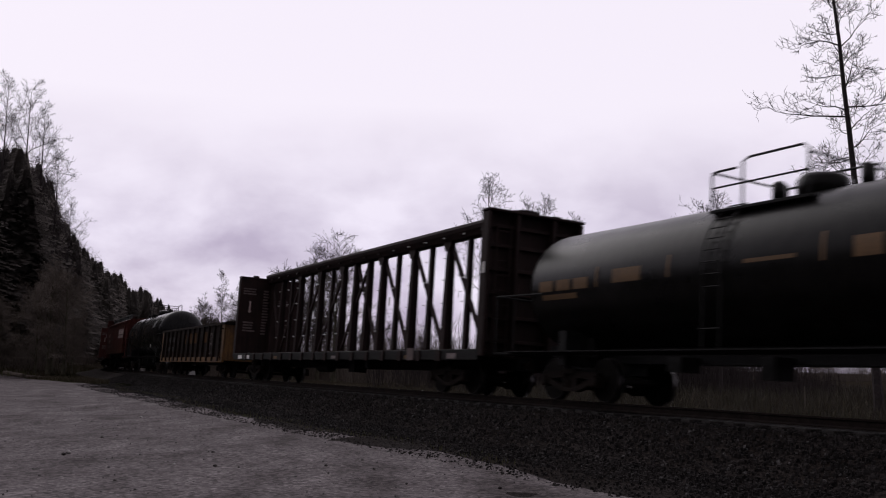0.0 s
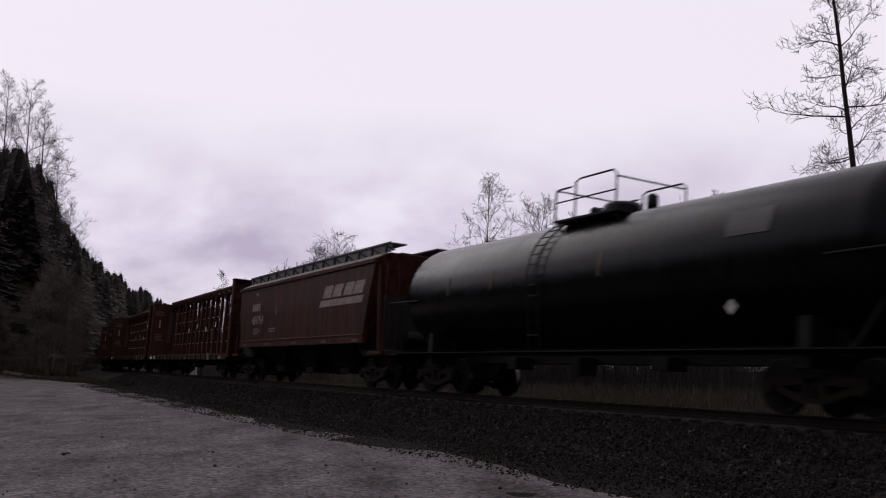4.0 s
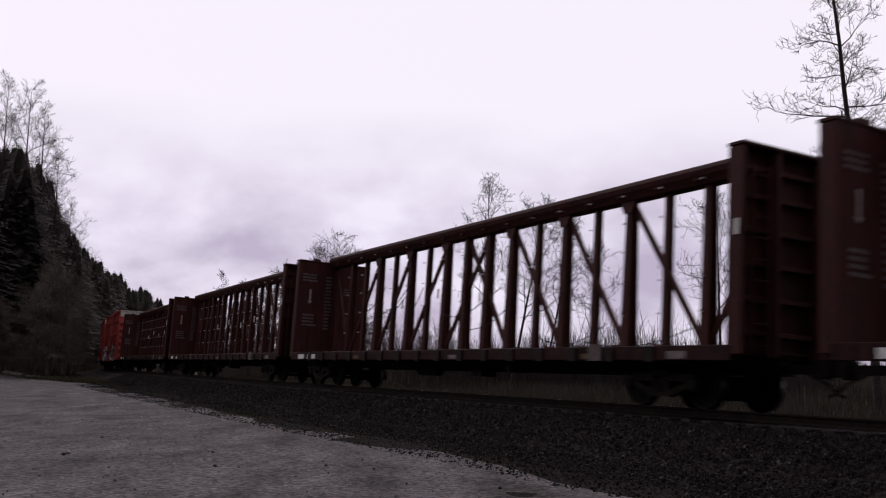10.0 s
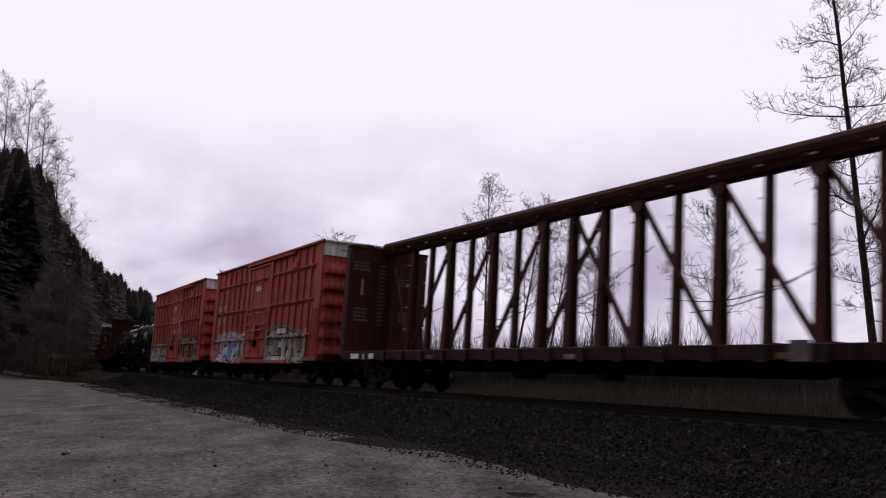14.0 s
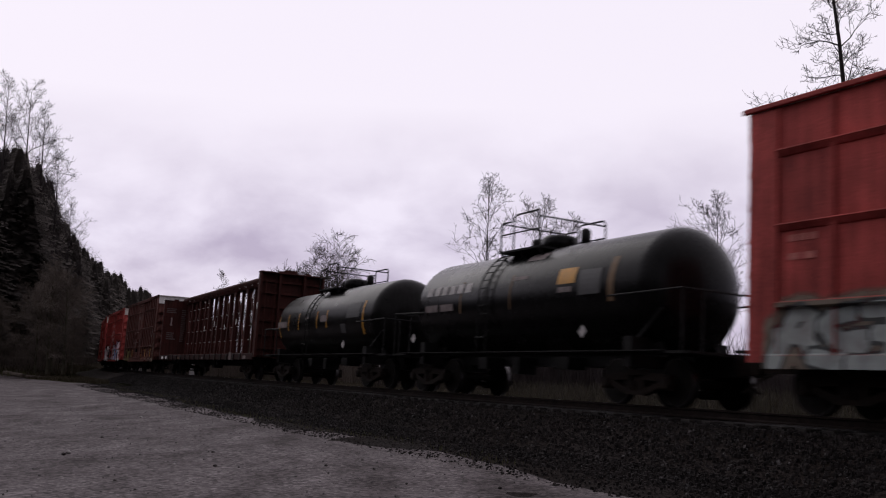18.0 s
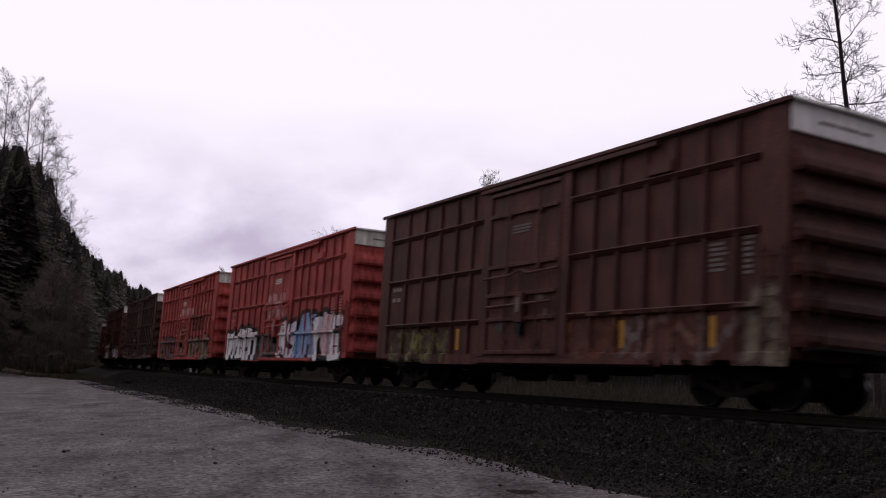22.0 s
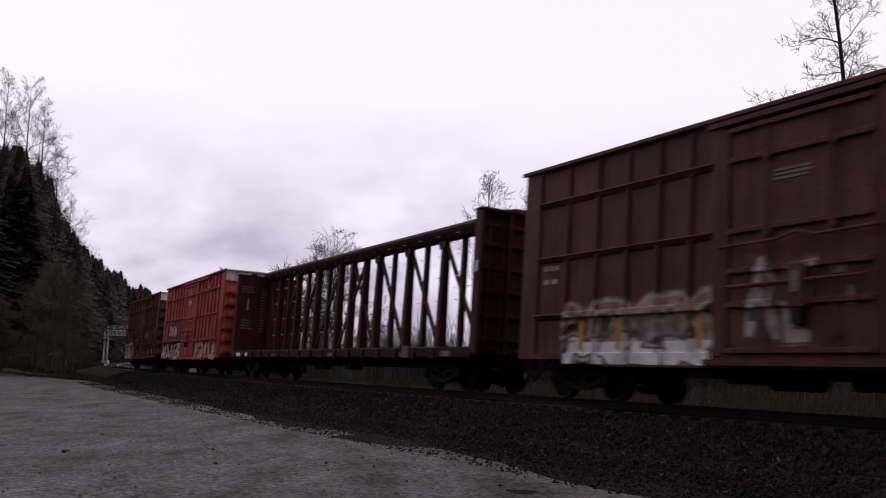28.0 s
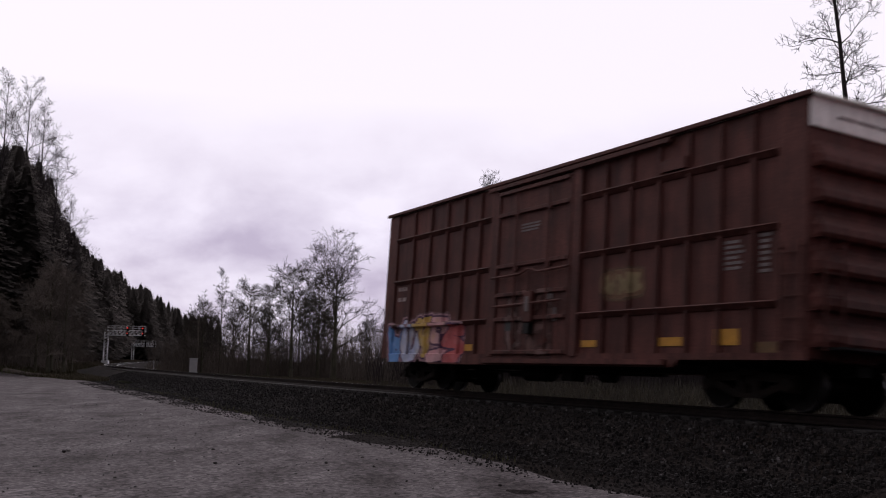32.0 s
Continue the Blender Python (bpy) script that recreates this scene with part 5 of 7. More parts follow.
    part("notice", shared("door_notice_b", lambda bm: box(bm, 0, 0.34, -0.012, 0, 0, 0.32)), PLACARD_DARK, car, "dark notice board", m=pose(-0.95, -1.565, 1.45))
    for i, (x, z, w, h, mt, nm) in enumerate(marks):
        part(nm, shared("mark_%g_%g" % (w, h), lambda bm, w=w, h=h: box(bm, 0, w, -0.008, 0, 0, h)), mt, car, m=pose(x, -1.506, z))
    return car, 6.1


# letter-like strokes on a grid of 8 by 8, no alphabet: each word is a line
STROKES = ("00 18 48 66 44 04 44 80", "08 00 40 70 88", "80 30 14 38 88/14 64", "00 08 44 88 80", "68 28 06 34 84 72 50 00", "08 88 50/44 08", "00 28 58 80/24 64",
           "08 02 20 60 82 88/48 43", "08 00 80/04 54/08 78", "88 00/08 44 80/00 88", "40 44 08/44 88", "78 08 00 80 84 44", "00 08 80 88", "08 40 88/24 64/48 40")


def face_depth(x, z):
    """How far the boxcar's side stands out at a place: plates, door, frames, rails and ribs."""
    d = np.zeros_like(x)
    d = np.where(np.abs(x) > 7.15, 0.05, d)
    for r in RIBS_REAR + RIBS_FRONT:
        d = np.where(np.abs(x - r) < 0.055, 0.066, d)
    for r in RAILS_Z:
        d = np.where((np.abs(z - r) < 0.06) & (np.abs(x) > 1.8) & (np.abs(x) < 7.16), 0.114, d)
    d = np.where((x > -1.5) & (x < 1.55), 0.056, d)
    for r in RAILS_Z + (0.95, 2.3):
        d = np.where((np.abs(z - r) < 0.055) & (x > -1.42) & (x < 1.47), 0.126, d)
    d = np.where((np.abs(x + 1.65) < 0.15) | (np.abs(x - 1.71) < 0.15), 0.086, d)
    return np.where(z < 0.93, np.maximum(d, 0.062), d)


def spray(car, label, x0, x1, z0, z1, n, fills, line, seed, bold=0.12, back=None, halo=0.0, slant=0.15, wear=0.35, mottle=0.5, ordered=False):
    """Spray-painted letter forms over part of a boxcar's side, draped over its ribs; n forms side by side."""
    rnd = random.Random(seed)
    step = 0.035
    gx, gz = np.meshgrid(np.arange(x0 - halo - 0.15, x1 + halo + 0.15, step), np.arange(max(0.70, z0 - halo - 0.15), z1 + halo + 0.2, step), indexing="ij")
    ink, hue = np.full(gx.shape, 9.0), np.zeros(gx.shape)
    w, tall = (x1 - x0) / n, z1 - z0
    for i in range(n):
        word, mirror, turn = rnd.choice(STROKES), rnd.random() < 0.5, rnd.random() < 0.3
        h, lift, wide = tall * rnd.uniform(0.86, 1.06), rnd.uniform(0, 0.06) * tall, w * rnd.uniform(0.88, 1.06)
        shade = i / max(1, n - 1) if ordered else rnd.random()
        own = np.full(gx.shape, 9.0)
        for run in word.split("/"):
            pts = []
            for q in run.split():
                u, v = int(q[0]) / 8, int(q[1]) / 8
                u, v = (1 - u if mirror else u) + rnd.uniform(-0.14, 0.14), (1 - v if turn else v) + rnd.uniform(-0.10, 0.10)
                z = z0 + lift + bold + v * max(0.2, h - 2 * bold)
                pts.append((x0 + w * i + bold * 0.4 + u * max(0.15, wide * 1.12 - 0.9 * bold) + slant * (v - 0.5) * tall * 0.4, z))
            for (ax, az), (bx, bz) in zip(pts, pts[1:]):
                dx, dz = bx - ax, bz - az
                k = np.clip(((gx - ax) * dx + (gz - az) * dz) / max(1e-6, dx * dx + dz * dz), 0, 1)
                # blunt strokes, a little wider at the foot
                ox, oz = np.abs(gx - ax - k * dx), np.abs(gz - az - k * dz)
                own = np.minimum(own, (ox ** 3 + oz ** 3) ** (1 / 3) - bold * (1.15 - 0.3 * (gz - z0) / tall))
        front = own < 0.06
        hue = np.where(front, shade, hue)
        ink = np.where(front, own, np.minimum(ink, own))
    near = ink < halo + 0.20
    keep = near[:-1, :-1] | near[1:, :-1] | near[:-1, 1:] | near[1:, 1:]
    nz = gx.shape[1]
    ci, cj = np.nonzero(keep)
    quads = np.stack([ci * nz + cj, (ci + 1) * nz + cj, (ci + 1) * nz + cj + 1, ci * nz + cj + 1], 1)
    used, flat = np.unique(quads, return_inverse=True)
    y = -(1.50 + face_depth(gx, gz) + 0.006)
    co = np.stack([gx.ravel(), y.ravel(), gz.ravel()], 1)[used]
    me = raw("spray_paint", co.tolist(), flat.reshape(quads.shape).tolist())
    for key, field in (("ink", ink), ("hue", hue)):
        at = me.attributes.new(key, "FLOAT", "POINT")
        at.data.foreach_set("value", field.ravel()[used].astype(np.float32))
    part("spray_paint", me, spray_mat("spray_%d" % seed, fills, line, back or line, halo if halo else 0.045, wear, mottle), car, label)


def smooth_once(key, build):
    fresh = key not in MADE
    me = shared(key, build)
    return smooth(me) if fresh else me


# -- centre-beam flat cars --
POSTS = (0.61, 1.83, 3.05, 4.27, 5.49, 6.71, 7.93, 9.15)


def cb_deck(bm):
    box(bm, -11.2, 11.2, -1.36, 1.36, 1.02, 1.07)
    soften(bm, 0.008)


def cb_side(bm):
    plate_pts = [(-11.2, 0.84), (11.2, 0.84), (11.2, 1.11), (-11.2, 1.11)]
    plate(bm, plate_pts, -0.05, 0.05)
    soften(bm, 0.01)


def cb_under(bm):
    plate(bm, [(-11.1, 0.95), (-7.6, 0.95), (-6.6, 0.62), (6.6, 0.62), (7.6, 0.95), (11.1, 0.95), (11.1, 1.02), (-11.1, 1.02)], -0.25, 0.25)
    box(bm, -11.1, 11.1, -0.2, 0.2, 0.66, 0.96)
    for i in range(16):
        x = -10.4 + i * 20.8 / 15
        box(bm, x - 0.05, x + 0.05, -1.36, 1.36, 0.84, 1.0)
    lathe(bm, [(-0.6, 0.1), (-0.55, 0.18), (0.55, 0.18), (0.6, 0.1)], 12, "X", (-1.2, -0.7, 0.62))
    box(bm, 1.6, 2.1, -0.95, -0.5, 0.46, 0.85)
    box(bm, 3.6, 3.8, -1.2, -0.7, 0.6, 0.85)


def cb_riser(bm):
    beam(bm, (0, -1.36, 1.10), (0, 1.36, 1.10), 0.12, 0.10, side=(1, 0, 0))


def cb_chord(bm):
    # a long hollow beam with rounded flanks
    sec = [(-0.24, 4.83), (-0.30, 4.79), (-0.315, 4.72), (-0.28, 4.62), (-0.21, 4.53), (-0.17, 4.46)]
    sec += [(-y, z) for y, z in sec[::-1]]
    a = [bm.verts.new((-11.0, y, z)) for y, z in sec]
    b = [bm.verts.new((11.0, y, z)) for y, z in sec]
    n = len(sec)
    for i in range(n):
        bm.faces.new([a[i], a[(i + 1) % n], b[(i + 1) % n], b[i]])
    bm.faces.new(a[::-1])
    bm.faces.new(b)
    for i in range(18):
        x = -10.2 + i * 1.2
        box(bm, x - 0.05, x + 0.05, -0.30, -0.22, 4.52, 4.58)


def h_post(bm, w0, w1, d0, d1, t=0.025):
    """One upright of H section, w wide along the car and d deep, from the deck to the chord."""
    def ring(w, d, z):
        w, d = w / 2, d / 2
        q = [(-w, -d), (w, -d), (w, -d + t), (t, -d + t), (t, d - t), (w, d - t), (w, d), (-w, d), (-w, d - t), (-t, d - t), (-t, -d + t), (-w, -d + t)]
        return [bm.verts.new((x, y, z)) for x, y in q]
    a, b = ring(w0, d0, 1.05), ring(w1, d1, 4.50)
    for i in range(12):
        j = (i + 1) % 12
        bm.faces.new([a[i], a[j], b[j], b[i]])
    bm.faces.new(b)


def cb_post_wide(bm):
    # tapered H post
    h_post(bm, 0.25, 0.17, 0.29, 0.20)


def cb_post_narrow(bm):
    h_post(bm, 0.19, 0.145, 0.15, 0.14)


def cb_gusset(bm):
    plate(bm, [(-0.24, 4.50), (0.24, 4.50), (0.24, 4.38), (0.12, 4.18), (-0.12, 4.18), (-0.24, 4.38)], -0.02, 0.02)


def cb_brace(bm):
    beam(bm, (0, 0, 1.1), (2.44, 0, 4.48), 0.08, 0.115)


def cb_end_brace(bm):
    beam(bm, (0, 0, 1.1), (1.75, 0, 4.48), 0.08, 0.115)


def cb_bulkhead(bm):
    # faces: +x is the outer side with its ribs
    plate_y = 1.45
    box(bm, -0.03, 0.03, -plate_y, plate_y, 0.95, 4.60)
    soften(bm, 0.008)


def cb_stile(bm):
    box(bm, 0.03, 0.30, -0.05, 0.05, 0.95, 4.58)
    soften(bm, 0.008)


def cb_end_rib(bm):
    box(bm, 0.03, 0.16, -1.38, 1.38, -0.045, 0.045)
    soften(bm, 0.008)


def cb_cap(bm):
    box(bm, -0.06, 0.34, -1.46, 1.46, 4.60, 4.66)
    soften(bm, 0.008)


def cb_web(bm):
    box(bm, 0.0, 0.45, -0.03, 0.03, 1.08, 4.70)


def cb_cables(car, seed=1):
    rnd = random.Random(seed)
    for n in range(9):
        x = rnd.uniform(-8, 7)
        z0 = rnd.uniform(1.3, 2.6)
        z1 = z0 + rnd.uniform(0.2, 1.2)
        d = rnd.choice((1.3, 2.4, 3.6))
        pts = []
        for i in range(7):
            k = i / 6
            pts.append((x + d * k, -0.34, z0 + (z1 - z0) * k - 0.25 * math.sin(k * math.pi)))
        part("tie_down_cable", shared("cb_cable_%d_%d" % (seed, n), lambda bm, pts=pts: pipe(bm, pts, 0.012, 4)), BLACK_STEEL, car)


def centre_beam(label, paint, cables=0, group="centre-beam flat cars of the train"):
    car = thing("centerbeam_flatcar", label, "flat car", group)
    part("deck", shared("cb_deck", cb_deck), paint, car)
    # side sills are darker than the rest of the car
    for s in (-1, 1):
        part("side_sill", shared("cb_side", cb_side), CB_SILL if paint is CB_RED else BLACK_STEEL, car, m=pose(0, s * 1.41, 0))
    part("underframe", shared("cb_under", cb_under), BLACK_STEEL, car)
    part("top_chord", shared("cb_chord", cb_chord), paint, car)
    for sgn in (-1, 1):
        for i, x in enumerate(POSTS):
            wide = i % 2 == 1 or i == 0
            part("post", shared("cb_wide" if wide else "cb_narrow", cb_post_wide if wide else cb_post_narrow), paint, car, m=pose(sgn * x, 0, 0))
            part("riser", shared("cb_riser", cb_riser), paint, car, m=pose(sgn * x, 0, 0))
            if i in (1, 3, 5):
                part("gusset", shared("cb_gusset", cb_gusset), paint, car, m=pose(sgn * x, -0.12, 0))
        turn = 0 if sgn < 0 else 180
        for x in (9.15, 6.71, 4.27, 1.83):
            part("brace", shared("cb_brace", cb_brace), paint, car, m=pose(sgn * x, 0, 0, 0, 0, turn))
        part("brace", shared("cb_end_brace", cb_end_brace), paint, car, m=pose(sgn * 9.15, 0, 0, 0, 0, 180 - turn))
        bulk = part("bulkhead", shared("cb_bulkhead", cb_bulkhead), paint, car, m=pose(sgn * 11.1, 0, 0, 0, 0, 180 - turn))
        for y in (-1.40, -0.55, 0.55, 1.40):
            part("stile", shared("cb_stile", cb_stile), paint, bulk, m=pose(0, y, 0))
        for z in (1.35, 1.95, 2.55, 3.15, 3.75, 4.25):
            part("end_rib", shared("cb_end_rib", cb_end_rib), paint, bulk, m=pose(0, 0, z))
        part("cap", shared("cb_cap", cb_cap), paint, bulk)
        for y in (-0.45, 0.75):
            part("lug", shared("cb_lug", lambda bm: box(bm, -0.05, 0.10, -0.12, 0.12, 4.66, 4.74)), paint, bulk, m=pose(0, y, 0))
        part("end_web", shared("cb_web", cb_web), paint, car, m=pose(sgn * 11.08, 0, 0, 0, 0, turn))
        part("ladder", ladder_mesh("cb_ladder", 0.95, 4.3, 0.4, 9), paint, car, m=pose(sgn * 11.28, -0.95 * sgn, 0, 0, 0, 90 * sgn))
        truck(car, sgn * 9.0)
    couplers(car, 12.14)
    # writing inside the rear bulkhead, data panels and reflectors along the sill
    lettering(car, "cb_notice", -11.06, -0.35, 2.0, 0.30, 2.1, 16, LETTER_FAINT, 11, turn=90)
    lettering(car, "cb_text_a", -11.06, -1.3, 3.8, 0.7, 0.34, 3, LETTER_FAINT, 12, turn=90)
    lettering(car, "cb_text_b", -11.06, -1.2, 2.1, 0.6, 0.5, 4, LETTER_FAINT, 13, turn=90)
    part("notice_mark", shared("cb_mark", lambda bm: plate(bm, [(0, 0.1), (0.1, 0.0), (0.2, 0.1), (0.14, 0.1), (0.14, 0.55), (0.06, 0.55), (0.06, 0.1)], -0.006, 0)), LETTER_MID, car, m=pose(-11.06, -1.05, 3.0, 0, 0, 90))
    lettering(car, "cb_text_c", -11.06, 0.4, 3.4, 0.6, 0.3, 3, LETTER_FAINT, 14, turn=90)
    lettering(car, "cb_text_d", -11.06, 0.45, 2.2, 0.5, 0.4, 4, LETTER_FAINT, 15, turn=90)
    for x, w, h, mt in ((-10.4, 0.62, 0.16, LETTER), (-9.45, 0.8, 0.16, LETTER), (9.6, 0.5, 0.14, LETTER_DIM), (-5.2, 0.4, 0.1, YELLOW_DIM), (1.2, 0.4, 0.1, LETTER_DIM), (7.0, 0.4, 0.1, YELLOW_DIM)):
        part("reflector", shared("refl_%g_%g" % (w, h), lambda bm, w=w, h=h: box(bm, 0, w, -0.01, 0, 0, h)), mt, car, m=pose(x, -1.452, 0.87))
    for x, z in ((-4.27, 2.55), (-1.85, 2.75), (0.62, 2.5), (3.05, 2.7), (11.3, 3.0)):
        part("tag", shared("cb_tag", lambda bm: box(bm, -0.05, 0.05, -0.012, 0, 0, 0.28)), LETTER, car, "small white tag", m=pose(x, -0.27 if x < 11 else -1.47, z))
    part("placard", shared("cb_plac", lambda bm: box(bm, 0, 0.42, -0.012, 0, 0, 0.34)), LETTER_FAINT, car, "square notice plate", m=pose(7.3, -1.512, 0.82))
    for i in range(16):
        part("stake_pocket", shared("cb_pocket", lambda bm: (box(bm, -0.13, 0.13, -0.05, 0.0, 0.80, 1.10), soften(bm, 0.01))), CB_DARK, car, m=pose((POSTS[::-1] + POSTS)[i] * (-1 if i < 8 else 1), -1.458, 0))

    # small white blocks on each post and at the chord's lower edge
    def post_spots(bm):
        for i, x in enumerate(POSTS):
            for s in (-1, 1):
                for z in (1.9, 2.6, 3.3, 3.95):
                    box(bm, s * x - 0.085, s * x - 0.06, -0.20, -0.13, z - 0.014, z + 0.014)
                box(bm, s * x - 0.02, s * x + 0.02, -0.29, -0.22, 4.535, 4.565)
    tagged(part("eyelet_trim", shared("cb_post_spots", post_spots), LETTER, car), kind="stuff")
    if cables:
        cb_cables(car, cables)
    return car, 9.0


# -- tank cars --
def tank_car(label, half, r, zc, paint, truck_x, coupler_x, logo, group="tank cars of the train"):
    car = thing("tank_car", label, "tank car", group)
    key = "%g_%g" % (half, r)

    def shell(bm):
        prof = [(-half + 0.0, 0.02)]
        for k in range(1, 8):
            a = k / 7 * math.pi / 2
            prof.append((-half + r * 0.5 * (1 - math.cos(a)), r * math.sin(a)))
        prof += [(x, rr) for x, rr in ((-half * 0.45, r), (-half * 0.44, r * 1.004), (half * 0.44, r * 1.004), (half * 0.45, r))]
        prof += [(-x, rr) for x, rr in prof[7::-1]]
        lathe(bm, prof, 40, "X", (0, 0, zc))
    part("tank", smooth_once("tank_" + key, shell), paint, car)

    def sill(bm):
        for s in (-1, 1):
            box(bm, -half - 0.2, half + 0.2, s * 1.18 - 0.035, s * 1.18 + 0.035, 0.96, 1.03)
            box(bm, -half - 0.2, half + 0.2, s * 1.32 - 0.14, s * 1.32 + 0.10, 1.02, 1.045)
        box(bm, -half, half, -0.30, 0.30, 0.84 if half > 6 else 0.78, zc - r + 0.10)
        for x, w, z in ((-half * 0.35, 0.4, 0.66), (-0.3, 0.3, 0.55), (half * 0.3, 0.5, 0.68)):
            box(bm, x - w / 2, x + w / 2, -0.85, -0.35, z, 0.95)
        for x in (-truck_x, truck_x):
            box(bm, x - 1.0, x + 1.0, -0.25, 0.25, 0.6, 1.05)
            box(bm, x - 0.12, x + 0.12, -1.3, 1.3, 0.74, zc - r * 0.75)
            plate_pts = [(x - 0.5, 0.95), (x + 0.5, 0.95), (x + 0.3, zc - r * 0.7), (x - 0.3, zc - r * 0.7)]
            plate(bm, plate_pts, -0.75, -0.70)
            plate(bm, plate_pts, 0.70, 0.75)
        for s in (-1, 1):
            box(bm, s * (half + 0.4) - 0.5, s * (half + 0.4) + 0.5, -1.35, 1.35, 0.98, 1.03)
            box(bm, s * (half + 0.3) - 0.6, s * (half + 0.3) + 0.6, -0.2, 0.2, 0.62, 0.98)
    part("underframe", shared("tank_sill_" + key, sill), BLACK_STEEL, car)

    # end handrails that wrap the head
    e = half + 0.75
    for turn in (0, 180):
        end = pose(0, 0, 0, 0, 0, turn)
        part("end_railing", shared("tank_rail_" + key, lambda bm: pipe(bm, [(half - 1.3, -1.5, zc - 0.2), (e, -1.42, zc - 0.15), (e, 1.42, zc - 0.15), (half - 1.3, 1.5, zc - 0.2)], 0.022, 6)), BLACK_STEEL, car, m=end)
        for y in (-1.4, -0.9, 0.9, 1.4):
            part("railing_post", shared("tank_post_" + key, lambda bm: pipe(bm, [(e, 0, zc - 0.15), (e, 0, 1.0)], 0.02, 6)), BLACK_STEEL, car, m=end @ pose(0, y, 0))
        part("strut", shared("tank_strut_" + key, lambda bm: beam(bm, (half - 1.0, -1.2, 1.05), (half - 0.25, -1.0, zc - 0.45), 0.05, 0.05)), BLACK_STEEL, car, m=end)

    def dome(bm):
        lathe(bm, [(zc + r - 0.15, 0.46), (zc + r + 0.22, 0.46), (zc + r + 0.30, 0.40), (zc + r + 0.36, 0.1)], 18, "Z", (0.15, 0, 0))
        for x, y, h in ((0.9, 0.2, 0.4), (-0.75, -0.1, 0.28), (-1.0, 0.25, 0.35)):
            lathe(bm, [(zc + r - 0.1, 0.13), (zc + r + h, 0.13), (zc + r + h + 0.06, 0.06)], 10, "Z", (x, y, 0))
    part("manway", smooth_once("tank_dome_" + key, dome), paint, car)

    # the small cars have a shorter platform
    top = pose(-0.2, 0, 0) @ Matrix.Diagonal((0.78, 1, 1, 1)) if half < 6 else pose(-0.45, 0, -0.16) if half < 8 else pose(0, 0, 0)

    def deck(bm):
        z = zc + r - 0.12
        box(bm, -1.15, 1.15, -1.0, -0.5, z, z + 0.05)
        box(bm, -1.15, 1.15, 0.5, 1.0, z, z + 0.05)
        box(bm, -1.15, -0.75, -0.5, 0.5, z + 0.06, z + 0.1)
        for x in (-1.05, 0, 1.05):
            for s in (-1, 1):
                beam(bm, (x, s * 0.95, z), (x, s * 0.75, zc + r * 0.72), 0.05, 0.05)
    part("platform", shared("tank_deck_" + key, deck), BLACK_STEEL, car, m=top)

    def guard(bm):
        z = zc + r - 0.1
        h = 0.80
        for y in (-0.98, 0.98):
            pipe(bm, [(-1.1, y, z), (-1.1, y, z + h * 0.86), (-1.0, y, z + h * 0.94), (-0.5, y, z + h * 0.94)], 0.024, 6)
            pipe(bm, [(-0.35, y, z), (-0.35, y, z + h + 0.04), (-0.2, y, z + h + 0.10), (0.98, y, z + h + 0.10), (1.1, y, z + h), (1.1, y, z)], 0.024, 6)
            pipe(bm, [(-1.1, y, z + 0.45), (1.1, y, z + 0.45)], 0.018, 6)
        for x in (-1.1, 1.1):
            pipe(bm, [(x, -0.98, z + h - 0.05), (x, 0.98, z + h - 0.05)], 0.022, 6)
    part("guard_rail", shared("tank_guard_" + key, guard), BLACK_STEEL, car, m=top)

    def steps(bm):
        for s in (-1, 1):
            arc = []
            for k in range(9):
                a = -0.25 + k / 8 * 1.25
                arc.append((r * 1.06 * math.cos(a), zc + r * 1.06 * math.sin(a)))
            for dx in (-0.21, 0.21):
                pipe(bm, [(dx - 1.1, s * 1.4, 1.05)] + [(dx - 1.1, s * y, z) for y, z in arc], 0.02, 5)
            for y, z in arc + [(1.45, 1.4)]:
                pipe(bm, [(-1.31, s * y, z), (-0.89, s * y, z)], 0.014, 5)
    part("ladder", shared("tank_steps_" + key, steps), BLACK_STEEL, car)
    for s in (-1, 1):
        truck(car, s * truck_x)
    couplers(car, coupler_x)

    # markings follow the shell
    def patch(name, x0, x1, a0, a1, mat, label=""):
        n = 5
        verts, faces = [], []
        for i in range(n + 1):
            a = radians(a0 + (a1 - a0) * i / n)
            for x in (x0, x1):
                verts.append((x, -(r + 0.012) * math.cos(a), zc + (r + 0.012) * math.sin(a)))
        for i in range(n):
            k = 2 * i
            faces.append((k, k + 1, k + 3, k + 2))
        part(name, raw(name, verts, faces), mat, car, label)
    for args in logo:
        patch(*args)
    return car, truck_x


# -- covered hopper --
def plate_on(bm, half):
    """A thin sheet on the slope between eave and walkway."""
    pts = [(-1.50, 4.00), (-1.07, 4.235), (-1.07, 4.25), (-1.50, 4.015)]
    a = [bm.verts.new((-half, y, z)) for y, z in pts]
    b = [bm.verts.new((half, y, z)) for y, z in pts]
    for i in range(4):
        j = (i + 1) % 4
        bm.faces.new([a[i], a[j], b[j], b[i]])
    bm.faces.new(a[::-1])
    bm.faces.new(b)


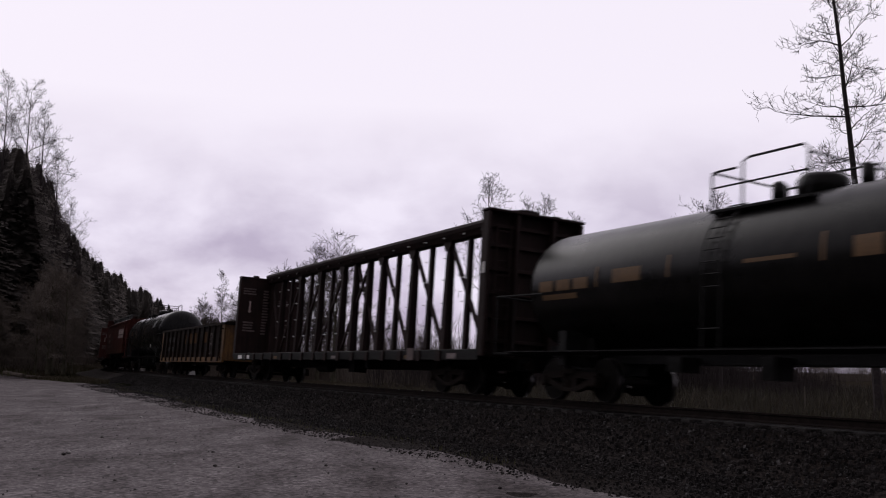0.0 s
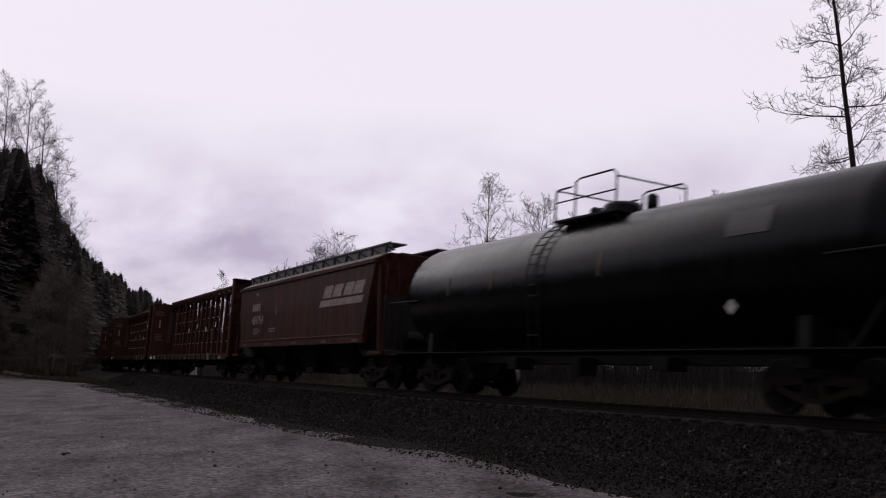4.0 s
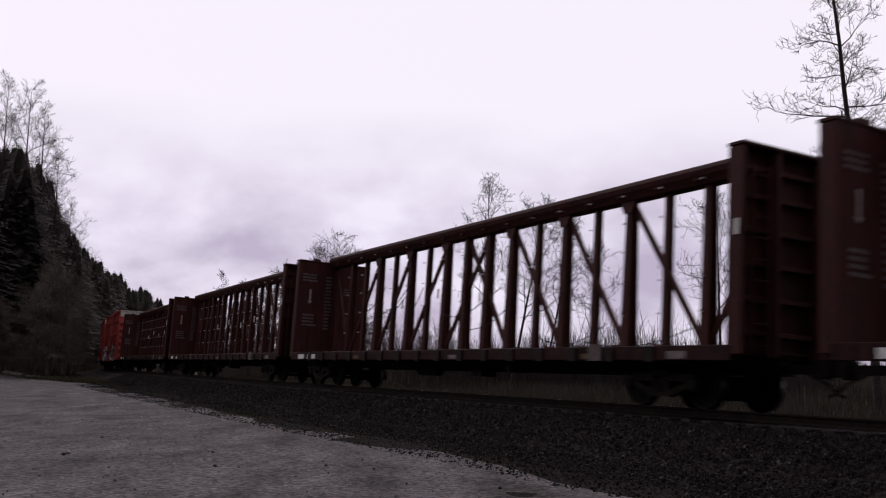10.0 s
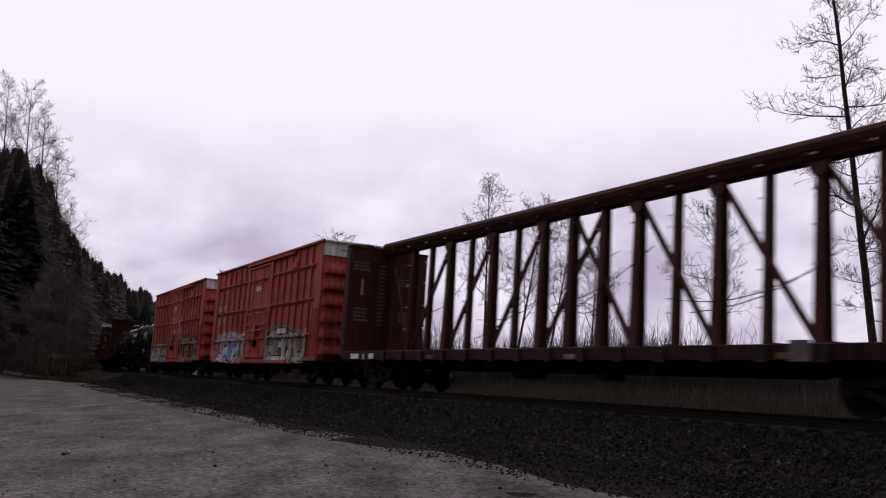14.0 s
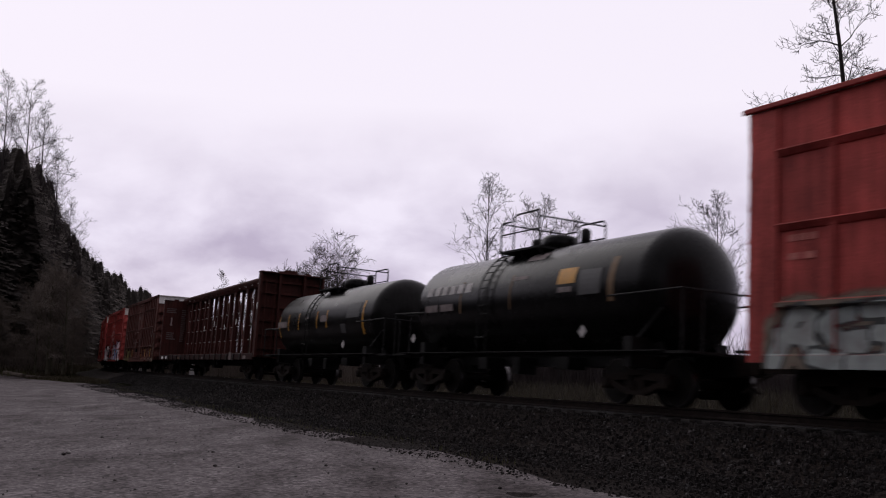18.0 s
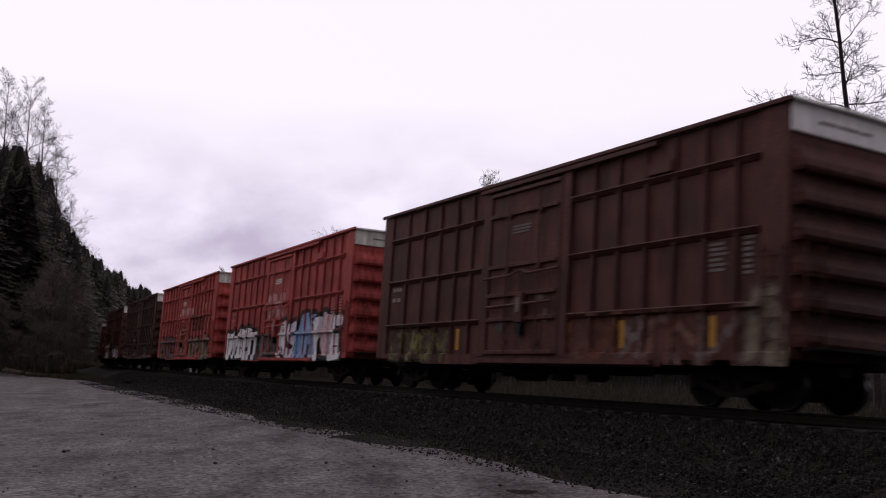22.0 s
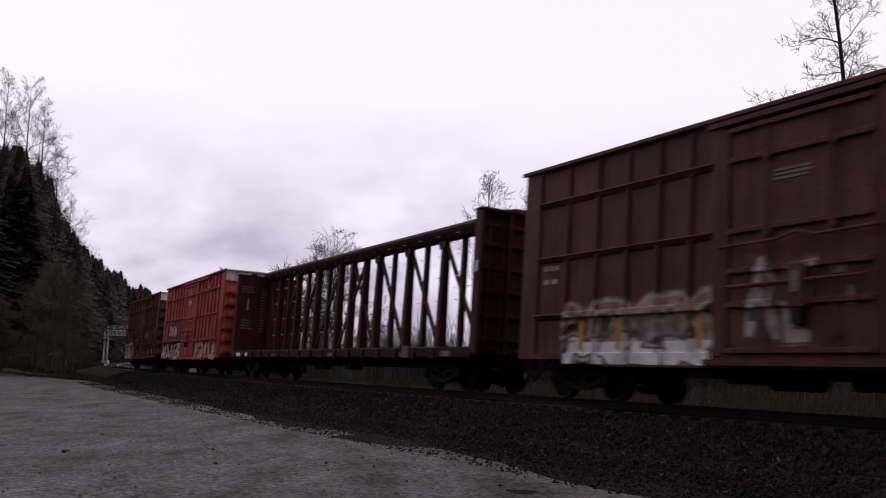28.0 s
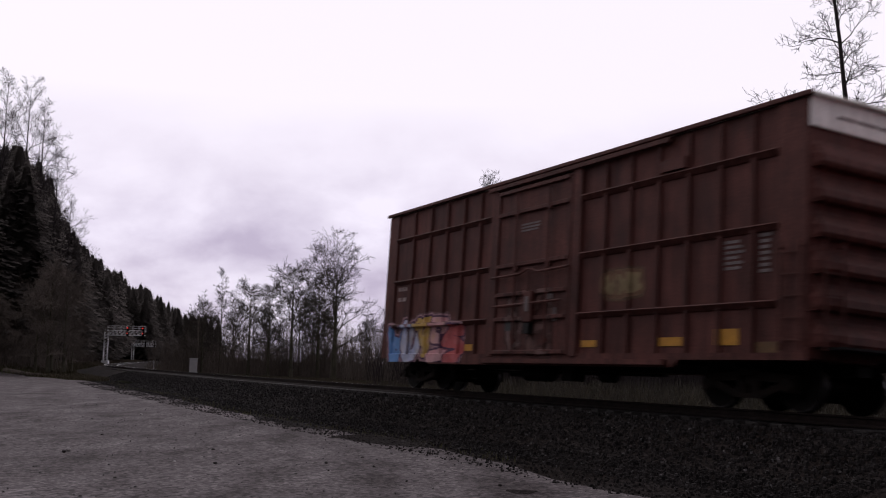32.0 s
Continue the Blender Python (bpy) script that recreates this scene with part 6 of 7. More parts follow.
def hopper_car(label):
    car = thing("covered_hopper", label, "hopper car")

    def body(bm):
        sec = [(-1.30, 1.45), (-1.54, 1.55), (-1.56, 2.8), (-1.53, 3.86), (-1.49, 4.00), (-1.08, 4.22), (1.08, 4.22), (1.49, 4.00), (1.53, 3.86), (1.56, 2.8), (1.54, 1.55), (1.30, 1.45)]
        rings = []
        for i, (y, z) in enumerate(sec):
            k = (z - 1.45) / 2.77
            e = 7.0 + 0.75 * k
            rings.append((bm.verts.new((-e, y, z)), bm.verts.new((e, y, z))))
        n = len(rings)
        for i in range(n):
            a, b = rings[i], rings[(i + 1) % n]
            bm.faces.new([a[0], a[1], b[1], b[0]])
        bm.faces.new([q[0] for q in rings])
        bm.faces.new([q[1] for q in rings][::-1])
        soften(bm, 0.02)
    part("body", shared("hop_body", body), HOPPER_RED, car)

    def bay(bm):
        v = [bm.verts.new(p) for p in ((-2.1, -1.3, 1.5), (2.1, -1.3, 1.5), (2.1, 1.3, 1.5), (-2.1, 1.3, 1.5), (-0.35, -0.5, 0.62), (0.35, -0.5, 0.62), (0.35, 0.5, 0.62), (-0.35, 0.5, 0.62))]
        for f in ((0, 1, 5, 4), (1, 2, 6, 5), (2, 3, 7, 6), (3, 0, 4, 7), (4, 5, 6, 7)):
            bm.faces.new([v[i] for i in f])
        box(bm, -0.42, 0.42, -0.7, 0.7, 0.42, 0.62)
    for x in (-3.6, 0.0, 3.6):
        part("discharge_bay", shared("hop_bay", bay), BLACK_STEEL, car, m=pose(x, 0, 0))

    def sill(bm):
        for s in (-1, 1):
            box(bm, -7.1, 7.1, s * 1.5 - 0.06, s * 1.5 + 0.06, 1.36, 1.56)
        box(bm, -8.2, 8.2, -0.18, 0.18, 0.7, 1.0)
        for s in (-1, 1):
            box(bm, s * 7.9 - 0.5, s * 7.9 + 0.5, -1.5, 1.5, 1.0, 1.1)
            for y in (-1.4, 1.4):
                beam(bm, (s * 8.1, y, 1.1), (s * 7.7, y, 3.8), 0.08, 0.08)
            beam(bm, (s * 7.0, 0, 1.0), (s * 7.7, 0, 3.0), 0.3, 0.1)
    part("side_sill", shared("hop_sill", sill), HOPPER_RED, car)

    # running boards on brackets along both sides of the roof
    for s in (-1, 1):
        part("running_board", shared("hop_board", lambda bm: box(bm, -7.75, 7.75, -0.28, 0.28, 4.50, 4.54)), GRATING, car, "dull galvanised roof walkway", m=pose(0, s * 0.82, 0))
        part("walkway_skirt", shared("hop_skirt", lambda bm: box(bm, -7.75, 7.75, -0.012, 0.012, 4.24, 4.50)), GRATING, car, m=pose(0, s * 1.06, 0))
        part("walkway_edge", shared("hop_edge", lambda bm: box(bm, -7.75, 7.75, -0.02, 0.02, 4.51, 4.56)), GRATING, car, m=pose(0, s * 1.10, 0))
    for i in range(14):
        x = -7.4 + i * 14.8 / 13
        for s in (-1, 1):
            part("walkway_bracket", shared("hop_bracket", lambda bm: (beam(bm, (0, -1.09, 4.50), (0, -1.09, 4.22), 0.06, 0.05, side=(1, 0, 0)), beam(bm, (0, -1.085, 4.48), (0.62, -1.085, 4.26), 0.05, 0.04, side=(0, 1, 0)))), BLACK_STEEL, car, m=pose(x, 0, 0, 0, 0, 0 if s < 0 else 180))
    # pale sheets along the eaves: the roof's sky reflection as colour
    for s in (-1, 1):
        part("roof_slope", shared("hop_roof", lambda bm: plate_on(bm, 7.6)), SHEEN_ROOF, car, "weathered roof edge, its sky reflection put into the pale colour", m=pose(0, 0, 0, 0, 0, 0 if s < 0 else 180))
    for i in range(8):
        part("hatch", shared("hop_hatch", lambda bm: box(bm, -0.75, 0.75, -0.4, 0.4, 4.20, 4.36)), HOPPER_RED, car, m=pose(-6.3 + i * 1.8, 0, 0))
    part("eave_rail", shared("hop_eave", lambda bm: [box(bm, -7.7, 7.7, s * 1.54 - 0.05, s * 1.54 + 0.05, 3.86, 3.98) for s in (-1, 1)]), HOPPER_RED, car)
    for s in (-1, 1):
        part("slope_sheet", shared("hop_slope", lambda bm: plate(bm, [(5.3, 1.50), (6.2, 0.98), (8.1, 0.98), (8.1, 1.12), (7.75, 1.2), (7.55, 2.9), (7.3, 2.9), (6.9, 1.5)], -1.15, 1.15)), BLACK_STEEL, car, m=pose(0, 0, 0, 0, 0, 0 if s > 0 else 180))
        part("air_reservoir", shared("hop_res", lambda bm: lathe(bm, [(-0.55, 0.1), (-0.5, 0.2), (0.5, 0.2), (0.55, 0.1)], 12, "Y", (7.85, 0.1, 1.6))), BLACK_STEEL, car, m=pose(0, 0, 0, 0, 0, 0 if s > 0 else 180))
    part("side_line", shared("hop_line", lambda bm: box(bm, -7.0, 7.0, -1.575, -1.56, 1.62, 1.65)), YELLOW_DIM, car)
    for s in (-1, 1):
        part("ladder", ladder_mesh("hop_ladder", 1.1, 3.85, 0.4, 9), HOPPER_RED, car, m=pose(s * 8.15, -1.15 * s, 0, 0, 0, 90 * s))
        truck(car, s * 7.0)
    couplers(car, 9.0)
    # emblem: slanted block letters over a bar, drawn as plain shapes

    def emblem_block(bm):
        x = 0.0
        plate(bm, [(x, 0.30), (x + 0.27, 0.72), (x + 0.98, 0.72), (x + 1.04, 0.62), (x + 0.90, 0.50), (x + 0.84, 0.30)], -0.006, 0)

    def emblem_bar(bm):
        plate(bm, [(-0.29, 0.0), (-0.12, 0.23), (3.75, 0.23), (3.6, 0.0)], -0.006, 0)
    part("emblem_bar", shared("hop_emblem", emblem_bar), LETTER_MID, car, "pale slanted bar", m=pose(3.23, -1.568, 2.65))
    for x in (0.0, 0.93, 1.93, 2.80):
        part("emblem_block", shared("hop_block", emblem_block), LETTER_MID, car, "pale slanted block", m=pose(3.23 + x, -1.568, 2.65))
    lettering(car, "hop_marks", -5.42, -1.566, 2.86, 1.15, 0.33, 1, LETTER_MID, 3, blocks=4, gap=0.05)
    txt = bpy.data.curves.new("car_number", "FONT")
    txt.body, txt.size, txt.extrude = "484754", 0.54, 0.003
    holder = bpy.data.objects.new("car_number", txt)
    scene.collection.objects.link(holder)
    bpy.context.view_layer.update()
    me = bpy.data.meshes.new_from_object(holder.evaluated_get(bpy.context.evaluated_depsgraph_get()))
    bpy.data.objects.remove(holder)
    me.materials.clear()
    part("car_number", me, LETTER_MID, car, "stencilled white number", m=pose(-5.40, -1.568, 2.30, 90, 0, 0))
    lettering(car, "hop_data", -5.1, -1.562, 1.85, 1.0, 0.28, 3, LETTER_DIM, 4)
    lettering(car, "hop_dat2", -2.9, -1.562, 1.9, 1.2, 0.2, 2, LETTER_DIM, 8)
    lettering(car, "hop_tag", -5.2, -1.55, 3.52, 0.5, 0.16, 3, LETTER_DIM, 5)
    part("placard", shared("hop_plac", lambda bm: box(bm, 0, 0.28, -0.01, 0, 0, 0.3)), PLACARD, car, m=pose(-2.15, -1.568, 2.62))
    for x in (-6.5, -3.2, 0.2, 3.4, 6.2):
        part("reflector", shared("refl_0.5_0.1", lambda bm: box(bm, 0, 0.5, -0.01, 0, 0, 0.1)), YELLOW_DIM, car, m=pose(x, -1.565, 1.4))
    return car, 7.0


# -- gondola --
PLACARD_DIM = surf("sooty_stencil", (0.030, 0.028, 0.029), 0.5, 4, 0.7, 0.0, 40, 0.05)
GON_PATCH = surf("remains_of_yellow_paint", (0.085, 0.042, 0.014), 0.8, 2.5, 0.75, 0.0, 30, 0.2, streak=0.5, spec=0.1)
def gondola(label):
    car = thing("gondola", label, "gondola car")

    part("floor", shared("gon_floor", lambda bm: box(bm, -8.18, 8.18, -1.39, 1.39, 0.9, 0.98)), GON_DARK, car)
    for s in (-1, 1):
        part("side_wall", shared("gon_side", lambda bm: box(bm, -8.18, 8.18, -0.03, 0.03, 0.78, 2.52)), GON_DARK, car, m=pose(0, s * 1.42, 0))
        part("end_wall", shared("gon_end", lambda bm: box(bm, -0.04, 0.04, -1.42, 1.42, 0.8, 2.6)), GON_YELLOW, car, m=pose(s * 8.22, 0, 0))
        part("rim", shared("gon_rim", lambda bm: box(bm, -8.3, 8.3, -0.07, 0.07, 2.50, 2.62)), GON_DARK, car, m=pose(0, s * 1.46, 0))
        part("side_sill", shared("gon_sill", lambda bm: box(bm, -8.25, 8.25, -0.05, 0.05, 0.70, 0.95)), GON_YELLOW, car, "faded yellow side sill", m=pose(0, s * 1.47, 0))
    for s in (-1, 1):
        part("end_lip", shared("gon_lip", lambda bm: plate(bm, [(-1.5, 2.5), (1.5, 2.5), (1.5, 2.62), (0.9, 2.74), (-0.9, 2.74), (-1.5, 2.62)], -0.06, 0.06)), GON_DARK, car, m=pose(s * 8.26, 0, 0, 0, 0, 90))
        for i in range(13):
            x = -7.5 + i * 1.25
            part("side_post", shared("gon_post", lambda bm: beam(bm, (0, -0.07, 0.75), (0, -0.05, 2.52), 0.14, 0.14, 0.10, 0.09, side=(1, 0, 0))), GON_DARK, car, m=pose(x, s * 1.45, 0, 0, 0, 0 if s < 0 else 180))
        for x in (-7.98, 7.98):
            part("corner_panel", shared("gon_corner", lambda bm: plate(bm, [(-0.36, 0.72), (0.30, 0.72), (0.30, 2.5), (-0.20, 2.5), (-0.20, 1.95), (-0.10, 1.85), (-0.10, 1.45), (-0.36, 1.1)], -0.06, 0.0)), GON_YELLOW, car, "faded yellow corner panel", m=pose(x, s * 1.45, 0, 0, 0, 0 if s < 0 else 180))
        truck(car, s * 6.6)
        part("ladder", ladder_mesh("gon_ladder", 0.8, 2.4, 0.4, 5), GON_DARK, car, m=pose(s * 7.95, -1.53 * s, 0, 0, 0, 0 if s > 0 else 180))
    part("underframe", shared("gon_under", lambda bm: underframe(bm, 8.2)), BLACK_STEEL, car)
    part("load", shared("gon_load", gon_load), TRUCK_STEEL, car, "scrap load heaped below the rim")
    couplers(car, 9.4)
    lettering(car, "gon_a", -6.3, -1.455, 1.85, 0.9, 0.3, 1, PLACARD_DIM, 3, blocks=2, gap=0.1)
    lettering(car, "gon_b", -5.05, -1.455, 1.85, 0.9, 0.3, 1, PLACARD_DIM, 3, blocks=2, gap=0.1)
    lettering(car, "gon_c", -6.3, -1.455, 1.3, 0.9, 0.28, 1, PLACARD_DIM, 3, blocks=3, gap=0.1)
    lettering(car, "gon_d", -5.05, -1.455, 1.3, 0.9, 0.28, 1, PLACARD_DIM, 3, blocks=3, gap=0.1)
    for x, w in ((-1.7, 0.75), (-0.1, 0.75), (1.2, 0.7), (3.6, 0.8)):
        part("faded_panel", shared("gon_patch_%g" % w, lambda bm, w=w: box(bm, 0, w, -0.008, 0, 0, 0.55)), GON_PATCH, car, m=pose(x, -1.452, 1.7))
    part("frame_mark", shared("gon_mark", lambda bm: [box(bm, *q, -0.008, 0, *z) for q, z in (((0, 0.4), (0, 0.04)), ((0, 0.4), (1.0, 1.04)), ((0, 0.04), (0, 1.0)), ((0.36, 0.4), (0, 1.0)), ((0, 0.4), (0.5, 0.54)))]), LETTER_DIM, car, m=pose(5.15, -1.455, 1.1))
    return car, 6.6


def gon_load(bm):
    rnd = random.Random(4)
    for i in range(70):
        x, y, z = rnd.uniform(-7.6, 7.6), rnd.uniform(-1.1, 1.1), rnd.uniform(2.0, 2.5)
        d = Vector((rnd.uniform(-1, 1), rnd.uniform(-0.5, 0.5), rnd.uniform(-0.25, 0.25))).normalized()
        c = Vector((x, y, z))
        ln = rnd.uniform(0.2, 0.6)
        c.x = max(-7.2, min(7.2, c.x))
        beam(bm, c - d * ln, c + d * ln, rnd.uniform(0.08, 0.3), rnd.uniform(0.05, 0.2), side=(0.3, 0.4, 1))


YELLOW_DIM = surf("dirty_orange_reflector", (0.125, 0.066, 0.022), 0.3, 4, 0.6, 0.0, 40, 0.05)


def tank_marks(half, kind):
    """(name, x0, x1, angle0, angle1, material, label): stripes and notices on the camera's side."""
    out = []
    if kind == "yellow":
        out += [("stripe", half - 1.33, half - 1.22, -26, 24, YELLOW, "yellow reflective stripe"), ("stripe", -half + 0.75, -half + 0.83, -24, 14, YELLOW, "yellow reflective stripe")]
        for x in (-3.5, -2.3, -0.3, 0.7):
            out.append(("stripe", x, x + 0.08, -12, 16, YELLOW, "yellow reflective stripe"))
        out += [("notice_panel", -4.75, -3.65, -6, 4, LETTER_DIM, ""), ("lettering", 0.1, 0.75, -2, 8, LETTER_DIM, ""), ("notice_panel", half - 2.7, half - 1.6, 0, 22, PLACARD, ""), ("notice_panel", half - 3.2, half - 2.8, -22, -8, PLACARD, ""),
                ("stripe", -half * 0.30, -half * 0.30 + 0.55, 5, 8, LETTER_DIM, "")]
    elif kind == "panel":
        for i in range(6):
            x = -half + 1.0 + i * 0.42
            out.append(("emblem", x, x + 0.31, 11, 22, LETTER_SOFT, "large pale block marks"))
        for i in range(2):
            x = -half + 1.0 + i * 0.85
            out.append(("lettering", x, x + 0.7, -8, 0, LETTER_DIM, ""))
        out += [("panel", 1.95, 2.6, 8, 24, YELLOW, "yellow panel"), ("lettering", 2.0, 2.5, 0, 5, LETTER_DIM, ""), ("lettering", 0.2, 0.95, 42, 54, LETTER_DIM, ""), ("lettering", 0.05, 0.7, 18, 22, LETTER_DIM, ""),
                ("notice_panel", 2.75, 3.5, -4, 20, PLACARD, ""), ("stripe", 3.75, 3.95, -12, 30, YELLOW_DIM, ""), ("stripe", -half + 2.9, -half + 2.98, -12, 25, YELLOW_DIM, ""), ("stripe", 0.0, 0.06, -12, 25, YELLOW_DIM, "")]
    else:
        for i in range(3):
            x = -half + 0.95 + i * 0.62
            out.append(("lettering", x, x + 0.5, -6, 4, YELLOW_DIM, "dull yellow lettering"))
        out += [("panel", -half + 3.5, -half + 4.35, -4, 8, YELLOW_DIM, "dull yellow panel"), ("stripe", -half + 2.95, -half + 3.02, -6, 12, YELLOW_DIM, ""), ("stripe", -half + 5.1, -half + 5.17, -4, 14, YELLOW_DIM, ""),
                ("stripe", 1.2, 1.27, -4, 16, YELLOW_DIM, ""), ("panel", 1.8, 2.3, -4, 10, YELLOW_DIM, ""), ("lettering", -0.4, 0.7, 0, 3, YELLOW_DIM, ""), ("lettering", -half + 1.05, -half + 2.3, -14, -9, YELLOW_DIM, "")]
    return out


def placard_diamond(car, x, y, z, mat=None):
    part("placard", shared("diamond", lambda bm: plate(bm, [(0, -0.14), (0.14, 0), (0, 0.14), (-0.14, 0)], -0.01, 0)), mat or LETTER_SOFT, car, "white diamond placard", m=pose(x, y, z))


def add(made, a):
    car, half = made
    CARS.append((car, a, half))
    return car


def build_train():
    dark_cb = "dark sooty brown empty centre-beam lumber flat car on the rails"
    red_cb = "oxide red empty centre-beam lumber flat car"
    c = add(tank_car("black tank car with dull yellow stencils on the rails", 7.4, 1.36, 2.51, TANK_DUSTY, 5.6, 8.6, tank_marks(7.4, "dull")), -228.45)
    add(centre_beam(dark_cb, CB_DARK), -208.4)
    add(gondola("faded yellow and sooty gondola car with a scrap load"), -187.0)
    c = add(tank_car("long black tank car with a top platform on the rails", 8.15, 1.48, 2.68, TANK_BLACK, 6.3, 9.1, [q for q in tank_marks(8.15, "none") if q[0] == "stripe"] + [("notice_panel", 4.7, 5.7, 12, 32, PLACARD_DARK, "")]), -169.05)
    placard_diamond(c, 4.95, -1.5, 1.75)
    add(hopper_car("oxide red covered hopper with a pale slanted emblem"), -151.5)
    add(centre_beam(red_cb, CB_RED), -130.7)
    add(centre_beam(red_cb, CB_RED), -106.46)
    add(centre_beam(red_cb + " with loose tie-down cables", CB_RED, 1), -82.12)
    add(centre_beam(red_cb + " with loose tie-down cables", CB_RED, 2), -57.9)
    add(centre_beam(red_cb + " with loose tie-down cables", CB_RED, 3), -33.6)
    LILAC, SLATE, TEAL_GREY, BRICK = (0.70, 0.66, 0.76), (0.10, 0.10, 0.105), (0.25, 0.30, 0.29), (0.36, 0.065, 0.055)
    red, brown = box_paint("rust_red_boxcar_paint", RUST_RED), box_paint("brown_boxcar_paint", BOX_BROWN)
    dark_brown = box_paint("dark_brown_boxcar_paint", (0.075, 0.034, 0.029))

    c = add(boxcar("rust-red boxcar with blue and white spray paint", red, END_GREY, False), -12.4)
    lettering(c, "road_marks", -6.95, -1.507, 3.13, 1.5, 0.27, 1, LETTER_MID, 3, blocks=4, gap=0.0)
    lettering(c, "road_number", -6.95, -1.507, 2.55, 1.5, 0.27, 1, LETTER_MID, 3, blocks=5, gap=0.0)
    spray(c, "pale violet and blue spray-painted letters", -6.4, -1.7, 0.72, 1.85, 5, (LILAC, SKY_BLUE, (0.40, 0.52, 0.72), PALE, (0.30, 0.22, 0.20), LILAC), INK, 201, 0.15, (0.50, 0.40, 0.44), 0.22, 0.3)
    spray(c, "faded rose spray-painted letter", -7.5, -6.5, 0.75, 1.5, 1, (ROSE, BRICK), (0.30, 0.10, 0.10), 102, 0.10, wear=0.6)
    spray(c, "silver and tan spray-painted letters", 1.9, 6.4, 0.72, 1.95, 5, (PALE, SILVER, TAN), INK, 103, 0.13, (0.28, 0.25, 0.17), 0.10)
    c = add(boxcar("rust-red boxcar with silver and grey spray-painted letters", red, END_GREY, False, [(7.25, 3.35, 0.42, 0.42, LETTER_ROSE, "chalk_mark")]), 5.69)
    spray(c, "silver-green spray-painted letters with dark edges", -7.1, -2.0, 0.72, 1.80, 7, (SILVER, TEAL_GREY, (0.46, 0.48, 0.46)), (0.07, 0.075, 0.075), 104, 0.12, (0.20, 0.165, 0.13), 0.16, 0.2)
    spray(c, "dull grey and olive spray-painted letters", 2.0, 7.1, 0.72, 2.1, 7, ((0.24, 0.20, 0.19), (0.32, 0.30, 0.28), (0.20, 0.085, 0.075), (0.28, 0.26, 0.17)), (0.10, 0.06, 0.055), 305, 0.10, wear=0.5, mottle=0.8)
    spray(c, "letters outlined in white spray paint", -1.0, 0.7, 2.5, 3.3, 4, (BRICK, RUST_RED), (0.55, 0.36, 0.34), 106, 0.075, wear=0.4)
    spray(c, "thin column of white scrawl", 1.55, 1.85, 1.9, 3.2, 1, ((0.5, 0.3, 0.28), ROSE), ROSE, 107, 0.03, wear=0.6)
    lettering(c, "side_name", 3.9, -1.507, 3.28, 2.3, 0.36, 1, LETTER_ROSE, 3, blocks=8, gap=0.0)
    c = add(tank_car("short black tank car with pale marks and yellow panel", 5.3, 1.33, 2.33, TANK_BLACK, 4.4, 6.4, tank_marks(5.3, "panel")), 21.15)
    placard_diamond(c, 3.0, -1.36, 1.45)
    placard_diamond(c, -5.0, -1.3, 1.45)
    c = add(tank_car("short black tank car with yellow reflective stripes", 5.3, 1.29, 2.24, TANK_DUSTY, 4.4, 6.35, tank_marks(5.3, "yellow")), 34.0)
    placard_diamond(c, 2.6, -1.33, 1.35)
    add(centre_beam(red_cb, CB_RED), 52.65)
    worn = "weathered brown boxcar with "
    ys = [(x, 1.02, 0.14, 0.55, YELLOW, "reflector") for x in (-3.0, 1.75, 3.55, 6.0)]
    c = add(boxcar(worn + "faded olive spray paint and yellow reflectors", brown, WHITE_CAP, True, ys), 73.7)
    spray(c, "olive yellow spray-painted letters", -6.9, -3.6, 0.72, 1.55, 5, (OLIVE, (0.09, 0.06, 0.04), (0.34, 0.31, 0.10), (0.10, 0.07, 0.05)), (0.05, 0.032, 0.028), 108, 0.085, (0.07, 0.045, 0.035), 0.05, 0.4, 0.75, 0.9)
    spray(c, "dull orange and grey spray-painted letters", 1.9, 6.7, 0.72, 1.65, 6, ((0.20, 0.16, 0.15), (0.115, 0.045, 0.036), (0.26, 0.09, 0.045), (0.17, 0.14, 0.14)), (0.13, 0.055, 0.04), 109, 0.075, wear=0.7)
    spray(c, "faded tan patch of spray paint", 6.85, 7.6, 0.75, 2.1, 1, ((0.24, 0.19, 0.10), (0.22, 0.17, 0.15)), (0.16, 0.11, 0.09), 110, 0.20, wear=0.6)
    c = add(boxcar("bright rust-red boxcar with large white and blue spray-painted letters", red, END_GREY, False), 91.66)
    spray(c, "tall white spray-painted letters with black edges", -7.45, -2.9, 0.72, 2.0, 5, (PALE, (0.78, 0.76, 0.78), PALE), INK, 111, 0.185, INK, 0.13, 0.4, 0.15)
    spray(c, "smudged dark grey spray paint", -2.6, 0.2, 0.72, 1.75, 3, (SLATE, (0.06, 0.06, 0.06), (0.16, 0.155, 0.16)), INK, 112, 0.22, (0.06, 0.05, 0.05), 0.1, 0.0, 0.5)
    spray(c, "white and sky-blue spray-painted letters with rose insets", 0.7, 7.2, 0.72, 2.3, 7, (PALE, LILAC, SKY_BLUE, (0.30, 0.42, 0.66), PALE, (0.62, 0.38, 0.40), PALE), INK, 113, 0.20, INK, 0.12, 0.2, 0.2, 0.55, True)
    spray(c, "faint white scrawl", -1.2, 0.9, 2.95, 3.3, 4, (ROSE, (0.6, 0.4, 0.38)), ROSE, 114, 0.035, wear=0.5)
    spray(c, "faint white scrawl", -1.2, 0.9, 2.45, 2.8, 4, (ROSE, (0.6, 0.4, 0.38)), ROSE, 115, 0.035, wear=0.6)
    c = add(boxcar("rust-red boxcar with faded navy and tan spray-painted letters", red, END_GREY, False, [(x, 1.0, 0.14, 0.55, YELLOW, "reflector") for x in (-6.4, -2.2, 1.95, 5.3)]), 109.78)
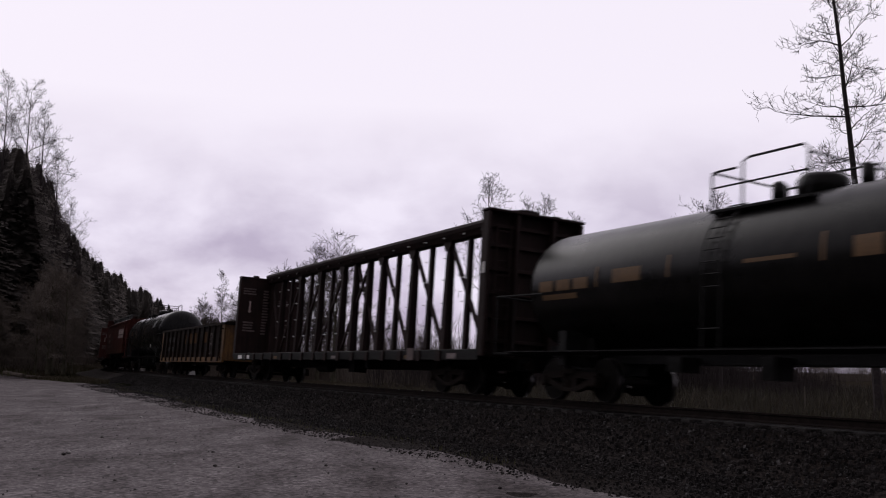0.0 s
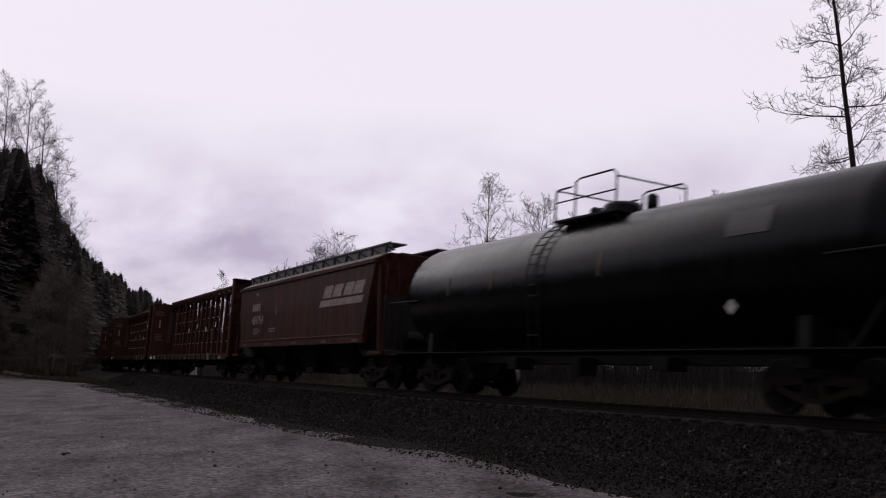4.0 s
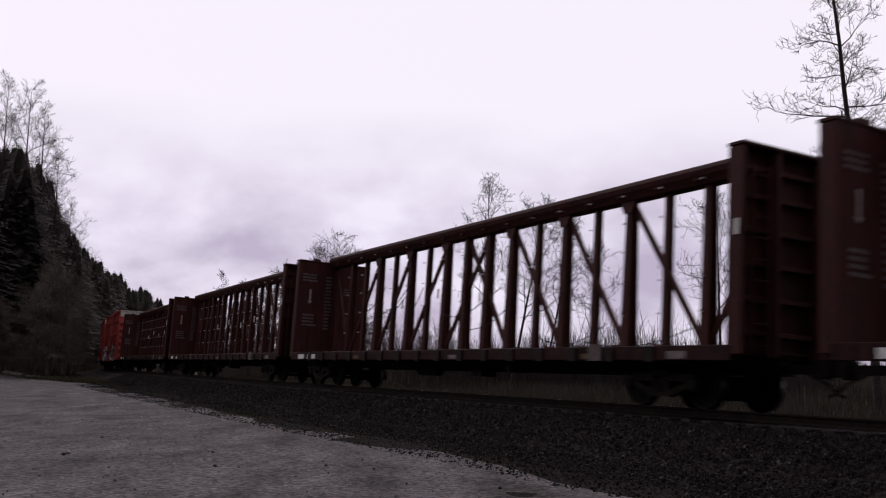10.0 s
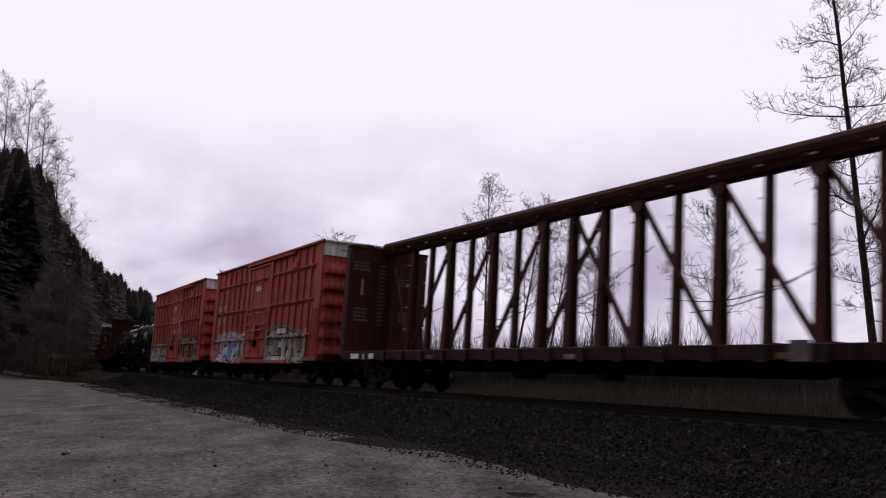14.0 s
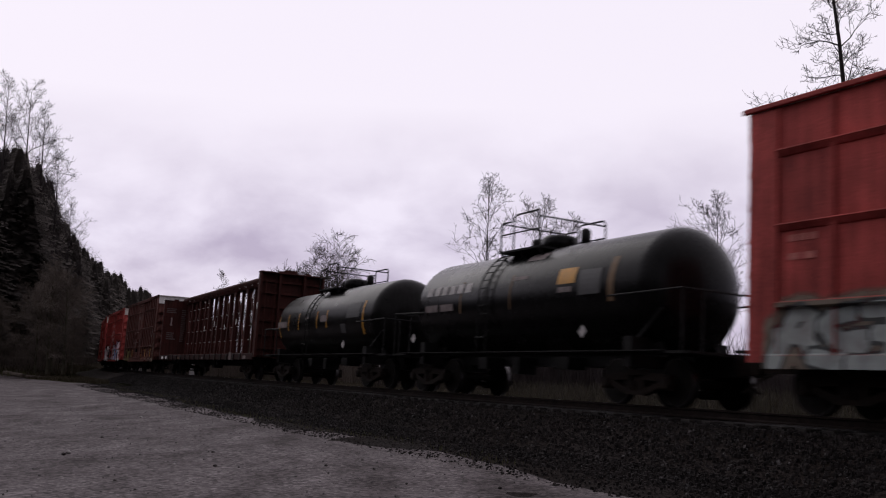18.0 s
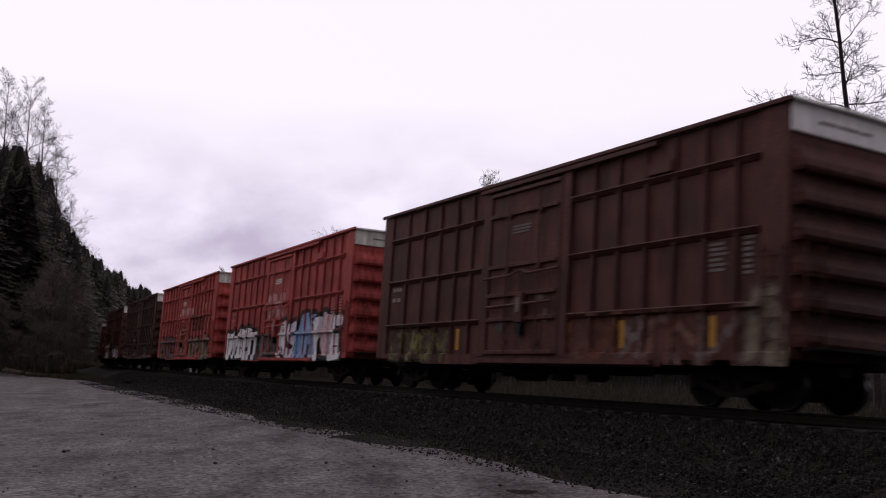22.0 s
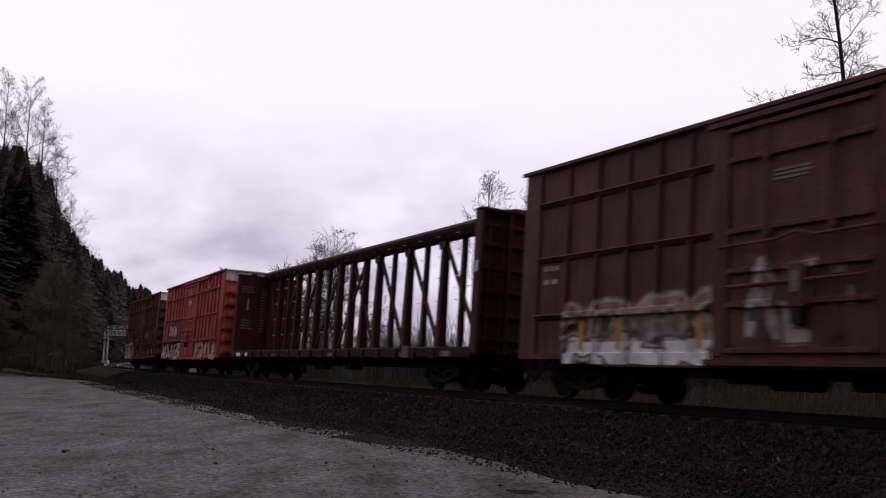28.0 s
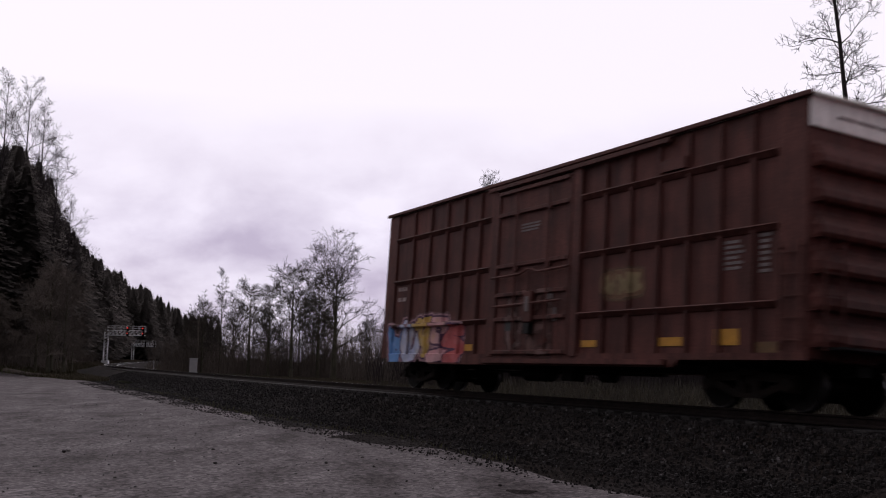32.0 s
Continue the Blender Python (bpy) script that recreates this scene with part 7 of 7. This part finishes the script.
    spray(c, "navy and tan spray-painted letters", -6.9, -1.9, 0.72, 2.0, 5, (NAVY, (0.30, 0.22, 0.10), (0.22, 0.06, 0.055), (0.07, 0.09, 0.15), (0.27, 0.26, 0.24), NAVY), (0.03, 0.03, 0.04), 116, 0.13, (0.13, 0.055, 0.05), 0.05, 0.3, 0.35, 1.2)
    spray(c, "dark sprayed figure on the door", -1.0, 0.8, 0.85, 2.45, 2, ((0.10, 0.09, 0.11), (0.30, 0.24, 0.20), (0.20, 0.09, 0.08)), (0.09, 0.04, 0.045), 117, 0.15, wear=0.5, mottle=0.9)
    spray(c, "faded tan and grey spray-painted letters", 1.9, 7.1, 0.72, 1.9, 6, ((0.27, 0.22, 0.17), (0.19, 0.15, 0.13), (0.30, 0.12, 0.10), (0.32, 0.28, 0.23)), (0.06, 0.04, 0.038), 118, 0.13, (0.15, 0.07, 0.06), 0.05, 0.2, 0.45, 1.0)
    spray(c, "dark worn spray paint", 2.4, 5.2, 2.35, 2.95, 4, ((0.12, 0.045, 0.04), (0.20, 0.05, 0.04)), (0.16, 0.05, 0.045), 119, 0.10, wear=0.6)
    spray(c, "faint white scrawl", -1.2, 2.3, 3.2, 3.5, 8, ((0.5, 0.32, 0.3), ROSE), ROSE, 120, 0.028, wear=0.55)
    lettering(c, "side_name", 4.5, -1.507, 3.3, 2.3, 0.36, 1, LETTER_ROSE, 3, blocks=8, gap=0.0)
    c = add(boxcar("dark brown boxcar with thin scattered spray-paint tags", dark_brown, WHITE_CAP, True, [(7.3, 1.0, 0.14, 0.9, YELLOW, "reflector"), (3.6, 1.0, 0.12, 0.5, YELLOW_DIM, "reflector"), (2.0, 1.0, 0.12, 0.5, YELLOW_DIM, "reflector")]), 127.8)
    for x0, x1, z0, z1, n, sd in ((-1.2, 0.6, 0.95, 2.2, 2, 121), (1.9, 5.6, 0.75, 1.8, 6, 122), (-7.1, -4.2, 0.75, 1.45, 5, 123), (6.0, 7.0, 0.8, 2.2, 2, 124)):
        spray(c, "thin pale spray-painted tag", x0, x1, z0, z1, n, ((0.24, 0.20, 0.19), (0.15, 0.10, 0.09), (0.30, 0.27, 0.26)), (0.07, 0.035, 0.03), sd, 0.055, wear=0.6)
    ys = [(x, 1.0, 0.14, 0.6, YELLOW, "reflector") for x in (-7.72, -5.6, -4.4, -2.2, 1.75, 5.65)] + [(7.35, 1.15, 0.2, 0.85, YELLOW, "reflector")]
    c = add(boxcar(worn + "white spray-painted tags and yellow reflectors", brown, WHITE_CAP, True, ys), 145.7)
    spray(c, "white and rose-brown spray-painted letters", -5.9, -1.9, 0.70, 1.30, 4, (PALE, (0.62, 0.58, 0.60)), (0.20, 0.13, 0.12), 125, 0.14, (0.50, 0.46, 0.47), 0.06, 0.1)
    spray(c, "rose-brown spray-painted letter tops", -6.0, -1.9, 1.30, 1.95, 5, ((0.22, 0.11, 0.09), (0.34, 0.24, 0.22)), (0.42, 0.36, 0.35), 126, 0.08, wear=0.5)
    spray(c, "whitish spray-painted scrawl on the door", -0.9, 0.3, 1.15, 2.4, 2, ((0.45, 0.40, 0.40), (0.30, 0.22, 0.21)), (0.14, 0.08, 0.07), 127, 0.085, wear=0.45)
    spray(c, "large white spray-painted letters", 1.95, 6.9, 0.72, 1.75, 4, (PALE, (0.62, 0.58, 0.58), (0.50, 0.44, 0.44)), (0.12, 0.075, 0.065), 128, 0.20, (0.34, 0.27, 0.25), 0.05, 0.3, 0.3)
    add(centre_beam(red_cb, CB_RED), 166.95)
    c = add(boxcar("rust-red boxcar with black and white spray-painted lettering", red, END_GREY, False), 188.15)
    spray(c, "dense black and white spray-painted letters", -7.4, -1.9, 0.72, 1.62, 9, (PALE, (0.52, 0.49, 0.47), (0.30, 0.18, 0.15), PALE), INK, 129, 0.085, INK, 0.10, 0.9, 0.2)
    spray(c, "silver spray-painted throw-up", -5.9, -3.5, 2.05, 2.70, 4, (SILVER, (0.62, 0.62, 0.62)), (0.10, 0.08, 0.08), 130, 0.115, wear=0.2)
    spray(c, "faded rose and white spray-painted letters", 2.0, 6.8, 0.72, 1.60, 5, ((0.58, 0.42, 0.42), (0.48, 0.28, 0.27), (0.62, 0.50, 0.50)), (0.22, 0.06, 0.055), 131, 0.12, (0.40, 0.17, 0.155), 0.06, 0.2, 0.45)
    marks = [(1.95, 1.05, 0.5, 0.14, YELLOW, "reflector"), (4.35, 1.05, 0.6, 0.16, YELLOW, "reflector"), (5.75, 1.05, 0.55, 0.28, YELLOW, "reflector"), (6.7, 0.9, 0.5, 0.2, YELLOW_DIM, "reflector"), (-2.9, 1.0, 0.4, 0.16, YELLOW, "reflector")]
    c = add(boxcar(worn + "a small many-coloured piece, the last car", brown, WHITE_CAP, True, marks), 206.24)
    spray(c, "blue, yellow and rose spray-painted letters", -7.3, -3.1, 0.72, 1.85, 5, ((0.16, 0.32, 0.62), (0.50, 0.52, 0.66), (0.60, 0.40, 0.10), (0.62, 0.36, 0.38), (0.50, 0.12, 0.12)), (0.10, 0.05, 0.09), 132, 0.15, (0.42, 0.26, 0.28), 0.06, 0.1, 0.3, 0.4, True)
    spray(c, "small tan sprayed tag", 2.75, 3.75, 2.10, 2.5, 3, ((0.32, 0.25, 0.14), (0.24, 0.18, 0.10)), (0.15, 0.08, 0.05), 133, 0.07, (0.20, 0.13, 0.08), 0.05)
    spray(c, "pale worn scrawl on the door", -0.9, 0.9, 0.95, 2.2, 3, ((0.20, 0.14, 0.13), (0.15, 0.08, 0.07)), (0.09, 0.045, 0.04), 134, 0.055, wear=0.6)


build_train()


# ---- what moves ----
def motions():
    times = [i * 0.5 for i in range(65)]
    for car, a, half in CARS:
        walk(car, [(t, car_pose(a - run_of_train(t), half)) for t in times])
    spins = [i / FPS for i in range(32 * FPS + 1)]
    for w, ax in WHEELSETS:
        walk(w, [(t, pose(ax, 0, 0.462) @ Matrix.Rotation(run_of_train(t) / 0.462, 4, "Y")) for t in spins])


motions()
